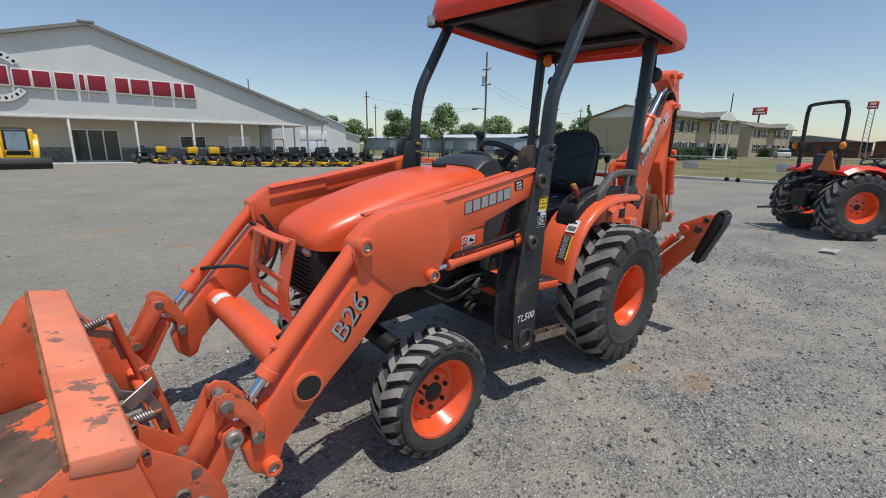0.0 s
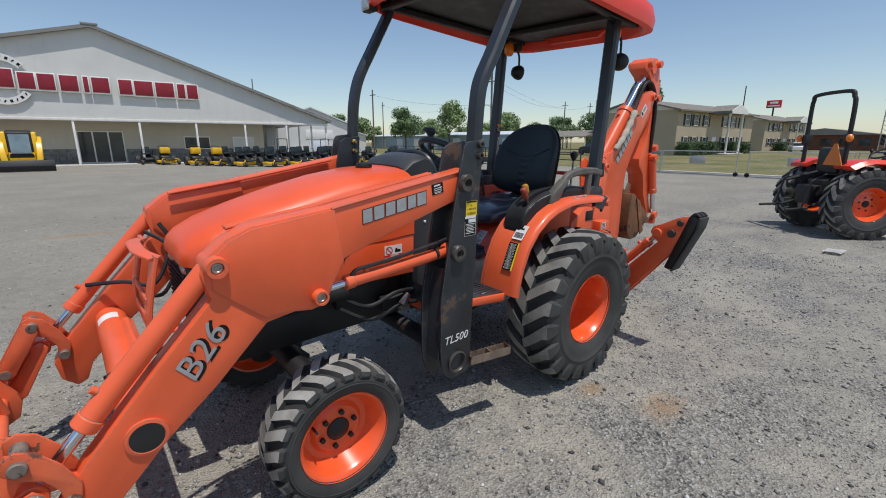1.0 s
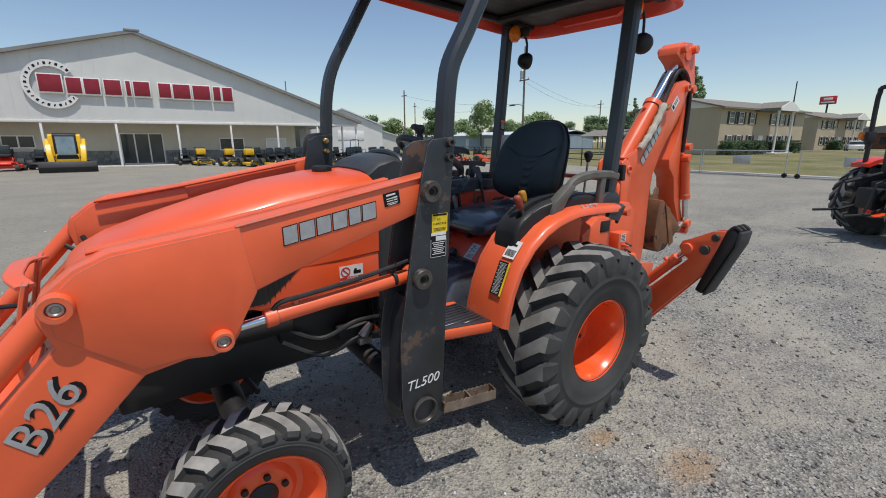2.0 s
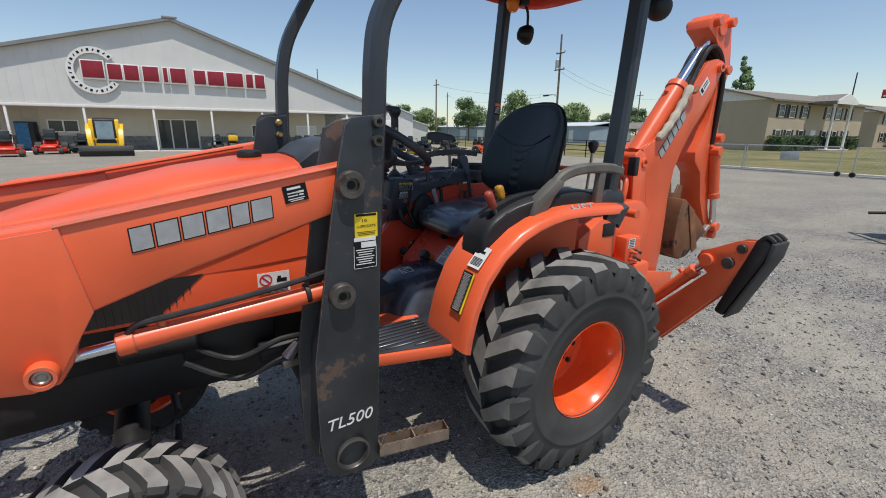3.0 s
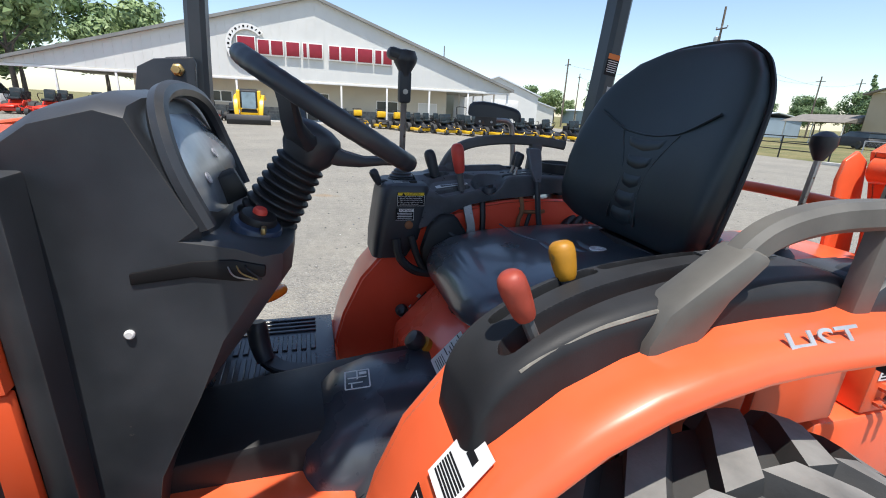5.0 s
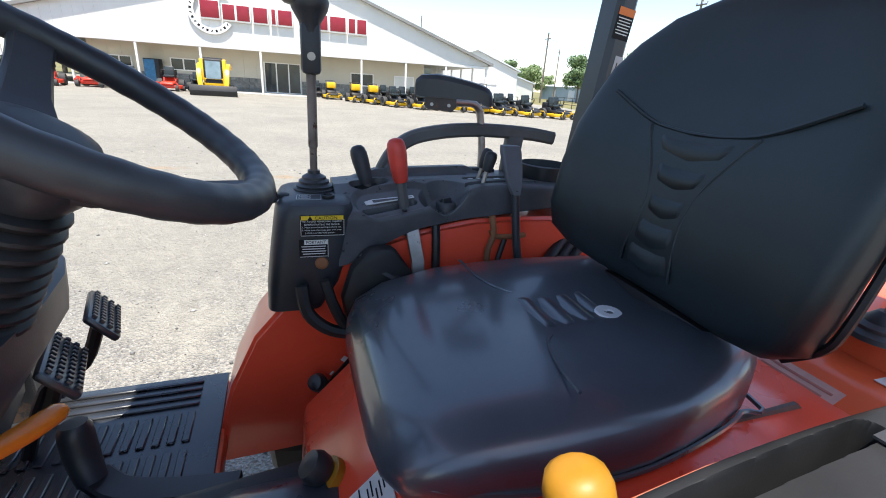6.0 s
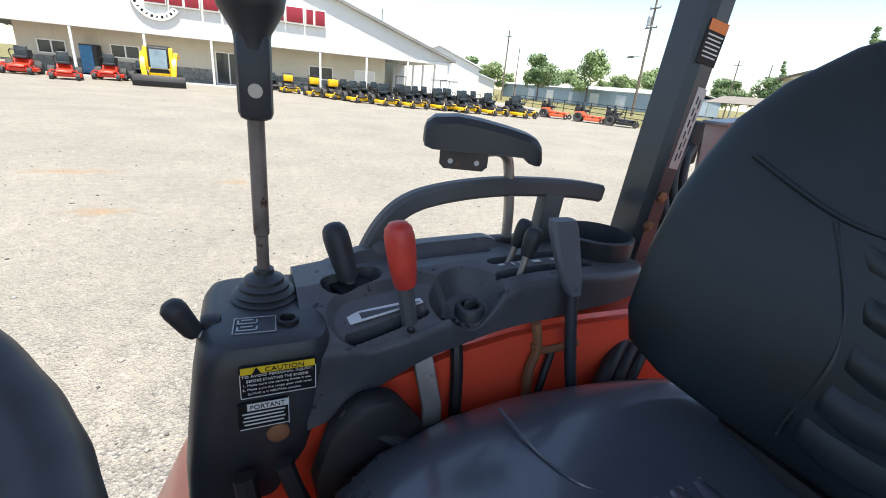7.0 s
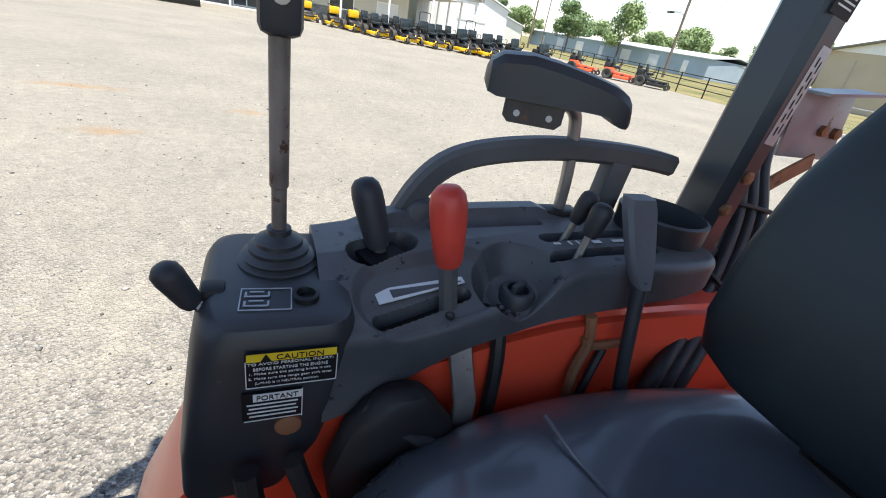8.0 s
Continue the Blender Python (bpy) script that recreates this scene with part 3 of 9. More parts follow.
    rod(valve, (vx, c[1] + o * W * 0.2, vz), (vx, c[1] + o * (W * 0.2 + 0.045), vz), 0.006, 0.005, 8)
    part("valve", valve, BLACK, tyre_ob)
    return tyre_ob


def pin(bm, x, z, y, out, r=0.022, collar=0.036, long=0.02):
    """A pivot pin's end with its bushing collar, on the face y, looking to the side out."""
    lathe(bm, [(collar, -0.004 * out), (collar, out * long * 0.7), (collar * 0.9, out * long), (r * 1.05, out * long), (r * 1.0, out * long * 0.6), (r * 0.55, out * long * 0.6), (r * 0.45, out * long * 0.35), (0.002, out * long * 0.35)], (x, y, z), "y", 20)


def hydraulic(parent, name, a, b, r, rod_r, barrel, y, eye=0.034, label="orange hydraulic cylinder"):
    """A hydraulic cylinder from the pin a to the pin b, in the plane y; barrel: the share of its length that is the barrel."""
    A_, B_ = Vector((a[0], y, a[1])), Vector((b[0], y, b[1]))
    if len(a) == 3:
        A_, B_ = Vector(a), Vector(b)
    way = (B_ - A_).normalized()
    end = A_ + (B_ - A_) * barrel
    bm = B()
    rod(bm, A_ + way * 0.02, end, r, n=20, bevel=0.004)
    rod(bm, end - way * 0.035, end + way * 0.004, r * 1.14, n=20, bevel=0.003)
    side = Vector((0, 1, 0)) if abs(way.y) < 0.5 else Vector((1, 0, 0))
    rod(bm, A_ - side * r * 1.15, A_ + side * r * 1.15, eye, n=18, bevel=0.003)
    port = A_ + way * ((end - A_).length * 0.82)
    up = way.cross(side)
    up = up if up.z > 0 else -up
    rod(bm, port, port + up * (r + 0.018), 0.012, n=10, bevel=0.002)
    cyl = part(name, bm, ORANGE, parent, label)
    bm = B()
    rod(bm, end, B_ - way * 0.02, rod_r, n=18)
    part("piston_rod", bm, CHROME, cyl, "polished chrome piston rod")
    bm = B()
    rod(bm, B_ - side * r * 1.1, B_ + side * r * 1.1, eye, n=18, bevel=0.003)
    part("rod_eye", bm, ORANGE, cyl)
    return cyl


tractor = thing("tractor", "orange compact tractor with front loader, canopy roof and rear backhoe", "tractor")

# wheels
for s in (-1, 1):
    wheel(tractor, "rear_wheel", (0.004, s * 0.592, 0.478), 0.483, 0.31, 0.214, 20, -0.24, s, 0.066, 0.036, 0.15, 6)
    wheel(tractor, "front_wheel", (-1.639, s * 0.545, 0.299), 0.304, 0.215, 0.192, 22, -0.20, s, 0.040, 0.022, 0.06, 6)

# chassis, engine and axles, dark under the hood
bm = B()
prism(bm, [(-2.0, 0.50), (-1.0, 0.52), (-0.2, 0.42), (0.25, 0.42), (0.25, 0.72), (-0.35, 0.78), (-1.0, 0.70), (-2.0, 0.66)], -0.13, 0.13, "y", 0.02)
part("chassis", bm, BLACK, tractor, "dirty black gearbox and frame")
bm = B()
rod(bm, (0, -0.42, 0.492), (0, 0.42, 0.492), 0.075, n=20, bevel=0.01)
for s in (-1, 1):
    rod(bm, (0, s * 0.30, 0.492), (0, s * 0.44, 0.492), 0.12, 0.09, 20, 0.01)
part("rear_axle", bm, BLACK, tractor)
bm = B()
tube(bm, [(-1.635, -0.40, 0.30), (-1.635, -0.26, 0.40), (-1.635, 0, 0.42), (-1.635, 0.26, 0.40), (-1.635, 0.40, 0.30)], 0.055, 14)
for s in (-1, 1):
    rod(bm, (-1.635, s * 0.39, 0.22), (-1.635, s * 0.37, 0.46), 0.06, 0.05, 16, 0.01)
    rod(bm, (-1.52, s * 0.36, 0.31), (-1.50, s * 0.05, 0.33), 0.014, n=8)
part("front_axle", bm, BLACK, tractor)
bm = B()
box(bm, (-1.45, 0, 0.83), (0.85, 0.36, 0.30), 0.03)
box(bm, (-1.30, -0.19, 0.74), (0.30, 0.05, 0.16), 0.02)
rod(bm, (-1.62, -0.22, 0.77), (-1.40, -0.22, 0.77), 0.05, n=16, bevel=0.008)
rod(bm, (-1.22, -0.24, 0.66), (-1.08, -0.24, 0.66), 0.038, n=14, bevel=0.006)
for k in range(5):
    box(bm, (-1.2 + 0.05 * k, -0.205, 0.86), (0.018, 0.05, 0.10), 0.004)
part("engine", bm, BLACK, tractor, "black greasy engine block")
bm = B()
for y, z in ((-0.26, 0.70), (-0.29, 0.64)):
    tube(bm, spline([(-1.0, y, z), (-1.15, y - 0.03, z + 0.02), (-1.3, y, z - 0.03), (-1.45, y + 0.04, z + 0.05)]), 0.011, 8)
part("engine_hose", bm, HOSE, tractor)
bm = B()
rod(bm, (-1.14, -0.33, 0.665), (-1.10, -0.33, 0.715), 0.022, 0.016, 10)
box(bm, (-1.13, -0.33, 0.645), (0.06, 0.03, 0.03), 0.006)
part("filter_valve", bm, STEEL, tractor, "dull metal hydraulic coupler")


# hood
def hood_ring(x, w, top, low, drop):
    """Half-round arch of the hood at x: up one side, over the crown and down the other."""
    pts = [(-w, low), (-w, (low + top - drop) / 2)]
    for i in range(13):
        a = math.pi - math.pi * i / 12
        cx, sx = math.cos(a), math.sin(a)
        pts.append((w * math.copysign(abs(cx) ** 0.62, cx), top - drop + drop * abs(sx) ** 0.8))
    pts += [(w, (low + top - drop) / 2), (w, low)]
    return [Vector((x, y, z)) for y, z in pts]


HOOD = [(-2.075, 0.150, 1.045, 1.005, 0.03), (-2.062, 0.185, 1.075, 1.000, 0.055), (-2.03, 0.215, 1.105, 0.995, 0.075), (-1.95, 0.238, 1.147, 0.99, 0.09), (-1.8, 0.252, 1.198, 0.985, 0.10), (-1.6, 0.262, 1.255, 0.985, 0.105),
        (-1.4, 0.268, 1.302, 0.99, 0.105), (-1.2, 0.272, 1.332, 1.0, 0.10), (-1.02, 0.272, 1.338, 1.01, 0.095)]
bm = B()
loft(bm, [hood_ring(*h) for h in HOOD])
hood = part("hood", bm, ORANGE_HOOD, tractor, "glossy orange rounded engine hood", 50)
for s in (-1, 1):
    bm = B()
    prism(bm, [(-1.62, 0.985), (-1.51, 1.022), (-1.394, 1.052), (-1.222, 1.09), (-1.02, 1.152), (-1.02, 1.136), (-1.225, 1.067), (-1.399, 1.024), (-1.51, 0.996), (-1.60, 0.975)], s * 0.262, s * 0.2755, "y", 0.0)
    part("hood_seam", bm, DECAL_BLACK, hood, "black gap along the hood side")
for s in (-1, 1):
    bm = B()
    prism(bm, [(-1.96, 0.985), (-1.02, 1.005), (-1.02, 0.80), (-1.40, 0.80), (-1.55, 0.86), (-1.90, 0.86)], s * 0.25, s * 0.268, "y", 0.004)
    part("side_panel", bm, ORANGE_HOOD, hood)
    bm = B()
    prism(bm, [(-1.90, 0.985), (-1.36, 0.995), (-1.50, 0.875), (-1.88, 0.868)], s * 0.262, s * 0.2705, "y", 0)
    for k in range(24):
        x = -1.875 + k * 0.0205
        top = 0.983
        low = 0.872
        if x > -1.49:
            low = 0.872 + (x + 1.49) * 0.9
        if low < top - 0.01:
            box(bm, (x, s * 0.2715, (top + low) / 2), (0.004, 0.003, top - low), 0)
    part("side_grille", bm, BLACK, hood, "dark perforated side grille")
bm = B()
lathe(bm, [(0.042, 0), (0.044, 0.012), (0.040, 0.022), (0.03, 0.026), (0.002, 0.026)], (-1.15, 0.0, 1.332), "z", 18)
part("fuel_cap", bm, BLACK, hood, "black round filler cap")
bm = B()
prism(bm, [(-2.06, 0.74), (-2.055, 1.0), (-1.98, 1.0), (-1.98, 0.74)], -0.20, 0.20, "y", 0.015)
for k in range(9):
    box(bm, (-2.064, 0, 0.775 + k * 0.022), (0.01, 0.32, 0.006), 0)
part("front_grille", bm, BLACK, hood, "black front grille")
for s in (-1, 1):
    bm = B()
    ball(bm, (-2.055, s * 0.12, 0.975), (0.012, 0.05, 0.022), 12)
    part("headlight", bm, CLEAR_LENS, hood, "clear headlight lens")
for s in (-1, 1):
    m = plane_matrix((-1.262, s * 0.2725, 1.222), (-s * 1.0 if s > 0 else 1.0, 0, 0.12 if s < 0 else -0.12), (0, 0, 1))
    lettering(hood, "lettering", "B26", m, 0.055, DECAL_SILVER, 0.002, 0.15)

# dash and cowl
DASH = [(-1.03, 1.335), (-0.98, 1.372), (-0.91, 1.392), (-0.878, 1.384), (-0.808, 1.240), (-0.795, 1.220), (-0.72, 1.207), (-0.686, 1.194), (-0.690, 1.15), (-0.75, 1.06), (-0.83, 0.965), (-0.90, 0.82), (-0.93, 0.66), (-1.03, 0.66)]
bm = B()
rings = []
for y, k, back in ((-0.205, 0.0, 0.04), (-0.188, 0.014, 0.012), (-0.13, 0.024, 0.0), (0, 0.028, 0.0), (0.09, 0.026, 0.012), (0.14, 0.022, 0.03), (0.188, 0.014, 0.06), (0.205, 0.0, 0.085)):
    rings.append([Vector((x - (back if x > -0.80 and z > 0.9 else 0.0), y, z + (k if z > 1.3 else 0.0))) for x, z in DASH])
loft(bm, rings)
dash = part("dashboard", bm, PLASTIC, tractor, "black plastic dashboard and steering cowl", 32)
bm = B()
sheet = []
for y in (-0.172, -0.15, -0.10, -0.05, 0.0, 0.05, 0.10, 0.15, 0.172):
    q = 1 - (abs(y) / 0.172) ** 3
    top, low = 1.335 + 0.055 * q, 1.262 - 0.030 * q
    column = []
    for i in range(7):
        z = low + (top - low) * i / 6
        column.append(Vector((-0.878 + (1.384 - z) * 0.46 + 0.010 + 0.012 * math.sin(math.pi * i / 6), y, z)))
    sheet.append(column)
rows_ = [[bm.verts.new(p) for p in r] for r in sheet]
for a, b in zip(rows_, rows_[1:]):
    for i in range(6):
        bm.faces.new((a[i], a[i + 1], b[i + 1], b[i]))
bmesh.ops.solidify(bm, geom=bm.faces[:], thickness=0.004)
part("gauge_cover", bm, GAUGE_LENS, dash, "hazy gauge cover with a painted pale blue sky reflection")
bm = B()
tube(bm, spline([(-0.80, -0.186, 1.235), (-0.832, -0.19, 1.32), (-0.853, -0.155, 1.392), (-0.862, -0.07, 1.420), (-0.862, 0.07, 1.420), (-0.853, 0.155, 1.392), (-0.832, 0.19, 1.32), (-0.80, 0.186, 1.235)], 6), 0.014, 8)
part("gauge_hood", bm, PLASTIC, dash)
for y, z in ((-0.090, 1.292), (0.030, 1.318)):
    bm = B()
    x = -0.878 + (1.384 - z) * 0.46 + 0.0142 + 0.012 * math.sin(math.pi * (z - 1.234) / 0.152)
    lathe(bm, [(0.009, -0.002), (0.009, 0.0004), (0.001, 0.0004)], (x, y, z), Vector((0.91, 0, 0.42)), 18)
    part("gauge_mark", bm, surface("faded_red_dial_print", (0.40, 0.40, 0.46), 0.25, 0, 0.4, 60), dash, "faded red dial mark")
# key switch with red button, and the missing cover below
bm = B()
n_up = Vector((0.30, -0.15, 0.95)).normalized()
lathe(bm, [(0.040, -0.02), (0.040, 0.006), (0.037, 0.010), (0.028, 0.011), (0.002, 0.011)], (-0.743, -0.113, 1.214), n_up, 28)
part("switch_base", bm, surface("dark_blue_switch_ring", (0.025, 0.042, 0.080), 0.35, 0, 0.3, 14), dash, "dark blue ring of the light switch")
bm = B()
lathe(bm, [(0.029, 0.006), (0.030, 0.020), (0.027, 0.026), (0.018, 0.028), (0.002, 0.028)], (-0.745, -0.107, 1.212), n_up, 24)
part("switch_collar", bm, BLACK, dash)
bm = B()
box(bm, Vector((-0.728, -0.152, 1.220)), (0.008, 0.020, 0.012), 0.003)
part("switch_tab", bm, BRASS, dash)
# black switch block beside the column
bm = B()
box(bm, (-0.798, 0.004, 1.262), (0.045, 0.058, 0.050), 0.007, Euler((0, radians(-25), radians(12))).to_matrix())
part("switch_block", bm, BLACK, dash, "black switch block below the gauges")
bm = B()
lathe(bm, [(0.0115, 0.026), (0.0115, 0.033), (0.009, 0.037), (0.002, 0.038)], (-0.745, -0.107, 1.212), n_up, 18)
part("push_button", bm, RED_KNOB, dash, "faded red push button")
bm = B()
lathe(bm, [(0.007, 0.004), (0.007, -0.002), (0.005, -0.004), (0.001, -0.004)], (-0.911, -0.2065, 1.083), "y", 16)
part("plug", bm, DECAL_WHITE, dash, "round white plastic plug")
bm = B()
prism(bm, [(-0.90, 1.176), (-0.82, 1.191), (-0.766, 1.192), (-0.722, 1.181), (-0.724, 1.163), (-0.76, 1.157), (-0.82, 1.167), (-0.90, 1.158)], -0.2085, -0.19, "y", 0.003)
part("wire_opening", bm, DECAL_BLACK, dash, "open black hole with loose wires")
for k, mt in enumerate((STEEL, BRASS, HOSE)):
    bm = B()
    tube(bm, spline([(-0.775 + 0.012 * k, -0.205, 1.185), (-0.765 + 0.010 * k, -0.216, 1.170 + 0.004 * k), (-0.74 + 0.006 * k, -0.214, 1.162)], 5), 0.0013, 6)
    part("wire", bm, mt, dash)
bm = B()
tube(bm, spline([(-0.765, -0.05, 1.055), (-0.742, 0.005, 1.040), (-0.719, 0.060, 1.032)], 5), [0.010, 0.0105, 0.011, 0.0115, 0.012, 0.0125, 0.013, 0.013, 0.0125, 0.012, 0.008], 10)
part("turn_lever", bm, AMBER, dash, "orange plastic lever handle")

# steering wheel
C0 = Vector((-0.618, -0.027, 1.401))
axis = Vector((0.513, -0.018, 0.858)).normalized()
e1 = Vector((0, 1, 0)).cross(axis).normalized()
e2 = axis.cross(e1)
bm = B()
ringp, rad = [], []
for i in range(216):
    a = 2 * math.pi * i / 216
    ringp.append(C0 + (e1 * math.cos(a) + e2 * math.sin(a)) * 0.162)
    rad.append(0.0160 + 0.0003 * math.cos(36 * a))
tube(bm, ringp, rad, 16, closed=True)
swheel = part("steering_wheel", bm, PLASTIC, tractor, "black plastic three-spoke steering wheel")
hubp = C0 - axis * 0.066
for a in (0.0, math.radians(120), math.radians(240)):
    bm = B()
    d = e1 * math.cos(a) + e2 * math.sin(a)
    side = axis.cross(d)
    loft(bm, [[at_ + side * (w * ca) + axis * (h * sa) for ca, sa in ((-0.8, -1), (0.8, -1), (1, -0.4), (1, 0.4), (0.8, 1), (-0.8, 1), (-1, 0.4), (-1, -0.4))]
              for at_, w, h in ((hubp + d * 0.02, 0.032, 0.018), (hubp + d * 0.055 + axis * 0.006, 0.027, 0.014), (hubp + d * 0.09 + axis * 0.020, 0.021, 0.010), (C0 + d * 0.125 - axis * 0.022, 0.018, 0.008), (C0 + d * 0.152 - axis * 0.005, 0.019, 0.008), (C0 + d * 0.161, 0.020, 0.006))])
    part("spoke", bm, PLASTIC, swheel)
bm = B()
lathe(bm, [(0.036, -0.036), (0.046, -0.02), (0.051, 0.0), (0.049, 0.018), (0.040, 0.030), (0.02, 0.036), (0.002, 0.037)], hubp, axis, 24)
part("horn_cap", bm, PLASTIC, swheel)
bm = B()
prof = []
for i in range(10):
    h = -0.034 - i * 0.0155
    r = 0.045 + i * 0.0012
    prof += [(r - 0.009, h), (r - 0.001, h - 0.005), (r, h - 0.008), (r - 0.002, h - 0.011)]
lathe(bm, prof, hubp, axis, 24)
part("column_boot", bm, HOSE, swheel, "black rubber accordion boot")

# floor
bm = B()
prism(bm, [(-1.02, -0.345), (-0.572, -0.432), (-0.548, -0.425), (-0.545, 0.44), (-0.565, 0.475), (-1.02, 0.475)], 0.60, 0.648, "z", 0.008)
floor_plate = part("floor_plate", bm, ORANGE, tractor, "orange footplate with rubber mat")
for side in (-1, 1):
    bm = B()
    outline = [(-1.018, -0.338), (-0.556, -0.424), (-0.556, -0.20), (-1.018, -0.20)] if side < 0 else [(-1.018, 0.115), (-0.555, 0.115), (-0.555, 0.474), (-1.018, 0.474)]
    prism(bm, outline, 0.648, 0.655, "z", 0.003)
    a = (-0.335, -0.2) if side < 0 else (0.2, 0.45)
    prism(bm, [(-1.03, 0.655), (-0.99, 0.655), (-1.03, 0.75)], a[0], a[1], "y", 0)
    mat_ob = part("rubber_mat", bm, MAT_RUBBER, floor_plate, "ribbed black rubber floor mat", 30)
    if side < 0:
        for k in range(9):
            y = -0.215 - 0.021 * k
            front = max(-0.985, -1.0 - (y + 0.325) * 5.2)
            bm = B()
            box(bm, ((front - 0.575) / 2, y, 0.6575), (-0.575 - front, 0.010, 0.006), 0.002, segs=1)
            part("rib", bm, MAT_RUBBER, mat_ob)
    else:
        x = -0.985
        while x < -0.60:
            for a, b in ((0.135, 0.265), (0.285, 0.36)):
                bm = B()
                box(bm, (x, (a + b) / 2, 0.6575), (0.016, b - a, 0.006), 0.002, segs=1)
                part("rib", bm, MAT_RUBBER, mat_ob)
            x += 0.028
        for k in range(4):
            bm = B()
            box(bm, (-0.78, 0.385 + 0.022 * k, 0.6575), (0.34, 0.010, 0.006), 0.002, segs=1)
            part("rib", bm, MAT_RUBBER, mat_ob)
# hump over the gearbox
bm = B()
loft(bm, [[Vector((x, y, z)) for x, z in ((-0.70 + i_, 0.655), (-0.68 + i_, zt - 0.09), (-0.62 + i_, zt - 0.025), (-0.55, zt), (-0.42, zt + 0.01), (-0.38, zt), (-0.38, 0.655))]
          for y, zt, i_ in ((-0.205, 0.74, 0.05), (-0.185, 0.82, 0.02), (-0.13, 0.862, 0.0), (0.02, 0.872, 0.0), (0.08, 0.83, 0.01), (0.11, 0.74, 0.05))])
hump = part("gearbox_cover", bm, surface("blue_black_moulded_plastic", (0.050, 0.060, 0.078), 0.30, 0, 0.3, 5, None, 10, 0.8, 420, 0.12, 0.0004, 0.3, 0.03), tractor, "smooth black plastic gearbox cover", 50)
m = plane_matrix((-0.575, -0.06, 0.8655), (0.94, -0.05, 0.08), (0.0, 0.94, 0.05))
rects = [(0, 0.028, 0.05, 0.003), (0, -0.03, 0.05, 0.003), (-0.025, 0, 0.003, 0.056), (0.025, 0, 0.003, 0.056), (0, 0.005, 0.04, 0.003), (-0.004, -0.012, 0.03, 0.003), (0.0, 0.014, 0.003, 0.03), (-0.012, -0.02, 0.003, 0.014), (0.012, 0.018, 0.016, 0.008)]
bars(hump, "pedal_diagram", m, rects, DECAL_WHITE, 0.003)

# pedals
for y, px, pz in ((0.185, -0.768, 1.016), (0.348, -0.772, 1.006)):
    mm = Euler((radians(-8), radians(52), radians(10))).to_matrix()
    bm = B()
    tube(bm, spline([(px - 0.008, y, pz - 0.012), (px - 0.04, y - 0.01, pz - 0.09), (-0.87, y - 0.02, 0.88), (-0.93, y - 0.02, 0.72)], 4), 0.011, 8)
    ped_arm = part("brake_pedal", bm, BLACK, tractor, "black brake pedal on a bent arm")
    bm = B()
    box(bm, (px, y, pz), (0.062, 0.138, 0.014), 0.006, mm)
    for i in range(4):
        for j in range(10):
            box(bm, Vector((px, y, pz)) + mm @ Vector((-0.021 + 0.014 * i, -0.0585 + 0.013 * j, 0.009)), (0.008, 0.007, 0.005), 0.001, mm, 1)
    part("pedal_pad", bm, MAT_RUBBER, ped_arm, "studded black rubber pedal pad")
bm = B()
tube(bm, spline([(-0.56, 0.17, 0.745), (-0.66, 0.185, 0.742), (-0.745, 0.205, 0.745), (-0.785, 0.225, 0.765)], 4), 0.02, flat=(0.05, 0.018), up=(0, 0, 1))
tube(bm, spline([(-0.785, 0.215, 0.765), (-0.80, 0.235, 0.81), (-0.805, 0.245, 0.865)], 4), [0.022, 0.023, 0.024, 0.025, 0.026, 0.026, 0.026, 0.025, 0.02], 12)
rod(bm, (-0.66, 0.185, 0.66), (-0.66, 0.185, 0.74), 0.014, n=10)
part("drive_pedal", bm, PLASTIC, tractor, "long black treadle pedal")

# seat pedestal: sloped orange plate with knob and label
bm = B()
prism(bm, [(-0.455, 0.70), (-0.445, 0.835), (-0.30, 0.985), (-0.22, 1.03), (0.30, 1.03), (0.34, 0.70)], -0.245, 0.245, "y", 0.012)
ped = part("seat_pedestal", bm, ORANGE_LIFTED, tractor, "orange sheet-metal seat base")
sl = Vector((0.145, 0, 0.15)).normalized()
bm = B()
lathe(bm, [(0.026, -0.004), (0.026, 0.012), (0.022, 0.014), (0.002, 0.014)], (-0.41, 0.03, 0.872), Vector((-0.72, 0, 0.70)), 18)
part("knob_base", bm, YELLOW_KNOB, ped)
bm = B()
lathe(bm, [(0.014, 0.01), (0.023, 0.022), (0.025, 0.036), (0.020, 0.048), (0.002, 0.052)], (-0.41, 0.03, 0.872), Vector((-0.72, 0, 0.70)), 18)
part("knob", bm, PLASTIC, ped, "round black control knob")
m = plane_matrix((-0.375, -0.062, 0.9085), (0, -1, 0), sl)
decal(ped, "instruction_label", m, 0.065, 0.095, DECAL_WHITE, "white instruction label", 0.001)
rects = [(-0.015 + 0.01 * (k % 3), 0.036 - 0.007 * k, 0.03 - 0.006 * (k % 2), 0.0022) for k in range(7)] + [(0.004, -0.018 - 0.005 * k, 0.044, 0.0014) for k in range(5)]
bars(ped, "label_print", m, rects, DECAL_BLACK, 0.0024)
bm = B()
prism(bm, [(-0.418, 0.800), (-0.404, 0.792), (-0.328, 0.884), (-0.340, 0.894)], 0.309, 0.317, "y", 0.002)
part("lever_slot", bm, BLACK, ped, "black slotted gate of the range lever")
m = plane_matrix((-0.388, 0.3085, 0.852), (0.64, 0, 0.77), (-0.77, 0, 0.64))
bars(ped, "gate_marks", m, [(-0.040, 0, 0.010, 0.010), (0.0, 0, 0.010, 0.004), (0.040, 0, 0.012, 0.010)], DECAL_WHITE)
bm = B()
rod(bm, (-0.392, 0.312, 0.822), (-0.414, 0.285, 0.850), 0.007, n=8)
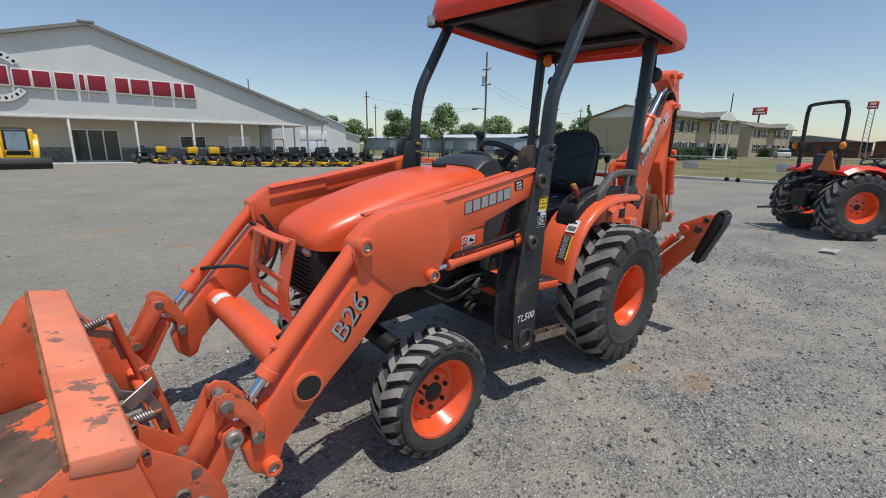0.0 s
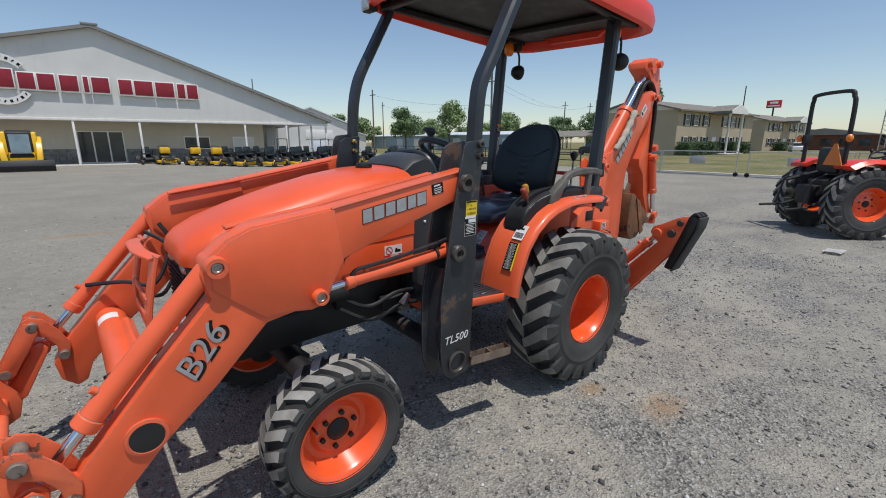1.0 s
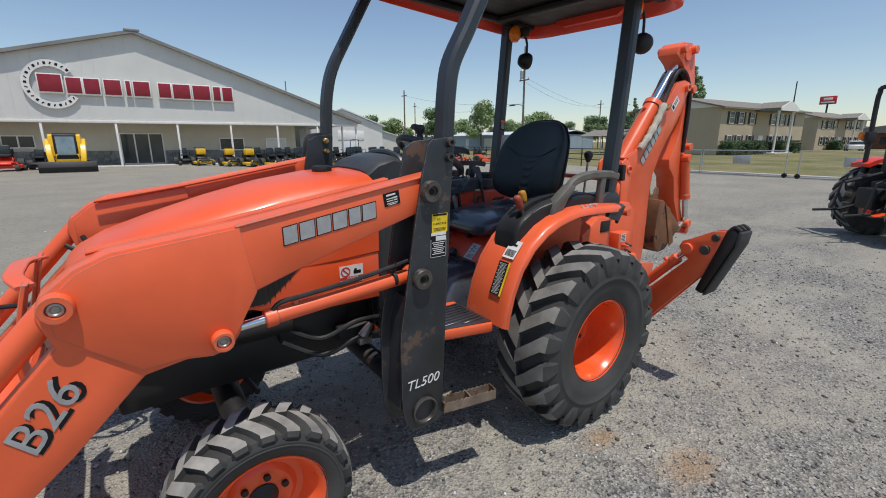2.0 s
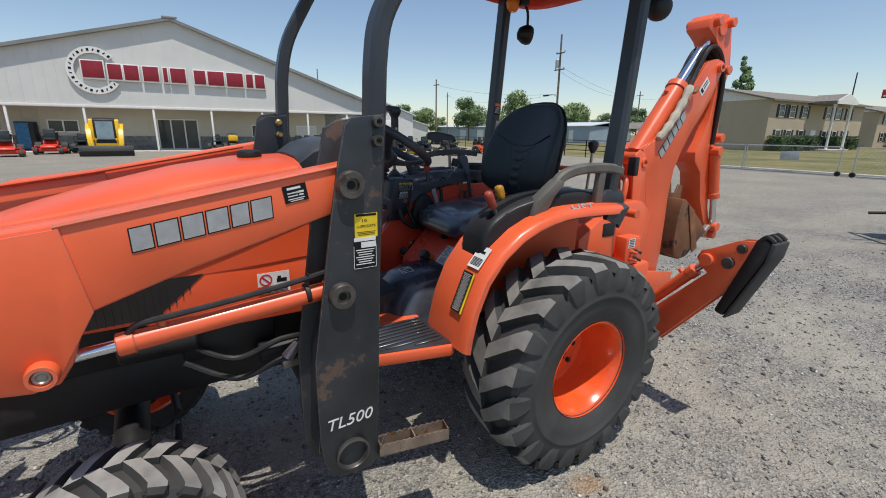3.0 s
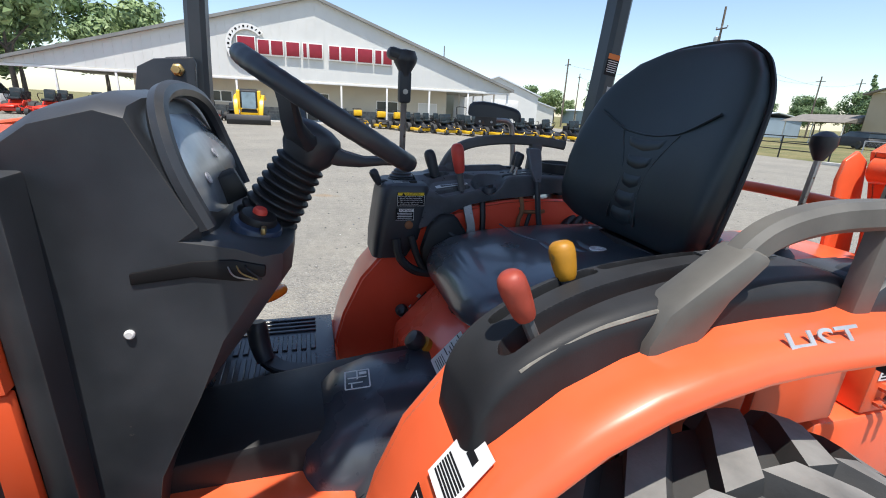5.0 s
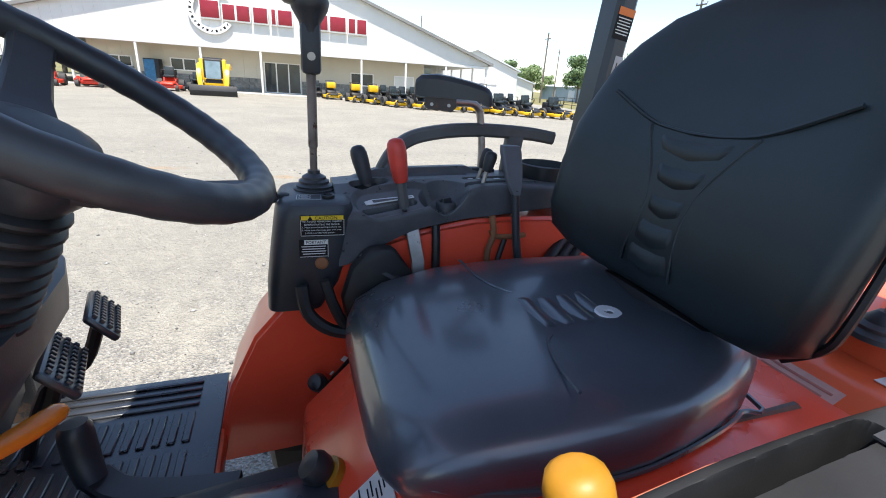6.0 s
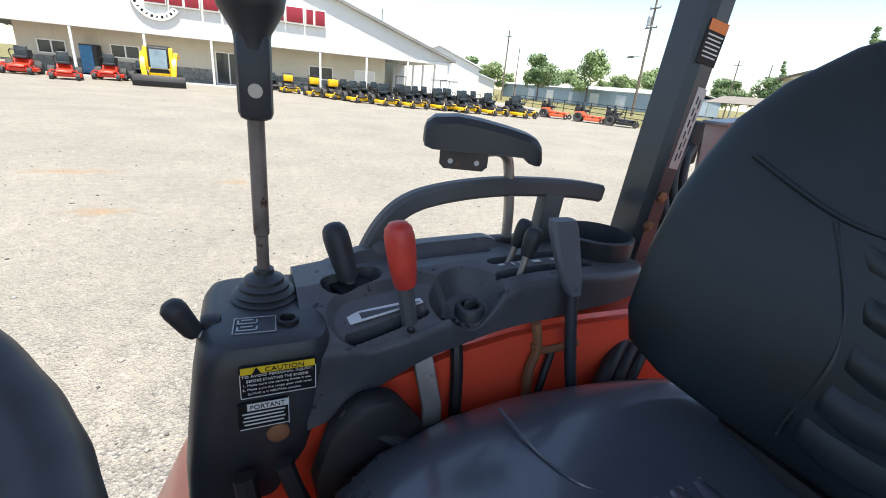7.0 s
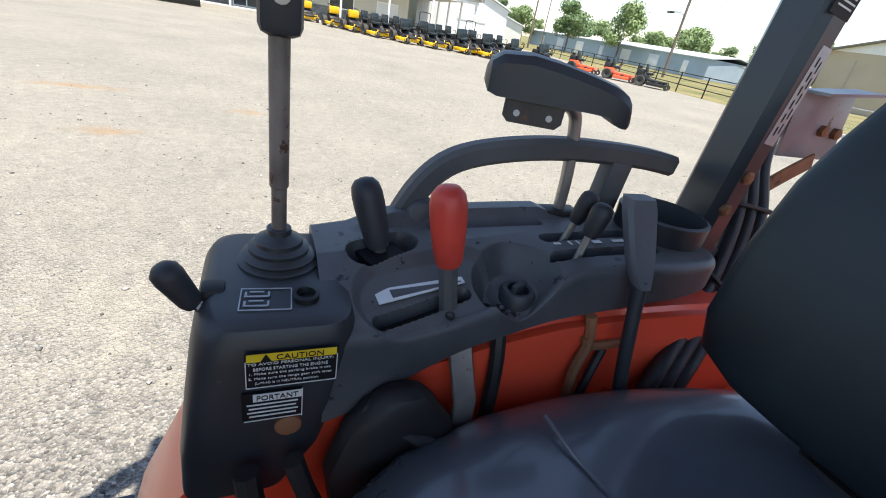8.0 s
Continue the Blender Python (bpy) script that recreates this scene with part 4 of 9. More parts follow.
lathe(bm, [(0.006, 0), (0.016, 0.006), (0.019, 0.018), (0.015, 0.030), (0.002, 0.036)], (-0.408, 0.292, 0.842), Vector((-0.55, -0.60, 0.58)), 14)
part("range_lever", bm, PLASTIC, ped)
bm = B()
box(bm, (-0.335, 0.02, 1.0), (0.03, 0.022, 0.075), 0.006)
for k in range(4):
    box(bm, (-0.352, 0.02, 0.975 + k * 0.016), (0.008, 0.03, 0.008), 0.002)
part("seat_latch", bm, BLACK, ped)

# seat
bm = B()
N = 36
SEAT_YC = -0.033


def cushion_dish(x, y):
    """Rise of the side bolsters and the dip between them."""
    back = min(1.0, max(0.0, (x + 0.25) / 0.3))
    valley = min(1.0, max(0.0, (0.085 - abs(y)) / 0.035)) * min(1.0, max(0.0, (x + 0.13) / 0.05))
    return (0.008 + 0.020 * back) * (abs(y) / 0.25) ** 2.2 - 0.010 - 0.009 * valley


def cushion_top(x, y):
    us = [-0.385, -0.355, -0.30, -0.20, -0.08, 0.05, 0.11, 0.155]
    top = float(np.interp(x, us, [1.035, 1.080, 1.104, 1.119, 1.122, 1.130, 1.138, 1.138]))
    return top + cushion_dish(x, y)


rings = []
for u, w, top, bot in ((-0.376, 0.11, 1.035, 1.01), (-0.369, 0.155, 1.056, 0.998), (-0.35, 0.19, 1.080, 0.99), (-0.30, 0.215, 1.104, 0.985), (-0.20, 0.232, 1.119, 0.985), (-0.12, 0.234, 1.121, 0.985), (-0.08, 0.232, 1.122, 0.985), (-0.02, 0.224, 1.126, 0.986), (0.05, 0.210, 1.130, 0.99), (0.11, 0.192, 1.138, 1.0), (0.152, 0.168, 1.138, 1.02), (0.172, 0.135, 1.125, 1.04)):
    ring = []
    for i in range(N):
        a = 2 * math.pi * i / N
        ca, sa = math.cos(a), math.sin(a)
        y = w * 1.05 * math.copysign(abs(ca) ** 0.52, ca)
        mid, hh = (top + bot) / 2, (top - bot) / 2
        z = mid + hh * math.copysign(abs(sa) ** 0.72, sa)
        if sa > 0:
            z += cushion_dish(u, y) * (1.0 if u > -0.33 else 0.5)
        ring.append(Vector((u, y, z)))
    rings.append(ring)
loft(bm, rings)
bmesh.ops.subdivide_edges(bm, edges=bm.edges[:], cuts=1, use_grid_fill=True, smooth=0.6)
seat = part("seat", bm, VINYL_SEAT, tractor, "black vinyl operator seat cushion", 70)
bm = B()
grid = []
for i in range(61):
    x = -0.115 + 0.15 * i / 60
    wide = 0.056
    row = []
    for j in range(17):
        v = -1 + 2 * j / 16
        edge = min(1.0, (1 - abs(v)) * 5) * min(1.0, i / 3.0, (60 - i) / 12)
        row.append(bm.verts.new((x, wide * v, cushion_top(x, wide * v) - 0.005 + edge * (0.006 + 0.005 * abs(math.sin(math.pi * (x + 0.115) / 0.034))))))
    grid.append(row)
for a, b in zip(grid, grid[1:]):
    for j in range(16):
        bm.faces.new((a[j], a[j + 1], b[j + 1], b[j]))
part("cushion_panel", bm, VINYL_SEAT, seat, "", 80)
bm = B()
seam = []
for u, w in ((-0.366, 0.12), (-0.345, 0.19), (-0.29, 0.224), (-0.20, 0.243), (-0.08, 0.244), (0.05, 0.221), (0.11, 0.202), (0.15, 0.177)):
    seam.append((u, -w * 1.003, 1.040 + 0.05 * max(0.0, u)))
seam = seam + [(x, -y, z) for x, y, z in seam[::-1]]
tube(bm, spline(seam, 4), 0.0035, 6)
part("seam", bm, VINYL_SEAT, seat)
for s in (-1, 1):
    bm = B()
    tube(bm, spline([(x, s * y, cushion_top(x, y) + 0.0002) for x, y in ((-0.155, 0.195), (-0.145, 0.13), (-0.125, 0.08), (-0.085, 0.060), (-0.02, 0.059), (0.06, 0.062), (0.13, 0.068))], 5), 0.0022, 6)
    part("seam", bm, VINYL_SEAT, seat)
bm = B()
lathe(bm, [(0.022, 0), (0.02, 0.003), (0.008, 0.003), (0.007, 0.0), (0.002, 0.0)], (0.012, -0.030, cushion_top(0.012, 0.03) + 0.003), "z", 18)
part("seat_tag", bm, DECAL_WHITE, seat, "torn white disc on the cushion")
# backrest: a leaning padded shell with forward wings
rings = []
bx, bz = 0.036, 1.125
lean = Vector((0.21, 0, 1.0)).normalized()
thick = Vector((1.0, 0, -0.20)).normalized()


def back_wing(y, front):
    return -(0.062 if front else 0.050) * (abs(y) / 0.25) ** 2.2


for h, w, t, fwd in ((0.026, 0.15, 0.05, 0.0), (0.036, 0.20, 0.075, 0.0), (0.06, 0.236, 0.095, -0.006), (0.10, 0.246, 0.108, -0.012), (0.18, 0.250, 0.11, -0.012), (0.25, 0.249, 0.105, -0.008), (0.30, 0.243, 0.095, -0.002), (0.35, 0.232, 0.085, 0.002), (0.395, 0.207, 0.07, 0.004), (0.437, 0.166, 0.058, 0.006), (0.466, 0.11, 0.04, 0.010), (0.474, 0.06, 0.025, 0.012)):
    ring = []
    for i in range(N):
        a = 2 * math.pi * i / N
        ca, sa = math.cos(a), math.sin(a)
        y = w * math.copysign(abs(ca) ** 0.6, ca)
        d = t * 0.5 * math.copysign(abs(sa) ** 0.6, sa)
        base = Vector((bx, 0, bz)) + lean * h * 1.02 + thick * (0.065 + fwd - d + back_wing(y, sa > 0.001))
        ring.append(Vector((base.x, y + SEAT_YC, base.z)))
    rings.append(ring)
bm = B()
loft(bm, rings)
bmesh.ops.subdivide_edges(bm, edges=bm.edges[:], cuts=1, use_grid_fill=True, smooth=0.6)
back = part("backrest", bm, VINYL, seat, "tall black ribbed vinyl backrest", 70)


def on_back(y, h, out):
    ca = (min(abs(y), 0.249) / 0.25) ** (1 / 0.6)
    d = 0.055 * math.sqrt(1 - ca * ca) ** 0.6 * float(np.interp(h, [0.05, 0.1, 0.25, 0.31], [0.9, 1, 0.95, 0.86]))
    p = Vector((bx, 0, bz)) + lean * h * 1.02 + thick * (0.065 + float(np.interp(h, [0.06, 0.1, 0.2, 0.31], [-0.006, -0.012, -0.012, -0.001])) - d + back_wing(y, True) - out)
    return (p.x, y + SEAT_YC, p.z)


bm = B()
grid = []
for i in range(81):
    h = 0.05 + 0.212 * i / 80
    wide = smooth(h, [0.05, 0.08, 0.13, 0.17, 0.21, 0.262], [0.048, 0.045, 0.038, 0.040, 0.054, 0.088])
    row = []
    for j in range(17):
        v = -1 + 2 * j / 16
        edge = min(1.0, (1 - abs(v)) * 4) * min(1.0, i / 4, (80 - i) / 4)
        sag = 0.010 * v * v
        row.append(bm.verts.new(on_back(wide * v, h + sag, -0.008 + edge * (0.0055 + 0.0070 * abs(math.sin(math.pi * (h - 0.05) / 0.0424))))))
    grid.append(row)
for a, b in zip(grid, grid[1:]):
    for j in range(16):
        bm.faces.new((a[j], a[j + 1], b[j + 1], b[j]))
part("lumbar_panel", bm, VINYL, seat, "", 80)
for s in (-1, 1):
    bm = B()
    tube(bm, spline([on_back(s * y, h, 0.0005) for y, h in ((0.050, 0.06), (0.047, 0.085), (0.039, 0.13), (0.041, 0.17), (0.056, 0.21), (0.092, 0.268))], 5), 0.0026, 6)
    part("back_seam", bm, VINYL, seat)
bm = B()
tube(bm, spline([on_back(y, h, 0.0012) for y, h in ((-0.185, 0.312), (-0.10, 0.276), (-0.045, 0.266), (0, 0.264), (0.045, 0.266), (0.10, 0.276), (0.185, 0.312))], 5), 0.003, 6)
part("back_seam", bm, VINYL, seat)
# piping round the shell edge
bm = B()
pts = []
for h, w, k in ((0.04, 0.205, 0.04), (0.07, 0.238, 0.03), (0.10, 0.249, 0.026), (0.18, 0.2525, 0.024), (0.25, 0.2515, 0.024), (0.30, 0.246, 0.028), (0.35, 0.235, 0.034), (0.395, 0.210, 0.042), (0.437, 0.169, 0.055), (0.470, 0.10, 0.070), (0.480, 0.03, 0.078)):
    p = Vector((bx, 0, bz)) + lean * h * 1.02 + thick * k
    pts.append((p.x, -w + SEAT_YC, p.z))
pts = pts + [(x, 2 * SEAT_YC - y, z) for x, y, z in pts[::-1]]
tube(bm, spline(pts, 4), 0.005, 6)
part("piping", bm, BLACK, seat)
bm = B()
box(bm, (0.15, -0.02, 1.085), (0.13, 0.24, 0.10), 0.02)
part("seat_bracket", bm, BLACK, seat)
seat.location.y = 0.045
bm = B()
prism(bm, [(-0.02, 0.93), (0.26, 0.93), (0.27, 1.0), (0.22, 1.04), (0.02, 1.03)], -0.205, -0.199, "y", 0.0)
part("seat_plate", bm, surface("rusty_grey_plate", (0.13, 0.10, 0.085), 0.7, 0.2, 0.3, 12), seat, "rusty perforated seat side plate")
for k in range(4):
    bm = B()
    lathe(bm, [(0.014, 0.0), (0.014, -0.002), (0.012, -0.003), (0.001, -0.003)], (0.06 + 0.05 * k, -0.205, 0.995 - 0.03 * (k % 2)), "y", 14)
    part("plate_hole", bm, BLACK, seat)


# fenders
def fender_r(a):
    """Radius of the fender's top about the axle, at the angle a."""
    return float(np.interp(a, [62, 92, 105, 115, 125, 135, 145, 155, 165], [0.676, 0.677, 0.684, 0.695, 0.704, 0.702, 0.684, 0.660, 0.642]))


def fender(s):
    def arc(r, a):
        x, z = r * math.cos(radians(a)), 0.495 + r * math.sin(radians(a))
        return x, z if a >= 90 else 0.495 + r - 0.010 * (x / 0.3) ** 2
    angles = [165, 160, 155, 150, 140, 130, 120, 112, 105, 98, 92, 86, 80, 74, 68, 62]
    bm = B()
    rings = []
    for a in angles:
        r = fender_r(a)
        x, z = arc(r, a)
        x2, z2 = arc(r - 0.038, a)
        x3, z3 = arc(r - 0.022, a)
        wide = 0.508 if a > 66 else 0.50
        rings.append([Vector((x3, s * 0.322, z3)), Vector((x, s * 0.335, z)), Vector((x, s * (wide - 0.03), z)), Vector((*arc(r - 0.004, a)[:1], s * (wide - 0.010), arc(r - 0.004, a)[1])),
                      Vector((*arc(r - 0.016, a)[:1], s * wide, arc(r - 0.016, a)[1])), Vector((x2, s * wide, z2)), Vector((x2, s * (wide - 0.006), z2)),
                      Vector((*arc(r - 0.012, a)[:1], s * (wide - 0.016), arc(r - 0.012, a)[1])), Vector((*arc(r - 0.008, a)[:1], s * 0.335, arc(r - 0.008, a)[1]))])
    loft(bm, rings)
    paint = ORANGE if s < 0 else ORANGE_LIFTED
    f = part("fender", bm, paint, tractor, "orange rounded rear fender", 40)
    bm = B()
    outline = [arc(fender_r(a) - 0.006, a) for a in angles]
    inner = [(0.30, 0.70), (-0.60, 0.66)]
    prism(bm, outline + inner, s * 0.318, s * 0.330, "y", 0.0)
    part("fender_side", bm, paint, f)
    bm = B()
    rings = []
    for a, drop in ((72, 0.050), (68, 0.058), (64, 0.070), (61, 0.088), (59.5, 0.105)):
        r = fender_r(max(a, 62)) + (0.003 if a < 63 else -0.012)
        x, z = arc(r, a)
        xi, zi = arc(r - 0.012, a)
        x2, z2 = arc(r - drop, a + 1.5)
        rings.append([Vector((x, s * 0.335, z)), Vector((x, s * 0.485, z)), Vector((x - 0.002, s * 0.503, z - 0.012)), Vector((x2, s * 0.505, z2)), Vector((x2, s * 0.493, z2)), Vector((xi - 0.004, s * 0.480, zi - 0.008)), Vector((xi, s * 0.335, zi))])
    loft(bm, rings)
    part("fender_end", bm, PLASTIC, f, "black rubber fender tip")
    return f, arc


fl, ARC = fender(-1)
fr, _ = fender(1)

# warning labels on the left fender
def on_fender(a, y, out=0.0):
    r = fender_r(a) + out
    return Vector((r * math.cos(radians(a)), y, 0.495 + r * math.sin(radians(a))))
for a0, a1, kind in ((153, 139.5, "big"), (138, 130, "small")):
    am = (a0 + a1) / 2
    up = (on_fender(a1, -0.4) - on_fender(a0, -0.4))
    m = plane_matrix(on_fender(am, -0.447, 0.0025), (0, -1, 0), up)
    w, h = 0.050, up.length
    decal(fl, "warning_label", m, w, h, DECAL_BLACK if kind == "big" else DECAL_WHITE, "black and yellow warning label" if kind == "big" else "white warning label", 0.0)
    if kind == "big":
        bars(fl, "label_print", m, [(0.0212, 0, 0.0075, h)], DECAL_YELLOW)
        bars(fl, "label_print", m, [(-0.004, h * 0.44 - k * 0.0058, 0.034 - 0.006 * (k % 3), 0.0015) for k in range(26)], DECAL_WHITE)
    else:
        bars(fl, "label_print", m, [(0, -h * 0.05 - k * 0.0052, 0.040, 0.0032) for k in range(7)] + [(0.004, h * 0.24, 0.016, 0.012)], DECAL_BLACK)
m = plane_matrix((0.03, -0.4945, 1.168), (1, 0, 0.0), (0, 0.55, 0.83))
lettering(fl, "lettering", "HST", m, 0.034, DECAL_SILVER, 0.0012, 0.145)

def round_off(d, r):
    """How far a rounded edge of radius r has fallen at the distance d from the rim."""
    return 0.0 if d >= r else r - math.sqrt(max(0.0, r * r - (r - max(d, 0.0)) ** 2))


def dip_of(p, a, b, wide, deep, soft=0.004):
    """Depth of a straight round-ended slot from a to b, at the plan point p."""
    ax, ay, bx_, by_ = *a, *b
    k = max(0.0, min(1.0, ((p[0] - ax) * (bx_ - ax) + (p[1] - ay) * (by_ - ay)) / ((bx_ - ax) ** 2 + (by_ - ay) ** 2)))
    d = math.hypot(p[0] - ax - k * (bx_ - ax), p[1] - ay - k * (by_ - ay)) - wide / 2
    return deep * max(0.0, min(1.0, (soft / 2 - d) / soft))


def moulded(bm, xs, near, far, height, low, ny):
    """A moulded plastic body: a top of the given height over the plan, with sides down to low and open slots sunk in it."""
    rows = []
    for x in xs:
        y0, y1 = near(x), far(x)
        row = [bm.verts.new((x, y0, low(x, y0)))]
        for j in range(ny + 1):
            y = y0 + (y1 - y0) * j / ny
            row.append(bm.verts.new((x, y, height(x, y))))
        row.append(bm.verts.new((x, y1, low(x, y1))))
        rows.append(row)
    for a, b in zip(rows, rows[1:]):
        for j in range(len(a) - 1):
            bm.faces.new((a[j], b[j], b[j + 1], a[j + 1]))
    for r in (rows[0], rows[-1]):
        bm.faces.new(r)


# left control panel on the fender, with open slots and two levers
def panel_top(x):
    return smooth(x, [-0.488, -0.478, -0.452, -0.40, -0.33, -0.245, -0.14, -0.02, 0.06, 0.12], [1.035, 1.085, 1.128, 1.165, 1.193, 1.210, 1.221, 1.225, 1.220, 1.206])
def panel_near(x):
    return smooth(x, [-0.488, -0.478, -0.44, 0.0, 0.12], [-0.466, -0.480, -0.484, -0.474, -0.45])
def panel_far(x):
    return smooth(x, [-0.488, -0.478, -0.42, -0.25, 0.0, 0.12], [-0.362, -0.350, -0.342, -0.328, -0.322, -0.325])
SLOTS = [((-0.425, -0.440), (-0.29, -0.424), 0.026), ((-0.29, -0.424), (-0.085, -0.402), 0.026), ((-0.418, -0.378), (-0.275, -0.358), 0.018), ((-0.245, -0.352), (-0.075, -0.344), 0.015)]
def panel_height(x, y):
    d0, d1 = y - panel_near(x), panel_far(x) - y
    z = panel_top(x) + 0.006 * math.sin(math.pi * min(1, max(0, d0 / (d0 + d1 + 1e-6)))) - round_off(d0, 0.022) - round_off(d1, 0.016)
    return z - max(dip_of((x, y), a, b, w, 0.042, 0.006) for a, b, w in SLOTS)
bm = B()
moulded(bm, [-0.488 + 0.608 * i / 420 for i in range(421)], panel_near, panel_far, panel_height, lambda x, y: ARC(0.672, math.degrees(math.atan2(panel_top(x) - 0.495, x)))[1] - 0.05, 260)
lpanel = part("control_panel", bm, PANEL_PLASTIC, tractor, "faded black plastic lever panel on the fender", 35)
# orange strips stand in for the fender below the slots
for (ax, ay), (bx_, by_), w in SLOTS[:2]:
    bm = B()
    tube(bm, [(ax + (bx_ - ax) * k / 8, ay + (by_ - ay) * k / 8, panel_top(ax + (bx_ - ax) * k / 8) - 0.034) for k in range(9)], 0.01, flat=(w * 0.55, 0.006), up=(0, 0, 1))
    part("slot_fill", bm, ORANGE_WORN, lpanel)
bm = B()
box(bm, (-0.030, -0.372, 1.2320), (0.115, 0.048, 0.002), 0, Euler((0, radians(-1.5), radians(4))).to_matrix())
part("panel_label", bm, surface("worn_panel_label", (0.05, 0.052, 0.055), 0.45, 0.2, 0.3, 40), lpanel, "worn silver lever diagram")
m = plane_matrix((-0.030, -0.372, 1.2333), (1, 0.05, 0.02), (-0.05, 1, 0))
bars(lpanel, "label_print", m, [(0.0, 0.018 - 0.006 * k, 0.10 - 0.012 * (k % 2), 0.0013) for k in range(7)], DECAL_SILVER, 0.0004)
bm = B()
edge = [(x, panel_near(x) + 0.006, panel_top(x) - 0.0075 + 0.0003 * math.sin(90 * x)) for x in [-0.43 + 0.012 * i for i in range(20)]]
tube(bm, edge, [0.0008 + 0.0026 * abs(math.sin(2.4 + i * 0.19)) for i in range(20)], 6)
part("scuffed_edge", bm, surface("scuffed_pale_plastic", (0.17, 0.16, 0.135), 0.8, 0, 0.5, 30), lpanel, "pale scuffed edge")
def knob(parent, name, base, top, mat, r, label, start=0.22):
    base, top = Vector(base), Vector(top)
    way = (top - base).normalized()
    L = (top - base).length
    bm = B()
    thin = r < 0.015
    rod(bm, base - way * 0.05, base + way * L * (start + 0.12), 0.0048 if thin else (0.008 if start < 0.3 else 0.0105), n=8)
    lev = part("lever", bm, STEEL if thin else PLASTIC_GREY, parent)
    lev.name = name
    bm = B()
    s0 = L * start
    lathe(bm, [(r * 0.66, s0), (r * 0.78, s0 + 0.005), (r * 0.90, s0 + (L - s0) * 0.30), (r, s0 + (L - s0) * 0.62), (r * 0.99, s0 + (L - s0) * 0.78), (r * 0.88, s0 + (L - s0) * 0.90), (r * 0.60, s0 + (L - s0) * 0.975), (r * 0.25, L * 0.998), (0.002, L)], base, way, 16)
    part("knob", bm, mat, lev, label)
knob(lpanel, "lever", (-0.398, -0.434, 1.166), (-0.436, -0.430, 1.243), ORANGE_KNOB, 0.0182, "faded red-orange plastic knob")
knob(lpanel, "lever", (-0.298, -0.356, 1.170), (-0.316, -0.338, 1.250), YELLOW_KNOB, 0.0190, "worn yellow plastic knob", 0.32)


# grab rails on both fenders
for s in (-1, 1):
    bm = B()
    y = s * (0.470 if s < 0 else 0.480)
    path = [(-0.245, y, 1.12), (-0.215, y, 1.165), (-0.165, y, 1.235), (-0.115, y, 1.288), (-0.03, y, 1.312), (0.08, y, 1.317), (0.17, y - s * 0.005, 1.312), (0.235, y - s * 0.01, 1.300)]
    if s > 0:
        path = [(-0.285, y, 1.17), (-0.266, y, 1.225), (-0.240, y, 1.275), (-0.205, y, 1.307), (-0.150, y, 1.324), (-0.065, y, 1.334), (0.03, y, 1.334), (0.10, y, 1.330), (0.154, y, 1.323)]
    path = spline(path, 5)
    tube(bm, path, 0.02, flat=(0.040, 0.036) if s < 0 else (0.030, 0.026), up=(0, 1, 0))
    rail = part("grab_rail", bm, RAIL_GREY if s < 0 else PLASTIC_GREY, tractor, "weathered grey moulded grab rail")
    bm = B()
    if s < 0:
        foot = [(-0.276, 1.095), (-0.275, 1.165), (-0.254, 1.206), (-0.228, 1.226), (-0.15, 1.284), (-0.112, 1.268), (-0.165, 1.215), (-0.195, 1.165), (-0.212, 1.085)]
    else:
        foot = [(-0.322, 1.095), (-0.326, 1.125), (-0.306, 1.168), (-0.284, 1.205), (-0.252, 1.262), (-0.222, 1.262), (-0.236, 1.20), (-0.252, 1.14), (-0.262, 1.085)]
    prism(bm, foot, y - 0.027, y + 0.027, "y", 0.012)
    part("rail_foot", bm, RAIL_GREY if s < 0 else PLASTIC_GREY, rail)
    bm = B()
    d = 0.0 if s < 0 else -0.055
    prism(bm, [(0.075 + d, 1.17), (0.115 + d, 1.17), (0.127 + d, 1.326), (0.087 + d, 1.326)], y - 0.014, y + 0.014, "y", 0.006)
    part("rail_foot", bm, RAIL_GREY if s < 0 else PLASTIC_GREY, rail)
bm = B()
box(bm, (0.17, -0.40, 1.19), (0.10, 0.10, 0.05), 0.012)
part("socket_box", bm, PLASTIC, tractor)

# right console
bm = B()
rings = []
for z, x0, x1, y0, y1 in ((1.01, -0.502, -0.400, 0.296, 0.46), (1.06, -0.500, -0.368, 0.294, 0.47), (1.12, -0.492, -0.352, 0.292, 0.478), (1.18, -0.483, -0.342, 0.292, 0.48), (1.202, -0.478, -0.342, 0.294, 0.478), (1.212, -0.472, -0.346, 0.299, 0.472), (1.217, -0.462, -0.356, 0.309, 0.462)):
    ring = []
    for i in range(40):
        a = 2 * math.pi * i / 40
        ca, sa = math.cos(a), math.sin(a)
        x, y = (x0 + x1) / 2 + (x1 - x0) / 2 * math.copysign(abs(ca) ** 0.35, ca), (y0 + y1) / 2 + (y1 - y0) / 2 * math.copysign(abs(sa) ** 0.35, sa)
        ring.append(Vector((x, y, z)))
    rings.append(ring)
loft(bm, rings)
rcon = part("side_console", bm, PLASTIC, tractor, "black plastic lever console on the fender", 35)


BOX_TOP = 1.217


def arm_near(x):
    return smooth(x, [-0.37, -0.30, -0.20, -0.10, 0.0, 0.08, 0.14, 0.165], [0.296, 0.303, 0.310, 0.322, 0.322, 0.320, 0.335, 0.375])
def arm_far(x):
    return smooth(x, [-0.37, -0.30, -0.20, 0.0, 0.10, 0.14, 0.165], [0.475, 0.488, 0.497, 0.50, 0.495, 0.475, 0.43])
